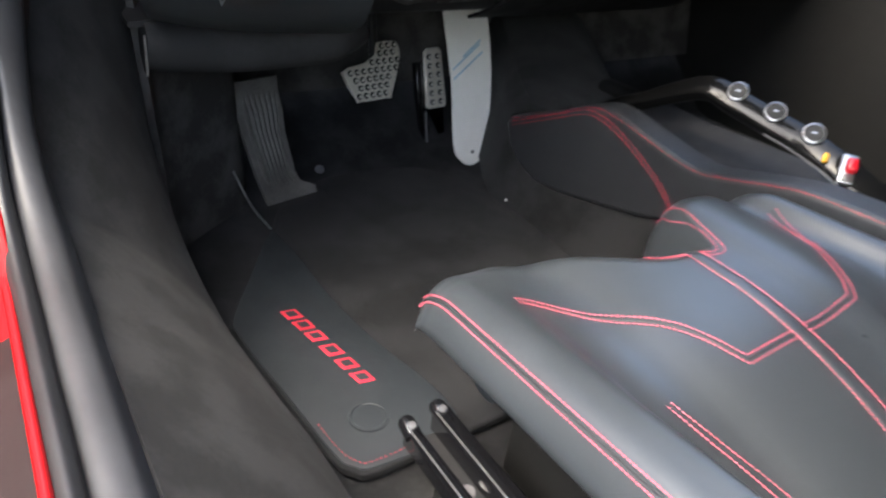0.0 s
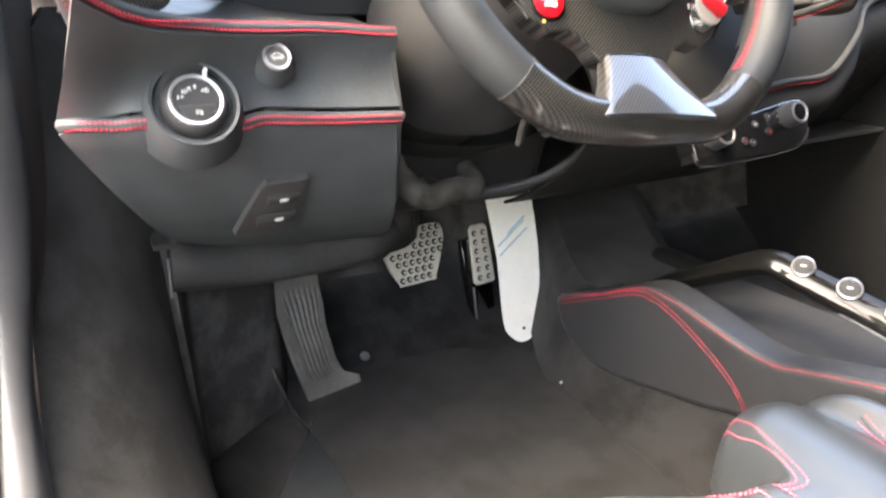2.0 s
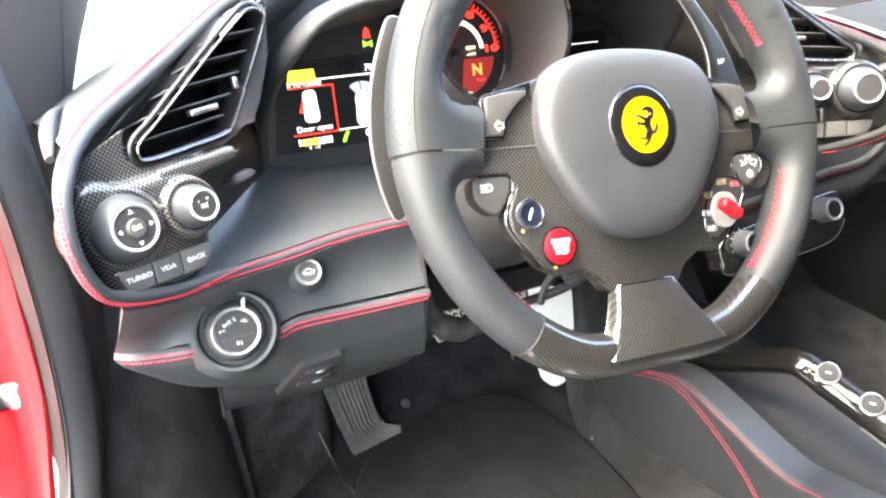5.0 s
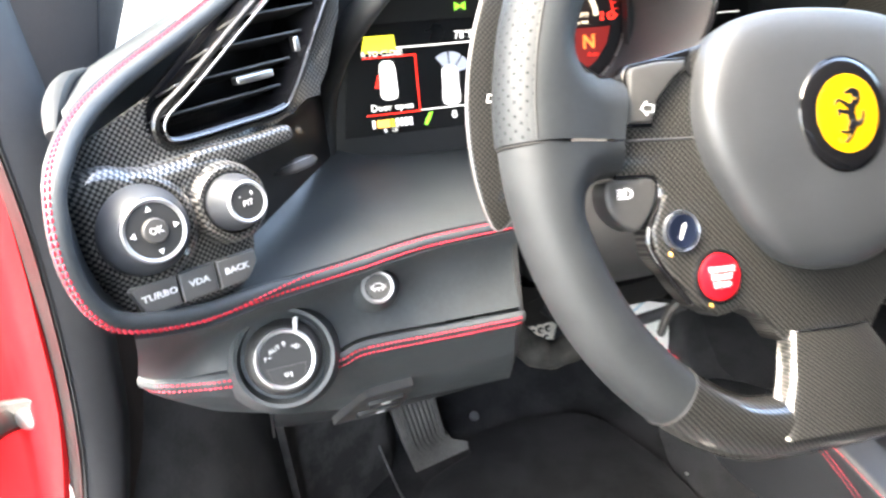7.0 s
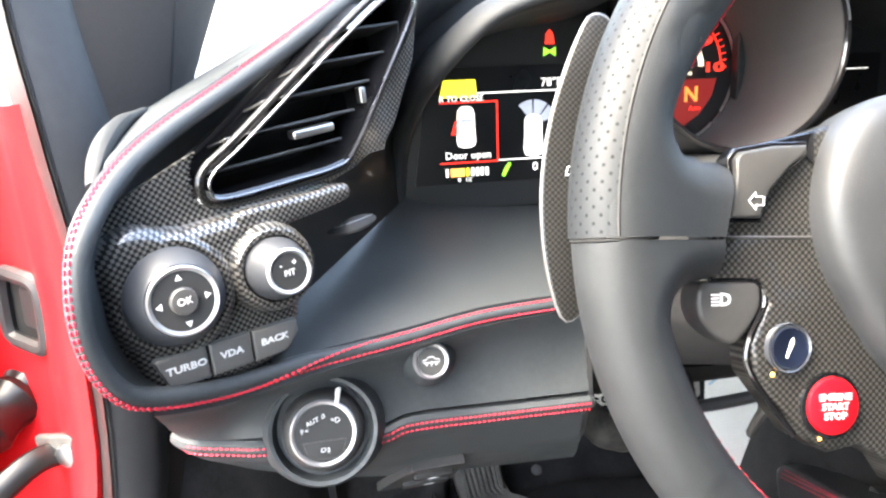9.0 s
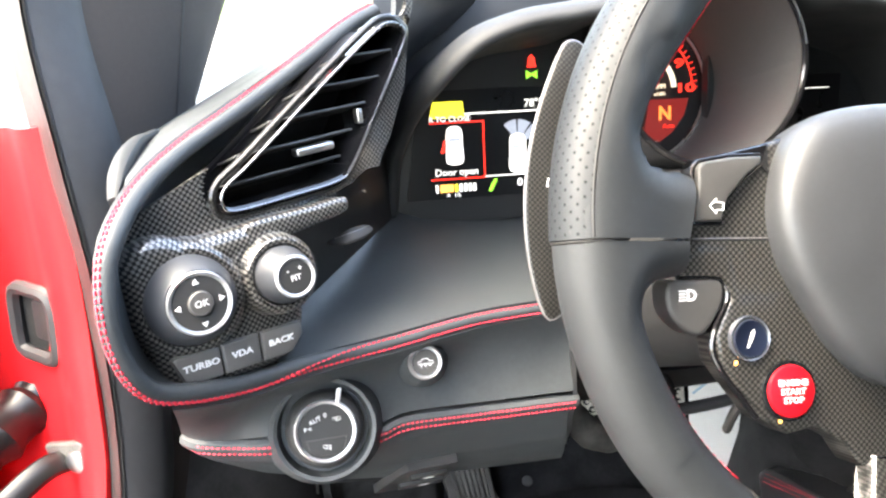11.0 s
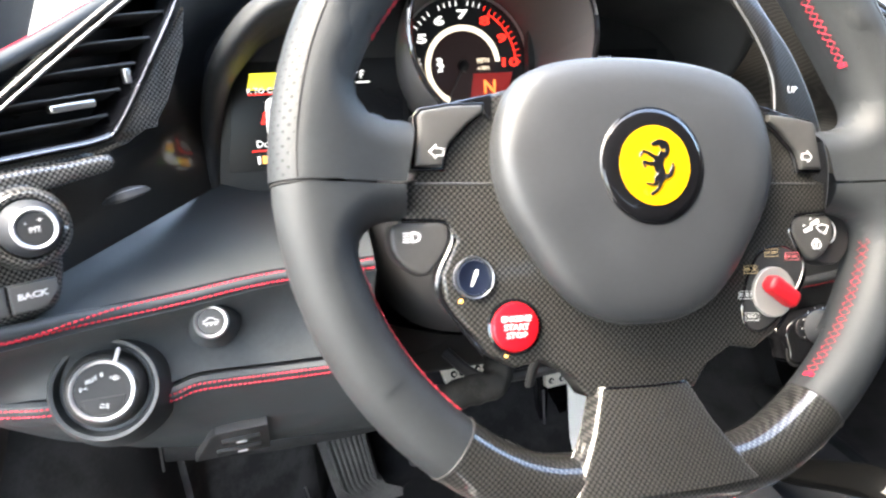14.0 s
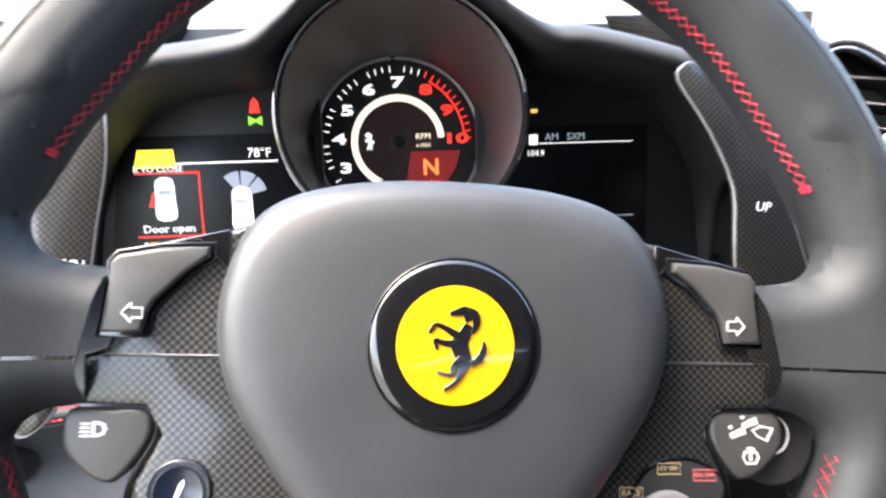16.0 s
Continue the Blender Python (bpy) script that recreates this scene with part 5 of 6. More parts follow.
for a0, a1, lo_q, hi_q, hw in ((-48, -12, 161, 182, 0.0157), (192, 228, 172, 190, 0.0157), (24, 64, 160, 176, 0.0165), (116, 156, 160, 176, 0.0165)):
    zig = bmesh.new()
    n = int((a1 - a0) * 0.56)
    for ph in (0, 1):
        tube([rim_pt(a0 + (a1 - a0) * i / n, lo_q if (i + ph) % 2 else hi_q, 0.0005, hw) for i in range(n + 1)], 0.00020, 4, bm=zig)
    for a in (a0, a1):
        for k in range(3):
            tube([rim_pt(a + 0.35 * (k - 1), lo_q + (hi_q - lo_q) * i / 4, 0.0004, hw) for i in range(5)], 0.00030, 4, bm=zig)
    part("cross_stitching", zig, rim_thread, wheel, "red cross stitching")
for sx in (1, -1):
    for w in (-2.5, -51.2):
        ww = w if sx > 0 else 180 - w
        part("rim_seam", tube([rim_pt(ww, q, -0.0002) for q in range(-20, 200, 10)], 0.0006, 6), face_black, wheel)


def flip(pts, sx):
    return [(p[0] * sx, p[1]) for p in pts]


def grip_height(x, y, deep):
    """The front of a spoke: flat within the ring, rising to the rim's crest and round it."""
    r = math.hypot(x, y)
    if r > 0.1625:
        e = min((r - 0.1625) / 0.0165, 1.0)
        return deep * math.sqrt(1 - e * e)
    return 0.0062 + (deep - 0.0062) * smooth(0.116, 0.1625, r)


def grip_patch(inner, outer, deep, dent, sx):
    """A leather sheet from a rolled inner edge to an outer seam."""
    inn, out = even([Vector(p) for p in inner], 70), even([Vector(p) for p in outer], 70)
    roll = 0.0150

    def point(u, v):
        a, b = along(inn, u), along(out, u)
        if v < 0.16:
            k = 1 - v / 0.16
            p, z = a.lerp(b, 0.16 * k * k), grip_height(a.x, a.y, deep) - roll - 0.014 * k
        else:
            w = ((v - 0.16) / 0.84) ** 1.6
            p = a.lerp(b, w)
            d = min((p - q).length for q in inn)
            d = min(d, roll)
            z = grip_height(p.x, p.y, deep) - roll * (1 - math.sqrt(1 - (1 - d / roll) ** 2))
            for cx, cy, sz, amp in dent:
                z += amp * math.exp(-((p.x - cx) ** 2 + (p.y - cy) ** 2) / sz ** 2)
        return WHEEL @ Vector((p.x * sx, p.y, z + 0.0003))
    return surface(point, 90, 44)


def ring_at(deg, r):
    return (r * math.cos(radians(deg)), r * math.sin(radians(deg)))


UPPER_IN = [ring_at(a, 0.1463 - grip_bulge(a)) for a in range(84, 20, -4)] + [tuple(p) for p in spline([(0.1378, 0.0500), (0.1402, 0.0400), (0.1398, 0.0325), (0.1360, 0.0268), (0.1290, 0.0240), (0.1215, 0.0230), (0.1135, 0.0226)], 4)]
UPPER_OUT = [ring_at(a, 0.1672) for a in range(84, 4, -4)] + [ring_at(a, 0.1672 + 0.0105 * smooth(4, -2, a)) for a in (4, 2, 0, -2.0)] + [(0.164, -0.0063), (0.148, -0.0063), (0.132, -0.0063), (0.1195, -0.0063)]
LOWER_IN = [tuple(p) for p in spline([(0.1185, -0.0226), (0.1270, -0.0234), (0.1345, -0.0258), (0.1395, -0.0305), (0.1412, -0.0370), (0.1400, -0.0450)], 4)] + [ring_at(a, 0.1470) for a in range(-20, -40, -4)]
LOWER_OUT = [(0.1200, -0.0075), (0.132, -0.0075), (0.148, -0.0075), (0.164, -0.0075)] + [ring_at(a, 0.1672 + 0.0105 * smooth(-6, -3, a)) for a in (-3, -4, -6)] + [ring_at(a, 0.1672) for a in range(-8, -40, -4)]
for sx in (1, -1):
    part("thumb_grip", grip_patch(UPPER_IN, UPPER_OUT, 0.0176, ((0.1370, 0.0655, 0.0075, -0.0016), (0.1440, 0.0530, 0.0060, 0.0010), (0.1290, 0.0790, 0.0060, 0.0010), (0.1470, 0.0700, 0.0050, 0.0006)), sx), leather, wheel, "smooth leather thumb grip", crease=60)
    part("spoke_base", grip_patch(LOWER_IN, LOWER_OUT, 0.0169, (), sx), leather, wheel, crease=60)
    hm_ = WHEEL @ pose(0.1385 * sx, 0.0655, 0.0118, 0, 14 * sx, 0) @ Matrix.Diagonal((sx, 1, 1, 1))
    horn = tube([hm_ @ Vector((x, y, 0.0)) for x, y in ((-0.0050, 0.0006), (-0.0010, 0.0010), (0.0042, 0.0030), (0.0046, -0.0028), (-0.0008, -0.0010), (-0.0050, -0.0006))], 0.00035, 5, True)
    tube([hm_ @ Vector((x, y, -0.0002)) for x, y in ((-0.0030, -0.0008), (-0.0028, -0.0026), (0.0002, -0.0026), (0.0006, -0.0012))], 0.0003, 5, bm=horn)
    part("horn_mark", horn, face_black, wheel, "embossed horn mark")

half = [(0.0, 0.040), (0.055, 0.042), (0.084, 0.033), (0.101, 0.0285), (0.1065, 0.012), (0.112, -0.004), (0.119, -0.006), (0.118, -0.0225), (0.099, -0.023), (0.0935, -0.032),
        (0.1015, -0.048), (0.100, -0.060), (0.080, -0.085), (0.067, -0.0925), (0.053, -0.090), (0.038, -0.098), (0.030, -0.109)]
faceplate = half + [(-x, y) for x, y in reversed(half[1:])]
part("centre_plate", slab(faceplate, CORE, -0.012, 0.0035, 0.0025), carbon_wheel, wheel, "glossy carbon fibre centre plate")
for sx in (1, -1):
    edge = spline([(0.1185 * sx, -0.0225), (0.099 * sx, -0.0235), (0.0945 * sx, -0.032), (0.102 * sx, -0.048), (0.1005 * sx, -0.060), (0.082 * sx, -0.0845)], 5)
    part("plate_rim", tube([CORE @ Vector((p.x, p.y, 0.0015)) for p in edge], 0.0014, 8), gloss_black, wheel)
    part("spoke_joint", tube([CORE @ Vector((x * sx, -0.0062, 0.0035)) for x in (0.074, 0.09, 0.112)], 0.0006, 5), grey_plastic, wheel)

def low_face(u, v):
    y = -0.107 - 0.046 * v
    w = lerp(((0, 0.0285), (0.4, 0.0375), (1.0, 0.056)), v)
    s = 2 * u - 1
    k = smooth(0.80, 1.0, abs(s)) ** 2
    edge = -0.001 * k
    return WHEEL @ Vector((s * (w + edge), y, -0.001 + 0.019 * v + 0.005 * (1 - s * s) - 0.007 * k))


part("lower_spoke", thick(surface(low_face, 60, 16), 0.006), carbon_base, wheel, "glossy carbon lower spoke")
part("spoke_edge", tube([low_face(u / 20, 0.0) + Vector((0, 0, 0.0004)) for u in range(21)], 0.0006, 6), gloss_black, wheel)

hub_half = [(0.0, 0.0555), (0.032, 0.0535), (0.055, 0.047), (0.067, 0.036), (0.0735, 0.018), (0.0745, 0.0), (0.070, -0.018), (0.060, -0.036), (0.047, -0.055), (0.032, -0.069), (0.015, -0.0755), (0.0, -0.0765)]
hub_half = [(x * 1.035, y) for x, y in hub_half]
hub_pts = spline(hub_half + [(-x, y) for x, y in reversed(hub_half[1:-1])], 4, True)
part("airbag_cover", dome(hub_pts, WHEEL, ((0.97, -0.014), (0.99, -0.006), (1.0, 0.001), (0.994, 0.0055), (0.976, 0.0090), (0.940, 0.0118), (0.88, 0.0138), (0.77, 0.0150), (0.6, 0.0156), (0.42, 0.0158), (0.2, 0.0158))), hub_leather, wheel, "smooth black airbag cover")
lettering("AIRBAG", 0.0065, WHEEL @ pose(0.004, -0.049, 0.0149, 3, 0, 0), leather, wheel, name="embossed_lettering", depth=0.0006)
BM = WHEEL @ pose(0, 0, 0.0145)
badge = part("badge", lathe(((0.0, 0.0), (0.0278, 0.0), (0.0278, 0.0012), (0.0268, 0.0022), (0.024, 0.0027), (0.0, 0.0030)), BM, 56), gloss_black, wheel, "round badge with a black border")
part("badge_ring", tube([BM @ Vector((0.0279 * math.cos(i / 56 * 2 * math.pi), 0.0279 * math.sin(i / 56 * 2 * math.pi), 0.0010)) for i in range(56)], 0.0008, 6, True), gloss_black, badge)
part("badge_disc", lathe(((0.0, 0.0028), (0.0192, 0.0028), (0.0192, 0.0031), (0.0, 0.0036)), BM, 48), yellow, badge, "yellow enamel disc")


def limb(bm, pts, widths, h):
    """A flat tapered limb along a curve."""
    line = spline(pts, 4)
    n = len(line) - 1
    left, right = [], []
    for i, p in enumerate(line):
        t = (line[min(i + 1, n)] - line[max(i - 1, 0)]).normalized()
        w = lerp(tuple((k / (len(widths) - 1), x) for k, x in enumerate(widths)), i / n) * 0.5
        left.append((p.x - t.y * w, p.y + t.x * w))
        right.append((p.x + t.y * w, p.y - t.x * w))
    return slab(left + right[::-1], BM, 0.0030, h, 0.0001, bm, seg=1)


emblem = bmesh.new()  # one flat silhouette
for k, (pts, widths) in enumerate((
        ([(0.0030, 0.0072), (0.0022, 0.0040), (0.0012, 0.0005), (0.0030, -0.0030), (0.0052, -0.0058)], (0.0026, 0.0042, 0.0058, 0.0052, 0.0040)),
        ([(0.0032, 0.0086), (0.0012, 0.0112), (-0.0012, 0.0106), (-0.0038, 0.0094)], (0.0034, 0.0034, 0.0024, 0.0012)),
        ([(0.0016, 0.0118), (0.0040, 0.0110), (0.0052, 0.0080), (0.0046, 0.0046)], (0.0018, 0.0028, 0.0026, 0.0010)),
        ([(0.0006, 0.0028), (-0.0040, 0.0046), (-0.0078, 0.0052), (-0.0092, 0.0022)], (0.0030, 0.0018, 0.0012, 0.0010)),
        ([(0.0004, 0.0004), (-0.0040, 0.0000), (-0.0070, 0.0004), (-0.0056, -0.0024)], (0.0030, 0.0018, 0.0012, 0.0010)),
        ([(0.0044, -0.0040), (0.0034, -0.0080), (0.0024, -0.0112), (-0.0010, -0.0146)], (0.0040, 0.0022, 0.0013, 0.0012)),
        ([(0.0030, -0.0040), (0.0006, -0.0072), (0.0010, -0.0094), (-0.0042, -0.0096)], (0.0038, 0.0020, 0.0012, 0.0010)),
        ([(0.0060, -0.0050), (0.0082, -0.0030), (0.0092, 0.0004), (0.0086, 0.0030)], (0.0018, 0.0024, 0.0020, 0.0004)))):
    turn = math.radians(-10)
    pts = [(x * math.cos(turn) - y * math.sin(turn), x * math.sin(turn) + y * math.cos(turn)) for x, y in pts]
    limb(emblem, pts, widths, 0.0038 + 0.00003 * k)
part("badge_emblem", emblem, gloss_black, badge, "black emblem shape")

# keys and knobs on the wheel
for sx, nm in ((-1, "flash_key"), (1, "wiper_key")):
    key_pts = spline([(0.0985, -0.0235), (0.110, -0.0238), (0.1225, -0.0245), (0.1235, -0.036), (0.1165, -0.0445), (0.109, -0.0478), (0.1035, -0.044), (0.0965, -0.033)], 3, True)
    k = part(nm, slab(flip(key_pts, sx), CORE, -0.010, 0.0025, 0.002), key_grey, wheel, "grey key with white symbols")
    if sx < 0:
        lettering("D", 0.0068, CORE @ pose(-0.1125, -0.0305, 0.0027), white_paint, k, weight=0.0002)
        for j in range(4):
            part("symbol_bar", box(CORE @ pose(-0.1168, -0.0285 - 0.0013 * j, 0.0025), 0.0032, 0.0007, 0.0003, 0.0001), white_paint, k)
    else:
        part("rotary_collar", lathe(((0.0, -0.010), (0.0155, -0.010), (0.0155, -0.003), (0.0145, -0.0015), (0.0, -0.0015)), CORE @ pose(0.1235, -0.0355, 0), 36), socket_grey, k, "black turning collar")
        part("symbol", tube([CORE @ Vector((0.1222 + 0.0062 * math.cos(radians(w)), -0.0323 + 0.0068 * math.sin(radians(w)), -0.0010)) for w in range(-95, 80, 12)], 0.00045, 5), white_paint, k)
        for x, y in ((0.1111, -0.0275), (0.1065, -0.0311)):
            part("symbol", slab([(-0.0030, -0.0009), (0.0030, -0.0012), (0.0030, 0.0014), (-0.0030, 0.0009)], CORE @ pose(x, y, 0.0025, 0, 0, 20), 0, 0.0003, 0.0001), white_paint, k)
            part("symbol", box(CORE @ pose(x - 0.0028, y + 0.0022, 0.0025, 0, 0, 20), 0.0014, 0.0010, 0.0003, 0.0001), white_paint, k)
        part("symbol", tube([CORE @ Vector((0.1163 + a, -0.0311 + b, 0.0027)) for a, b in ((-0.0042, 0.0012), (-0.0010, 0.0026), (0.0036, 0.0018), (0.0012, -0.0026), (-0.0022, -0.0010))], 0.00045, 5, True), white_paint, k)
        jug = [(-0.0030, -0.0002), (-0.0022, 0.0016), (0.0022, 0.0016), (0.0030, -0.0002), (0.0018, -0.0024), (-0.0018, -0.0024)]
        part("symbol", tube([CORE @ Vector((0.1115 + a, -0.0393 + b, 0.0027)) for a, b in jug], 0.00040, 5, True), white_paint, k)
        part("symbol", box(CORE @ pose(0.1115, -0.0393, 0.0025), 0.0010, 0.0030, 0.0003, 0.0001), white_paint, k)
        part("symbol", box(CORE @ pose(0.1115, -0.0365, 0.0025), 0.0030, 0.0007, 0.0003, 0.0001), white_paint, k)
for sx in (-1, 1):
    ind = [(0.1128, 0.0012), (0.1000, 0.0012), (0.0985, 0.0075), (0.0965, 0.0115), (0.0870, 0.0212), (0.0800, 0.0262), (0.0800, 0.0296), (0.0950, 0.0288), (0.1085, 0.0262), (0.1108, 0.0235), (0.1106, 0.0180)]
    m = CORE @ pose(0, 0, 0.0035)
    lo = flip(ind, sx)
    sw_ = part("indicator_key", slab(lo, m, -0.006, 0.0045, 0.0015), key_grey, wheel, "grey indicator key with a white arrow")
    part("key_gap", slab(inset2([Vector(p) for p in lo], -0.0019), m, -0.006, 0.0016, 0.0008), gloss_black, sw_, "glossy black key surround")
    a = [(0.0, 0.0), (-0.003, 0.0032), (-0.003, 0.0016), (-0.0064, 0.0016), (-0.0064, -0.0016), (-0.003, -0.0016), (-0.003, -0.0032)]
    part("arrow", tube([m @ Vector(((0.1060 + x) * sx, 0.0075 + y, 0.0047)) for x, y in a], 0.00035, 5, True), white_paint, sw_)
    part("spoke_bezel", slab(flip([(0.074, 0.022), (0.074, 0.036), (0.099, 0.0300), (0.101, 0.0280), (0.084, 0.0315)], sx), CORE, 0.0, 0.0045, 0.001), gloss_black, wheel)
sm_ = CORE @ pose(-0.0862, -0.0495, 0.0035)
wb = part("damper_button", lathe(((0.0, -0.004), (0.0100, -0.004), (0.0102, 0.001), (0.0096, 0.0020), (0.0088, 0.0014), (0.0, 0.0012)), sm_, 36), ring_dark, wheel, "navy push button with a white dash")
part("button_face", lathe(((0.0, 0.001), (0.0082, 0.001), (0.0078, 0.0024), (0.0070, 0.0020), (0.0, 0.0018)), sm_, 32), navy, wb)
part("symbol", slab([(-0.0005, -0.0042), (0.0005, -0.0042), (0.0010, 0.0026), (0.0, 0.0042), (-0.0009, 0.0026)], sm_ @ pose(0, 0, 0.0019, 0, 0, -22), 0, 0.0003, 0.0001), white_paint, wb)
part("pilot_lamp", lathe(((0.0, 0.0), (0.0011, 0.0), (0.0, 0.0008)), CORE @ pose(-0.0925, -0.0600, 0.0035), 10), lit_orange, wheel)
st = CORE @ pose(-0.0672, -0.0731, 0.0035)
sbn = part("start_button", lathe(((0.0, -0.004), (0.0116, -0.004), (0.0117, 0.0016), (0.0112, 0.0030), (0.0100, 0.0036), (0.0, 0.0032)), st, 44), red_plastic, wheel, "red engine start button with white lettering")
part("button_collar", lathe(((0.0117, -0.001), (0.0134, -0.001), (0.0132, 0.0012), (0.0119, 0.0018)), st, 44), gloss_black, sbn)
for word, dy in (("ENGINE", 0.0042), ("START", 0.0), ("STOP", -0.0042)):
    lettering(word, 0.0037, st @ pose(0, dy * 0.9, 0.0036) @ Matrix.Diagonal((1.15, 1, 1, 1)), white_paint, sbn, weight=0.0001)
part("pilot_lamp", lathe(((0.0, 0.0), (0.0011, 0.0), (0.0, 0.0008)), CORE @ pose(-0.0715, -0.0862, 0.0035), 10), lit_orange, wheel)
# drive-mode selector
MD = CORE @ pose(0.0785, -0.0635, 0.0035)
sel_pts = spline([(-0.0140, 0.0090), (-0.0058, 0.0207), (0.0079, 0.0238), (0.0197, 0.0184), (0.0214, 0.0110), (0.0153, -0.0005), (0.0038, -0.0133), (-0.0085, -0.0198), (-0.0172, -0.0161), (-0.0183, -0.0042)], 4, True)
sel = part("mode_selector", slab(sel_pts, MD, -0.004, 0.001, 0.0008), face_black, wheel, "drive mode selector with a red grip")
part("selector_rim", tube([MD @ Vector((p.x, p.y, 0.0006)) for p in sel_pts], 0.0008, 6, True), gloss_black, sel)
part("selector_disc", lathe(((0.0, 0.001), (0.0132, 0.001), (0.0132, 0.0024), (0.0126, 0.0032), (0.0, 0.0032)), MD @ pose(0.0005, 0.0000, 0), 36), disc_grey, sel, "pale grey selector disc")
part("selector_grip", box(MD @ pose(0.0022, 0.0003, 0.0030, 0, 0, -36), 0.0205, 0.0092, 0.0075, 0.0030), grip_red, sel, "red selector grip")
for word, x, y, w in (("WET", -0.0123, -0.0115, -4), ("SPORT", -0.0155, -0.0008, -2), ("RACE", -0.0120, 0.0115, 0), ("CT OFF", 0.0010, 0.0194, 0), ("ESC OFF", 0.0135, 0.0172, 0)):
    m = MD @ pose(x * 1.06, y * 1.06, 0.0011, 0, 0, w)
    col = {"RACE": print_amber, "CT OFF": print_amber, "ESC OFF": print_red}.get(word, white_paint)
    lettering(word, 0.0028 if len(word) < 6 else 0.0020, m, col, sel)
    part("label_frame", tube([m @ Vector((a, b, 0.0001)) for a, b in ((-0.0042, -0.0019), (0.0042, -0.0019), (0.0042, 0.0019), (-0.0042, 0.0019))], 0.0002, 4, True), col, sel)

# shift paddles behind the rim
PR = [(0.109, 0.1165), (0.1115, 0.1235), (0.116, 0.1250), (0.1215, 0.1215), (0.135, 0.104), (0.150, 0.084), (0.162, 0.060), (0.170, 0.036), (0.1755, 0.011), (0.171, -0.017), (0.163, -0.041),
      (0.155, -0.041), (0.146, -0.028), (0.138, 0.0), (0.136, 0.040), (0.1355, 0.068), (0.124, 0.094)]
PL = [(-0.1365, 0.085), (-0.1395, 0.0935), (-0.146, 0.0955), (-0.152, 0.090), (-0.162, 0.066), (-0.169, 0.040), (-0.172, 0.012), (-0.170, -0.017), (-0.163, -0.041), (-0.155, -0.041),
      (-0.146, -0.028), (-0.140, 0.0), (-0.137, 0.040), (-0.135, 0.065)]
for pts, word, at in ((PR, "UP", (0.150, 0.0600)), (PL, "DOWN", (-0.1500, 0.0240))):
    pm = WHEEL @ pose(0, 0, -0.052)
    pts = spline(pts, 3, True)
    pd = thing("shift_paddle", pm @ Vector((*at, 0)), "long carbon fibre gearshift paddle behind the wheel rim", "shift paddle", "shift paddles")
    part("blade", slab(pts, pm, -0.003, 0.001, 0.001), carbon_paddle, pd)
    part("blade_edge", tube([pm @ Vector((p.x, p.y, 0.0)) for p in pts], 0.0007, 6, True), dark_satin, pd, "thin bright edge")
    lettering(word, 0.0062, pm @ pose(at[0] - 0.001, at[1], 0.0012), white_paint, pd, shear=0.2)

# column shroud behind the hub
def shroud(u, v):
    w = 2 * math.pi * u
    d = -0.012 - 0.22 * v
    rx = lerp(((0, 0.058), (0.25, 0.066), (0.6, 0.080), (1, 0.092)), v)
    ry = lerp(((0, 0.046), (0.25, 0.054), (0.6, 0.066), (1, 0.080)), v)
    c, s = math.cos(w), math.sin(w)
    return WHEEL @ Vector((rx * c * abs(c) ** -0.25 if abs(c) > 1e-3 else 0, -0.018 + ry * s * (abs(s) ** -0.25 if abs(s) > 1e-3 else 0), d))


part("shroud", surface(shroud, 40, 14), black_plastic, column)
part("boot", surface(lambda u, v: (WHEEL @ Vector(((0.075 + 0.012 * v + 0.004 * math.sin(v * 18)) * math.cos(2 * math.pi * u), -0.02 + (0.06 + 0.02 * v) * math.sin(2 * math.pi * u), -0.19 - 0.16 * v))), 32, 24), suede, column, "soft dark column boot")
part("column_cover", surface(lambda u, v: Vector((-0.115 + 0.275 * u, 0.23 + 0.14 * v - 0.03 * math.sin(math.pi * u), 0.61 - 0.055 * v - 0.02 * math.sin(math.pi * u))), 16, 10), face_black, column)
part("loom", tube(spline([(0.16, 0.225, 0.565), (0.143, 0.22, 0.557), (0.096, 0.218, 0.541), (0.032, 0.218, 0.535), (-0.007, 0.222, 0.537), (-0.03, 0.25, 0.55)], 8), lambda s: 0.0055, 10), black_plastic, column, "sleeved cable loom")
part("gathered_boot", tube(spline([(-0.098, 0.20, 0.60), (-0.087, 0.185, 0.572), (-0.062, 0.180, 0.551), (-0.030, 0.182, 0.553), (0.0, 0.195, 0.548), (0.012, 0.23, 0.56)], 10), lambda s: 0.0125 + 0.0006 * math.sin(s * 61) + 0.0005 * math.sin(s * 23), 16), pale_cloth, column, "gathered grey fabric boot")
part("adjust_lever", tube(spline([(-0.012, 0.10, 0.612), (-0.010, 0.095, 0.634), (0.004, 0.09, 0.652)], 5), 0.0055, 10, flat=0.6), face_black, column, "black column adjusting lever")
part("adjuster", lathe(((0.0, -0.01), (0.006, -0.01), (0.007, 0.006), (0.0, 0.008)), facing((0.03, 0.12, 0.62), (0, -0.8, -0.3)), 14), grey_plastic, column)
part("inner_block", box(frame_at((0.02, 0.36, 0.60), (1, 0, 0), (0, -0.3, 1)), 0.26, 0.16, 0.10, 0.02), face_black, column)

# ---- footwell: mat, footrest, pedals ----
mat = thing("floor_mat", (-0.05, 0.2, FLOOR), "black carpet floor mat with a dark leather heel pad", "floor mat")
MT = pose(0, 0, FLOOR)
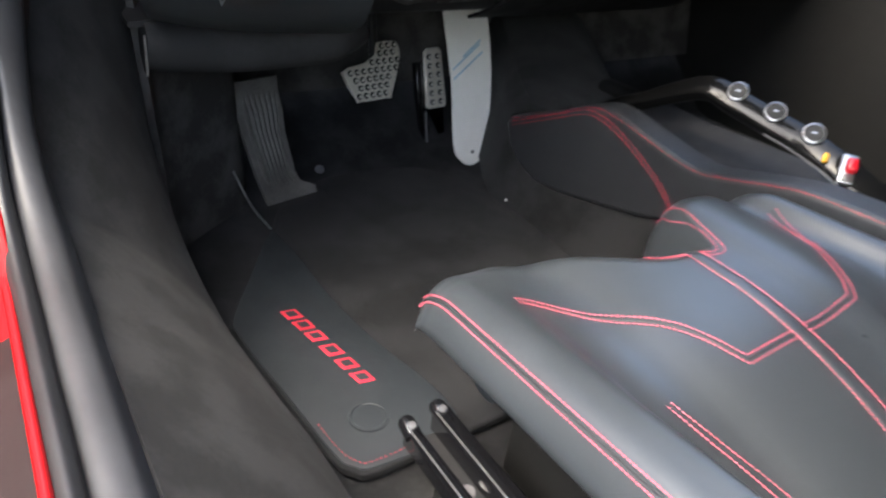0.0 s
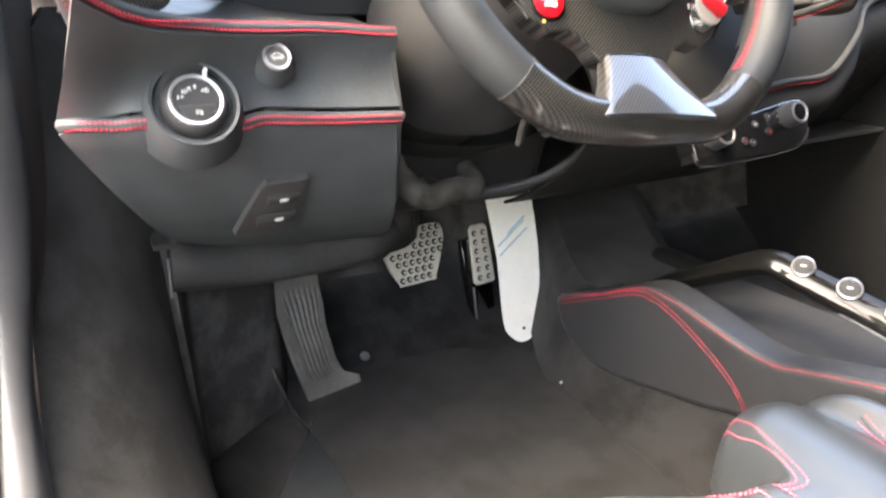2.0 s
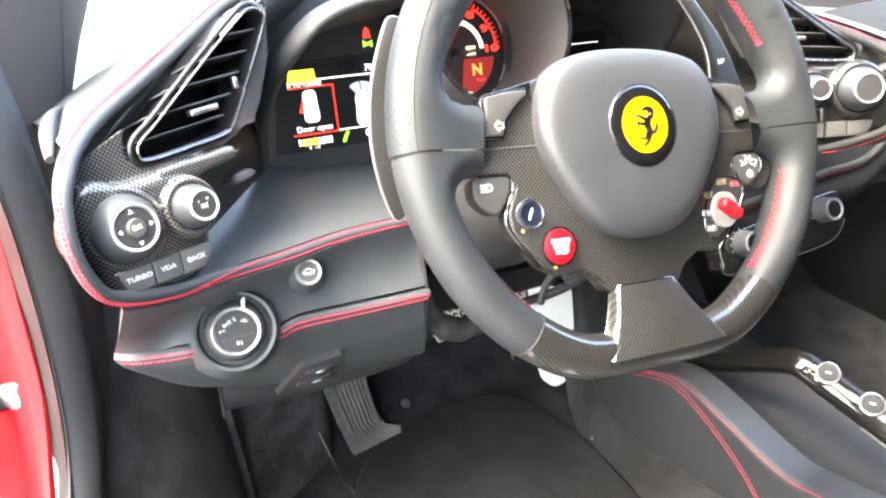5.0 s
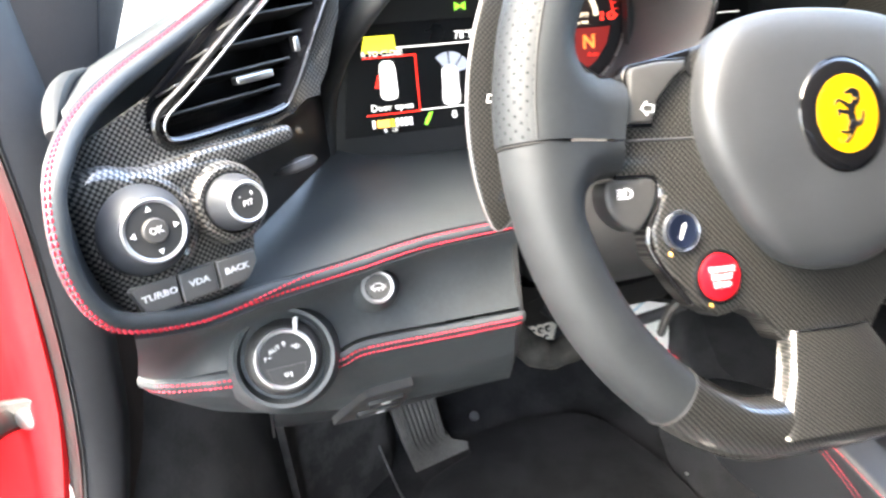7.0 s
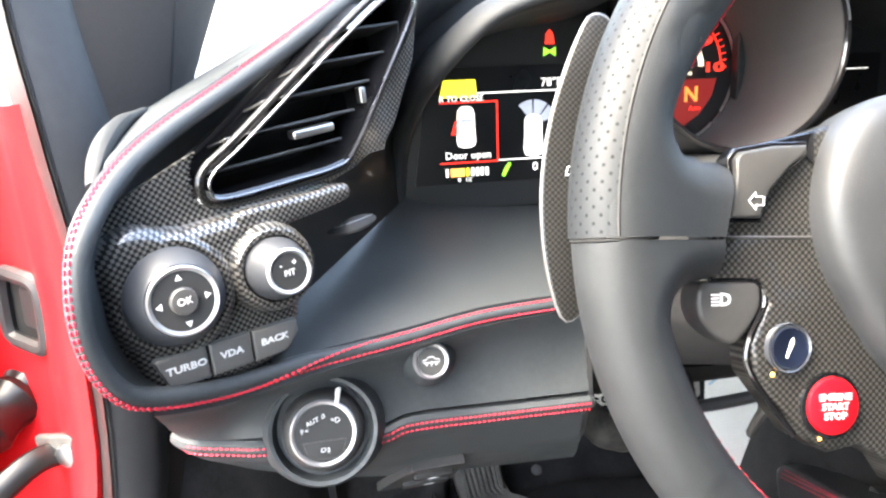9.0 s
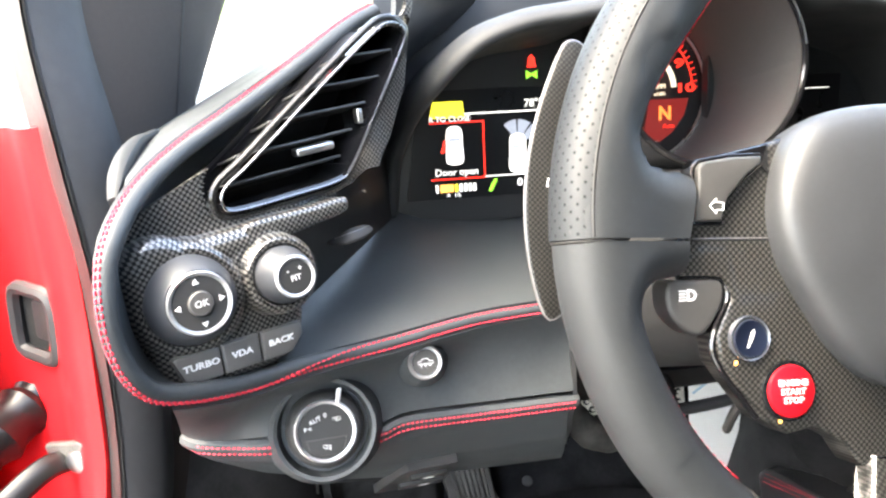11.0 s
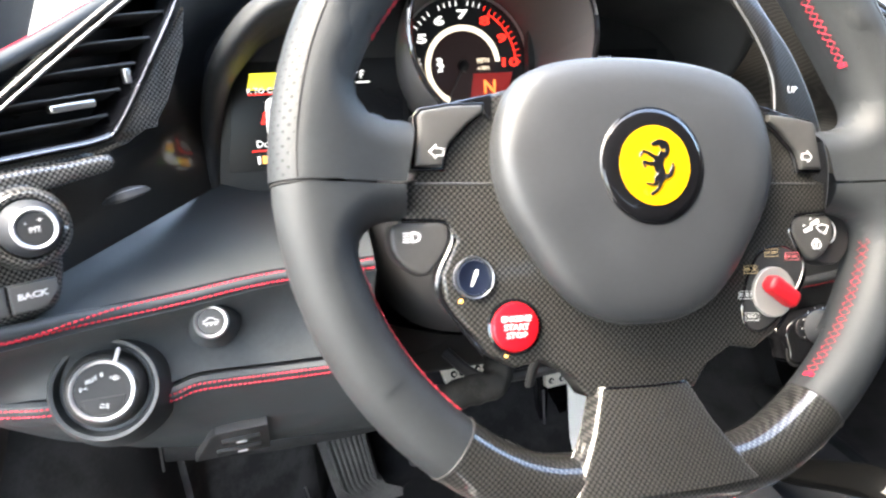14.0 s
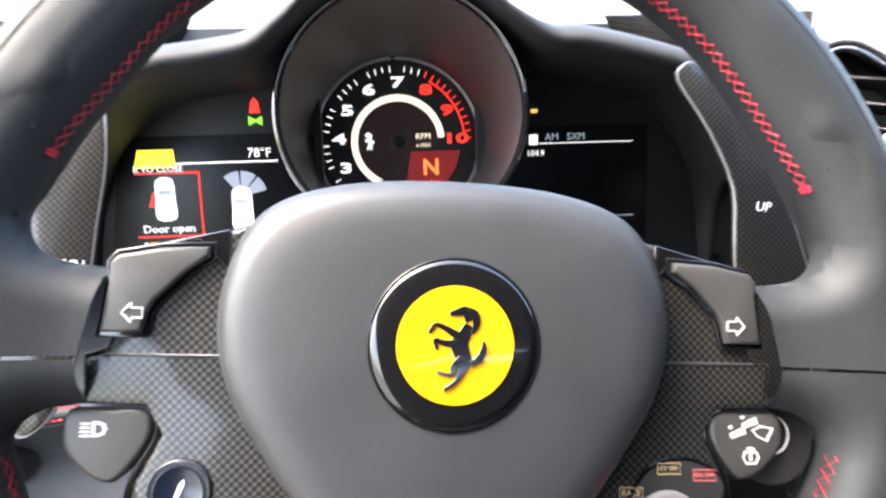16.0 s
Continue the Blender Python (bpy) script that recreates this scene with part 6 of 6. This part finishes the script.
mat_pts = spline([(-0.140, 0.357), (-0.195, 0.275), (-0.250, 0.190), (-0.257, 0.150), (-0.246, 0.05), (-0.236, -0.045), (-0.226, -0.068), (-0.205, -0.078), (-0.10, -0.075), (0.05, -0.07), (0.17, -0.06),
                  (0.200, 0.05), (0.212, 0.20), (0.212, 0.31), (0.198, 0.37), (0.160, 0.455), (0.06, 0.478), (-0.02, 0.470), (-0.035, 0.44), (-0.07, 0.425), (-0.11, 0.405)], 4, True)
part("carpet_face", slab(mat_pts, MT, 0.0, 0.008, 0.003), mat_carpet, mat)
pad_pts = spline([(-0.146, 0.345), (-0.20, 0.262), (-0.247, 0.187), (-0.2535, 0.150), (-0.243, 0.05), (-0.233, -0.043), (-0.224, -0.064), (-0.205, -0.074), (-0.12, -0.071), (-0.105, -0.02), (-0.125, 0.08), (-0.135, 0.17), (-0.135, 0.26), (-0.138, 0.32)], 4, True)
part("heel_pad", slab(pad_pts, MT, 0.006, 0.0098, 0.0012), mat_leather, mat, "dark leather pad")
part("stitching", stitches([MT @ Vector((p.x, p.y, 0.0102)) for p in inset2(spline([(-0.238, 0.0), (-0.233, -0.043), (-0.224, -0.064), (-0.205, -0.074), (-0.12, -0.071)], 6), 0.006)[1:-1]], 0.005, 0.003, 0.00035), red_thread, mat, "red edge stitching")
# raised red marks in the place of the sewn model name
tm = frame_at((-0.1885, 0.1005, FLOOR + 0.0098), (0.19, -1.0, 0), (1.0, 0.19, 0))
sl = 0.35
for k, (x, w) in enumerate(((-0.074, 0.020), (-0.050, 0.020), (-0.026, 0.020), (0.002, 0.022), (0.030, 0.020), (0.056, 0.020))):
    o = [(x, 0.001), (x + w, 0.001), (x + w + sl * 0.019, 0.020), (x + sl * 0.019, 0.020)]
    part("sewn_mark", slab(inset2([Vector(p) for p in o], 0.0012), tm, 0, 0.0012, 0.0004), red_thread, mat, "red embroidered mark")
    part("sewn_gap", slab(inset2([Vector(p) for p in o], 0.0044), tm, 0.0008, 0.0016, 0.0002), mat_leather, mat)
fix = MT @ pose(-0.185, -0.018, 0.0098)
part("fastener", lathe(((0.0, 0.0), (0.0200, 0.0), (0.0195, 0.0018), (0.0170, 0.0020), (0.0160, 0.0010), (0.0, 0.0012)), fix, 40), mat_leather, mat, "round press fastener")

rest = thing("footrest", (-0.09, 0.46, FLOOR), "ribbed grey rubber footrest with two screws", "footrest")


def rest_face(u, v):
    z = FLOOR - 0.012 + 0.185 * v
    y = 0.455 + 0.03 * v
    left = Vector((lerp(((0, -0.112), (0.3, -0.128), (1, -0.158)), v), y - 0.008, z))
    right = Vector((lerp(((0, -0.022), (0.06, -0.024), (0.13, -0.052), (0.25, -0.066), (0.6, -0.078), (1, -0.078)), v), y + 0.012, z))
    p = left.lerp(right, u)
    rib = 0.0055 * (0.5 + 0.5 * math.cos(u * 2 * math.pi * 9)) * smooth(0.15, 0.3, v) * (1 - smooth(0.75, 0.9, v)) * (1 if 0.25 < u < 0.98 else 0)
    return p + Vector((0, -rib, 0))


part("plate", thick(surface(rest_face, 90, 40), 0.006), rest_metal, rest)
for u, v in ((0.15, 0.22), (0.48, 0.06)):
    p = rest_face(u, v)
    part("screw", lathe(((0.0, 0.0), (0.0075, 0.0), (0.0072, 0.002), (0.004, 0.0024), (0.003, 0.0012), (0.0, 0.0012)), facing(p, (0.1, -1, 0.15)), 20), dark_satin, rest, "round screw head")
part("edge_strip", tube(spline([(-0.138, 0.352, FLOOR + 0.004), (-0.150, 0.40, FLOOR + 0.02), (-0.162, 0.44, FLOOR + 0.06)], 6), 0.0016, 6), satin, rest, "thin bright edge")
part("heel_screw", lathe(((0.0, 0.0), (0.008, 0.0), (0.007, 0.004), (0.003, 0.005), (0.0, 0.005)), pose(0.0, 0.512, FLOOR + 0.004, 25), 18), dark_satin, rest)

brake = thing("brake_pedal", (0.1, 0.52, 0.3), "drilled bright alloy brake pedal with raised studs", "pedal")
bm_ = frame_at((0.1, 0.520, 0.349), (1, 0.12, 0), (0, 0.5, 0.87))
bp = [(-0.062, 0.008), (-0.047, -0.036), (-0.040, -0.041), (0.012, -0.041), (0.020, -0.036), (0.052, 0.020), (0.052, 0.042), (0.046, 0.047), (0.012, 0.047), (0.004, 0.030), (-0.012, 0.020), (-0.030, 0.016)]
part("pad", slab(spline(bp, 2, True), bm_, -0.004, 0.003, 0.0015), pedal_metal, brake)
studs = [(x, y) for j, y in enumerate((-0.033, -0.0205, -0.008, 0.0045, 0.017, 0.0295, 0.041)) for x in [-0.055 + 0.0125 * i + (0.006 if j % 2 else 0) for i in range(9)]]


def add_studs(where, m, owner, poly):
    for x, y in where:
        if inside((x, y), [tuple(p) for p in inset2([Vector(q) for q in poly], 0.004)]):
            # Near-black disc puts the shade around each stud into colour.
            ob = part("stud", lathe(((0.0, 0.003), (0.0050, 0.003), (0.0048, 0.0034), (0.0, 0.0034)), m @ pose(x, y, 0), 12), screen_dark, owner, "near-black disc for the shade round the stud")
            part("stud_tip", lathe(((0.0, 0.003), (0.0023, 0.003), (0.0022, 0.0060), (0.0016, 0.0068), (0.0, 0.0070)), m @ pose(x + 0.0006, y - 0.0004, 0), 12), pedal_metal, ob, "bright stud tip")


add_studs(studs, bm_, brake, bp)
part("arm", tube(spline([(0.10, 0.53, 0.35), (0.11, 0.56, 0.42), (0.10, 0.57, 0.52)], 6), 0.011, 10, flat=0.6), black_plastic, brake)
acc = thing("accelerator_pedal", (0.235, 0.55, FLOOR), "narrow drilled alloy accelerator pedal on a black arm", "pedal")
am = frame_at((0.2365, 0.5565, 0.3175), (1, 0.1, 0), (0.1, 0.29, 0.95))
ap = [(-0.021, -0.047), (-0.016, -0.051), (0.016, -0.051), (0.021, -0.047), (0.018, 0.046), (0.012, 0.052), (-0.010, 0.052), (-0.017, 0.046)]
part("pad", slab(ap, am, -0.004, 0.003, 0.0012), pedal_metal, acc)
add_studs([(x, y) for y in (-0.040, -0.0245, -0.009, 0.0065, 0.022, 0.0375) for x in (-0.010, 0.0085)], am, acc, ap)
part("arm", slab([(-0.030, -0.118), (-0.019, -0.118), (-0.012, -0.06), (0.015, -0.06), (0.010, -0.132), (0.020, -0.132), (0.021, -0.05), (0.0, 0.03), (-0.032, 0.03), (-0.034, -0.02)], am, -0.018, -0.006, 0.003), gloss_black, acc, "black pedal arm")
part("hinge_pin", tube([am @ Vector((-0.022, -0.055, -0.004)), am @ Vector((-0.026, -0.128, -0.004))], 0.0022, 8), chrome, acc, "bright pin")
guard = thing("kick_plate", (0.255, 0.46, FLOOR), "white protective sheet with faded blue print beside the accelerator", "kick plate")
gm = frame_at((0.253, 0.466, 0.312), (1, -0.30, 0), (-0.04, 0.22, 1))
gp = [(-0.056, 0.172), (0.006, 0.176), (0.034, 0.045), (0.034, -0.085), (0.024, -0.108), (0.006, -0.117), (-0.012, -0.108), (-0.026, -0.080), (-0.036, 0.03)]
part("sheet", slab(spline(gp, 3, True), gm, -0.002, 0.001, 0.0006), white_sheet, guard)
for k, (x, y, ln) in enumerate(((-0.012, 0.066, 0.06), (-0.008, 0.052, 0.065), (-0.003, 0.080, 0.04))):
    part("print_line", box(gm @ pose(x, y, 0.0011, 0, 0, 44), ln, 0.0032, 0.0002, 0.0004), blue_print, guard, "faded blue print")
part("hole", lathe(((0.0, 0.0), (0.003, 0.0), (0.003, 0.0014), (0.0, 0.0014)), gm @ pose(0.009, -0.093, 0), 12), black_plastic, guard)

# ---- driver's seat ----
seat = thing("driver_seat", (0.04, -0.3, FLOOR), "grey-black leather sports seat cushion with pink-red double stitching", "car seat")
SC = 0.038
FRONT = ((-0.205, -0.100), (-0.18, -0.076), (-0.15, -0.063), (-0.11, -0.055), (-0.07, -0.064), (-0.03, -0.088), (0.01, -0.112), (0.04, -0.128), (0.058, -0.138), (0.068, -0.134),
         (0.078, -0.108), (0.090, -0.072), (0.105, -0.058), (0.125, -0.052), (0.16, -0.052), (0.20, -0.068), (0.235, -0.10))


def seat_section(y):
    """The cushion's outline across, from below the outer bolster to below the inner one."""
    back = min(max(-y - 0.10, 0.0), 0.30)
    mid = 0.409 - 1.3 * max(-y - 0.19, 0) ** 2
    mid = max(mid, 0.345)
    zl = 0.400 + 0.14 * back
    xl = -0.182 - 0.07 * back
    val = mid - 0.014
    zr = 0.410 + 0.06 * back
    return [(-0.10, 0.330), (-0.145 - 0.04 * back, 0.338), (xl + 0.012, zl - 0.050), (xl - 0.008, zl - 0.027), (xl, zl), (xl + 0.016, zl + 0.009), (xl + 0.036, zl + 0.006), (xl + 0.064, val + 0.006 + 0.2 * back * back),
            (-0.085, val), (-0.045, mid - 0.003), (SC - 0.03, mid), (SC + 0.03, mid), (0.105, mid + 0.008), (0.145, mid + 0.004), (0.178, zr - 0.010), (0.198, zr + 0.004), (0.216, zr), (0.228, zr - 0.022), (0.230, 0.36), (0.226, 0.31)]


SEAM_U = 4 / 19
FRONT_CURVE = spline([(x, y) for x, y in FRONT], 6)
FRONT_TABLE = tuple((p.x, p.y) for p in FRONT_CURVE)


def seat_point(u, y, w=math.pi / 2):
    """A point of the cushion: u across, y along, w the share of the front's turn."""
    p = along(spline(seat_section(y), 4), u)
    g = math.sin(min(w, math.pi / 2)) ** 0.75 if w > 0 else 0.0
    low = 0.33 + 0.03 * (1 - smooth(-0.175, -0.12, p.x))
    return Vector((p.x, y, low + (p.y - low) * g if p.y > low else p.y))


def seat_r(x):
    """How far the front edge is rounded; tighter in the notch."""
    return 0.044 - 0.030 * math.exp(-((x - 0.062) / 0.034) ** 2)


def seat_skin(u, v):
    x = along(spline(seat_section(-0.15), 4), u).x
    f = lerp(FRONT_TABLE, x)
    if v < 0.3:
        w = v / 0.3 * math.pi / 2
        return seat_point(u, f - seat_r(x) * (1 - math.cos(w)), w)
    return seat_point(u, f - seat_r(x) - (0.60 + f) * (v - 0.3) / 0.7)


def seat_mesh():
    bm = bmesh.new()
    loops = []
    for j in range(101):
        row = [seat_skin(i / 152, j / 100) for i in range(153)]
        loops.append(row)
    low = [p + Vector((0, -0.03, -0.09)) * smooth(-0.15, -0.09, p.x) for p in loops[0]]
    return rings(bm, [low] + loops, closed=False)


part("cushion", seat_mesh(), seat_leather, seat, crease=70)


def on_seat_u(u, y, lift):
    x = along(spline(seat_section(y), 4), u).x
    f = lerp(FRONT_TABLE, x)
    w = math.pi / 2 if y < f - seat_r(x) else math.acos(min(max(1 - (f - y) / seat_r(x), 0.0), 1.0))
    p = seat_point(u, y, w)
    e = seat_point(u + 0.004, y, w) - seat_point(u - 0.004, y, w)
    n = Vector((-e.z, 0, e.x)).normalized()
    return p + n * lift


def on_seat(x, y, lift=0.0006):
    lo, hi = SEAM_U, 17 / 19
    for k in range(22):
        m = (lo + hi) / 2
        if along(spline(seat_section(y), 4), m).x < x:
            lo = m
        else:
            hi = m
    return on_seat_u(lo, y, lift)


def seam_of(line, off, lift, n=60):
    pts = [Vector(p) for p in line]
    moved = []
    for i, p in enumerate(pts):
        d1 = (p - pts[i - 1]).normalized() if i else (pts[1] - p).normalized()
        d2 = (pts[i + 1] - p).normalized() if i < len(pts) - 1 else d1
        nn = Vector((-d1.y - d2.y, d1.x + d2.x)).normalized()
        moved.append(p + nn * (off / max(nn.dot(Vector((-d1.y, d1.x))), 0.5)))
    return [on_seat(p.x, p.y, lift) for p in even(moved, n)]


V_SEAM = ([tuple(p) for p in spline([(-0.140, -0.139), (-0.122, -0.143), (-0.098, -0.158), (-0.070, -0.183), (-0.046, -0.215), (-0.028, -0.257)], 4)] + [(0.105, -0.252)]
          + [tuple(p) for p in spline([(0.122, -0.236), (0.145, -0.205), (0.170, -0.170), (0.188, -0.125)], 4)])
for off in (0.0032, -0.0032):
    part("stitching", stitches(seam_of(V_SEAM, off, 0.0006, 160), 0.0040, 0.0044, 0.00065), seat_thread, seat, "pink-red stitching")
    bolster = [on_seat_u(SEAM_U + off * 2.1, -0.082 - 0.42 * k / 60, 0.0007) for k in range(61)]
    part("stitching", stitches(bolster, 0.0040, 0.0044, 0.00065), seat_thread, seat, "pink-red stitching")
    inner = spline([(-0.103, -0.255), (-0.094, -0.285), (-0.076, -0.335), (-0.05, -0.42), (-0.03, -0.52)], 5)
    part("stitching", stitches(seam_of([tuple(p) for p in inner], off, 0.0006), 0.0040, 0.0044, 0.00065), seat_thread, seat, "pink-red stitching")
    outer = spline([(0.179, -0.255), (0.170, -0.285), (0.152, -0.335), (0.126, -0.42), (0.106, -0.52)], 5)
    part("stitching", stitches(seam_of([tuple(p) for p in outer], off, 0.0006), 0.0040, 0.0044, 0.00065), seat_thread, seat, "pink-red stitching")
part("seam", tube(seam_of(V_SEAM, 0.0, -0.0004, 160), 0.0010, 6), leather, seat, "dark seam")
part("seam", tube([on_seat_u(SEAM_U, -0.080 - 0.42 * k / 60, -0.0002) for k in range(61)], 0.0012, 6), leather, seat, "dark seam")
STRAP = [(0.042, -0.141), (0.040, -0.20), (0.036, -0.26), (0.030, -0.345), (0.026, -0.55)]
for off in (-0.0085, 0.0085):
    part("stitching", stitches(seam_of(STRAP, off, 0.0012), 0.0040, 0.0044, 0.0006), seat_thread, seat, "pink-red stitching")
strap_rows = [seam_of(STRAP, 0.0075 * k / 4, 0.0022 * (1 - (k / 4) ** 4)) for k in range(-4, 5)]
part("centre_strap", rings(bmesh.new(), strap_rows, closed=False), seat_leather, seat, "narrow raised leather band")
for off in (0.0, 0.0050):
    lip = [(0.0 - off * 0.3, -0.1330 - off), (0.020, -0.1395 - off), (0.040, -0.1465 - off), (0.056, -0.1535 - off), (0.0660 + off, -0.1540 - off), (0.0735 + off, -0.1400 - off * 0.6), (0.081 + off, -0.1130), (0.088 + off, -0.085), (0.0985 + off, -0.0665)]
    part("stitching", stitches([on_seat(p.x, p.y, 0.0009) for p in spline(lip, 5)], 0.0040, 0.0044, 0.00065), seat_thread, seat, "pink-red stitching")
# Added sheet, black in place of the shade under the bolster.
part("under_seat_shade", box(pose(-0.094, -0.37, FLOOR), 0.012, 0.50, 0.137, 0.004), trim_and_shade_black, seat, "near-black sheet standing in for the shade under the seat")
# Base coloured near-black for the same shade.
part("base_shell", box(pose(0.06, -0.37, FLOOR), 0.29, 0.50, 0.125, 0.02), trim_and_shade_black, seat, "seat base, blackened for the shade under the seat")

rail = thing("seat_rail", (-0.17, -0.2, FLOOR), "black steel seat runner with a bolted end", "seat rail")
for x, y0, z, w in ((-0.187, -0.088, 0.262, 0.011), (-0.1545, -0.085, 0.264, 0.017)):
    rm = frame_at((x, y0 - 0.21, z - 0.02), (0, 1, 0.0), (-1, 0, 0))
    part("runner", box(rm, 0.42, w, 0.022, 0.004), gloss_black, rail)
    # Highlight along the runner's edge, put in as a bright line.
    part("runner_highlight", tube([(x - w / 2 + 0.002, y0 - 0.006, z + 0.0015), (x - w / 2 + 0.002, y0 - 0.4, z + 0.0015)], 0.0007, 6), dark_satin, rail, "highlight along the runner, put in as a bright line")
    part("end_stop", lathe(((0.0, -0.008), (0.008, -0.008), (0.008, 0.006), (0.006, 0.010), (0.0, 0.011)), facing((x, y0 - 0.003, z - 0.004), (0, 0.95, 0.3)), 20), gloss_black, rail)
    part("bolt", lathe(((0.0, 0.0), (0.0042, 0.0), (0.0036, 0.003), (0.0, 0.0036)), facing((x, y0 - 0.006, z + 0.001), (-0.1, -0.1, 1)), 14), dark_satin, rail, "worn metal bolt")
part("slot_plate", box(pose(-0.171, -0.30, 0.236), 0.022, 0.42, 0.004, 0.001), black_plastic, rail)
part("bolt", lathe(((0.0, 0.0), (0.006, 0.0), (0.006, 0.004), (0.0, 0.005)), facing((-0.171, -0.158, 0.240), (-0.2, -0.3, 1)), 14), dark_satin, rail, "worn metal bolt")
part("foot", box(pose(-0.171, -0.16, FLOOR - 0.004), 0.03, 0.06, 0.045, 0.006), trim_and_shade_black, rail)

# ---- centre console ----
console = thing("centre_console", (0.3, 0.1, 0.25), "leather-covered centre console with red stitching and a recessed tray", "console")
CX = 0.242
side_pts = [(0.334, 0.330), (0.332, 0.300), (0.318, 0.280), (0.285, 0.262), (0.25, 0.2555), (0.196, 0.262), (0.063, 0.294), (-0.05, 0.33), (-0.25, 0.35), (-0.45, 0.36), (-0.45, 0.432), (-0.25, 0.430), (-0.138, 0.4235),
            (-0.09, 0.413), (-0.04, 0.398), (-0.009, 0.390), (0.03, 0.391), (0.08, 0.399), (0.13, 0.406), (0.177, 0.403), (0.25, 0.366)]
csm = frame_at((CX, 0, 0), (0, 1, 0), (0, 0, 1))
csm = Matrix(((0, 0, -1, CX), (1, 0, 0, 0), (0, 1, 0, 0), (0, 0, 0, 1)))
part("side_pad", slab(spline(side_pts, 3, True), csm, -0.035, 0.010, 0.009, seg=5), console_leather, console, "padded leather side")
for dz in (0.0, -0.006):
    part("stitching", stitches([csm @ Vector((p.x, p.y + dz, 0.0103)) for p in spline([(0.326, 0.325), (0.25, 0.362), (0.185, 0.3935), (0.155, 0.397), (0.13, 0.393), (0.09, 0.379), (0.05, 0.360), (0.022, 0.340), (0.0, 0.315)], 8)]), red_thread, console, "red leather stitching")
part("stitching", stitches([csm @ Vector((p.x, p.y - 0.0035, 0.0085)) for p in spline([(0.326, 0.334), (0.25, 0.3665), (0.177, 0.4035), (0.13, 0.4060), (0.08, 0.3990), (0.03, 0.3915), (-0.009, 0.3905), (-0.04, 0.3985), (-0.09, 0.4135), (-0.138, 0.4240), (-0.25, 0.4305)], 8)]), red_thread, console, "red leather stitching")
part("tray", thick(surface(lambda u, v: Vector((CX + 0.03 + 0.15 * u, 0.25 - 0.65 * v, 0.372 - 0.012 * math.sin(math.pi * u) + 0.02 * v)), 10, 20), 0.01), face_black, console)
part("far_side", box(pose(0.435, -0.05, 0.25), 0.04, 0.8, 0.12, 0.015), trim_and_shade_black, console)
holder = facing((0.325, 0.215, 0.357), (0, 0, 1))
part("cup_ring", tube([holder @ Vector((0.038 * math.cos(i / 32 * 2 * math.pi), 0.03 * math.sin(i / 32 * 2 * math.pi), 0)) for i in range(32)], 0.004, 8, True), gloss_black, console, "dark ring")

bridge = thing("console_bridge", (0.33, 0.0, 0.42), "arched glossy carbon bridge with three round drive buttons", "console bridge")
BR = even(spline([(0.290, 0.225, 0.366), (0.298, 0.195, 0.390), (0.308, 0.160, 0.408), (0.322, 0.115, 0.435), (0.333, 0.080, 0.450), (0.338, 0.045, 0.443), (0.341, -0.01, 0.435), (0.342, -0.06, 0.428), (0.342, -0.115, 0.414), (0.342, -0.16, 0.398), (0.342, -0.22, 0.372)], 6), 40)
TILT_B = radians(-38)


def bridge_loops():
    loops = []
    for i, p in enumerate(BR):
        t = (BR[min(i + 1, 40)] - BR[max(i - 1, 0)]).normalized()
        side = Vector((math.cos(TILT_B), 0, -math.sin(TILT_B)))
        side = (side - t * side.dot(t)).normalized()
        up = side.cross(t) if side.cross(t).z > 0 else t.cross(side)
        w = 0.0085 + 0.0072 * smooth(0.02, 0.38, i / 40)
        pts = spline([(-w, 0.0), (-w * 0.9, 0.006), (0, 0.008), (w * 0.9, 0.006), (w, 0.0), (w * 0.85, -0.010), (0, -0.014), (-w * 0.85, -0.010)], 3, True)
        loops.append([p + side * q.x + up * q.y for q in pts])
    return loops


part("bar", rings(bmesh.new(), bridge_loops(), ends=(True, True)), carbon_bridge, bridge)
for p in ((0.338, 0.044, 0.456), (0.341, -0.009, 0.449), (0.3417, -0.061, 0.442)):
    km = facing(p, (-0.62, -0.35, 0.72)) @ Matrix.Diagonal((0.84, 0.84, 1, 1))
    bt = part("drive_button", lathe(((0.0, -0.014), (0.0142, -0.014), (0.0150, -0.002), (0.0146, 0.002), (0.0134, 0.0025), (0.0124, 0.001), (0.0, 0.001)), km, 32), ring_metal, bridge, "round drive button in a bright ring")
    part("button_face", lathe(((0.0, 0.001), (0.0124, 0.001), (0.0118, 0.0018), (0.0, 0.0026)), km, 28), face_black, bt)
    part("button_mark", box(km @ pose(0, 0, 0.0024), 0.007, 0.0022, 0.0003, 0.0004), lit_grey, bt, "small pale print")
part("red_switch", box(facing((0.3385, -0.114, 0.424), (-0.5, -0.3, 0.8)), 0.0125, 0.017, 0.009, 0.004), red_plastic, bridge, "glossy red switch")
part("switch_frame", box(facing((0.338, -0.112, 0.419), (-0.5, -0.3, 0.8)), 0.017, 0.038, 0.005, 0.002), satin, bridge, "bright switch surround")
part("amber_tab", box(facing((0.331, -0.088, 0.425), (-0.5, -0.3, 0.8)), 0.006, 0.012, 0.004, 0.002), yellow, bridge, "small amber tab")
part("side_rail", tube([p + Vector((-0.013, 0, -0.011)) for p in BR[22:]], 0.0012, 8), dark_satin, bridge, "bright lower edge")
rivet = thing("trim_rivet", (0.2245, 0.302, 0.202), "small bright rivet in the black tunnel carpet", "rivet")
part("head", lathe(((0.0, -0.002), (0.0022, -0.001), (0.0020, 0.0010), (0.0010, 0.0016), (0.0, 0.0018)), facing((0.2245, 0.302, 0.203), (-0.95, -0.2, 0.25)), 16), satin, rivet)
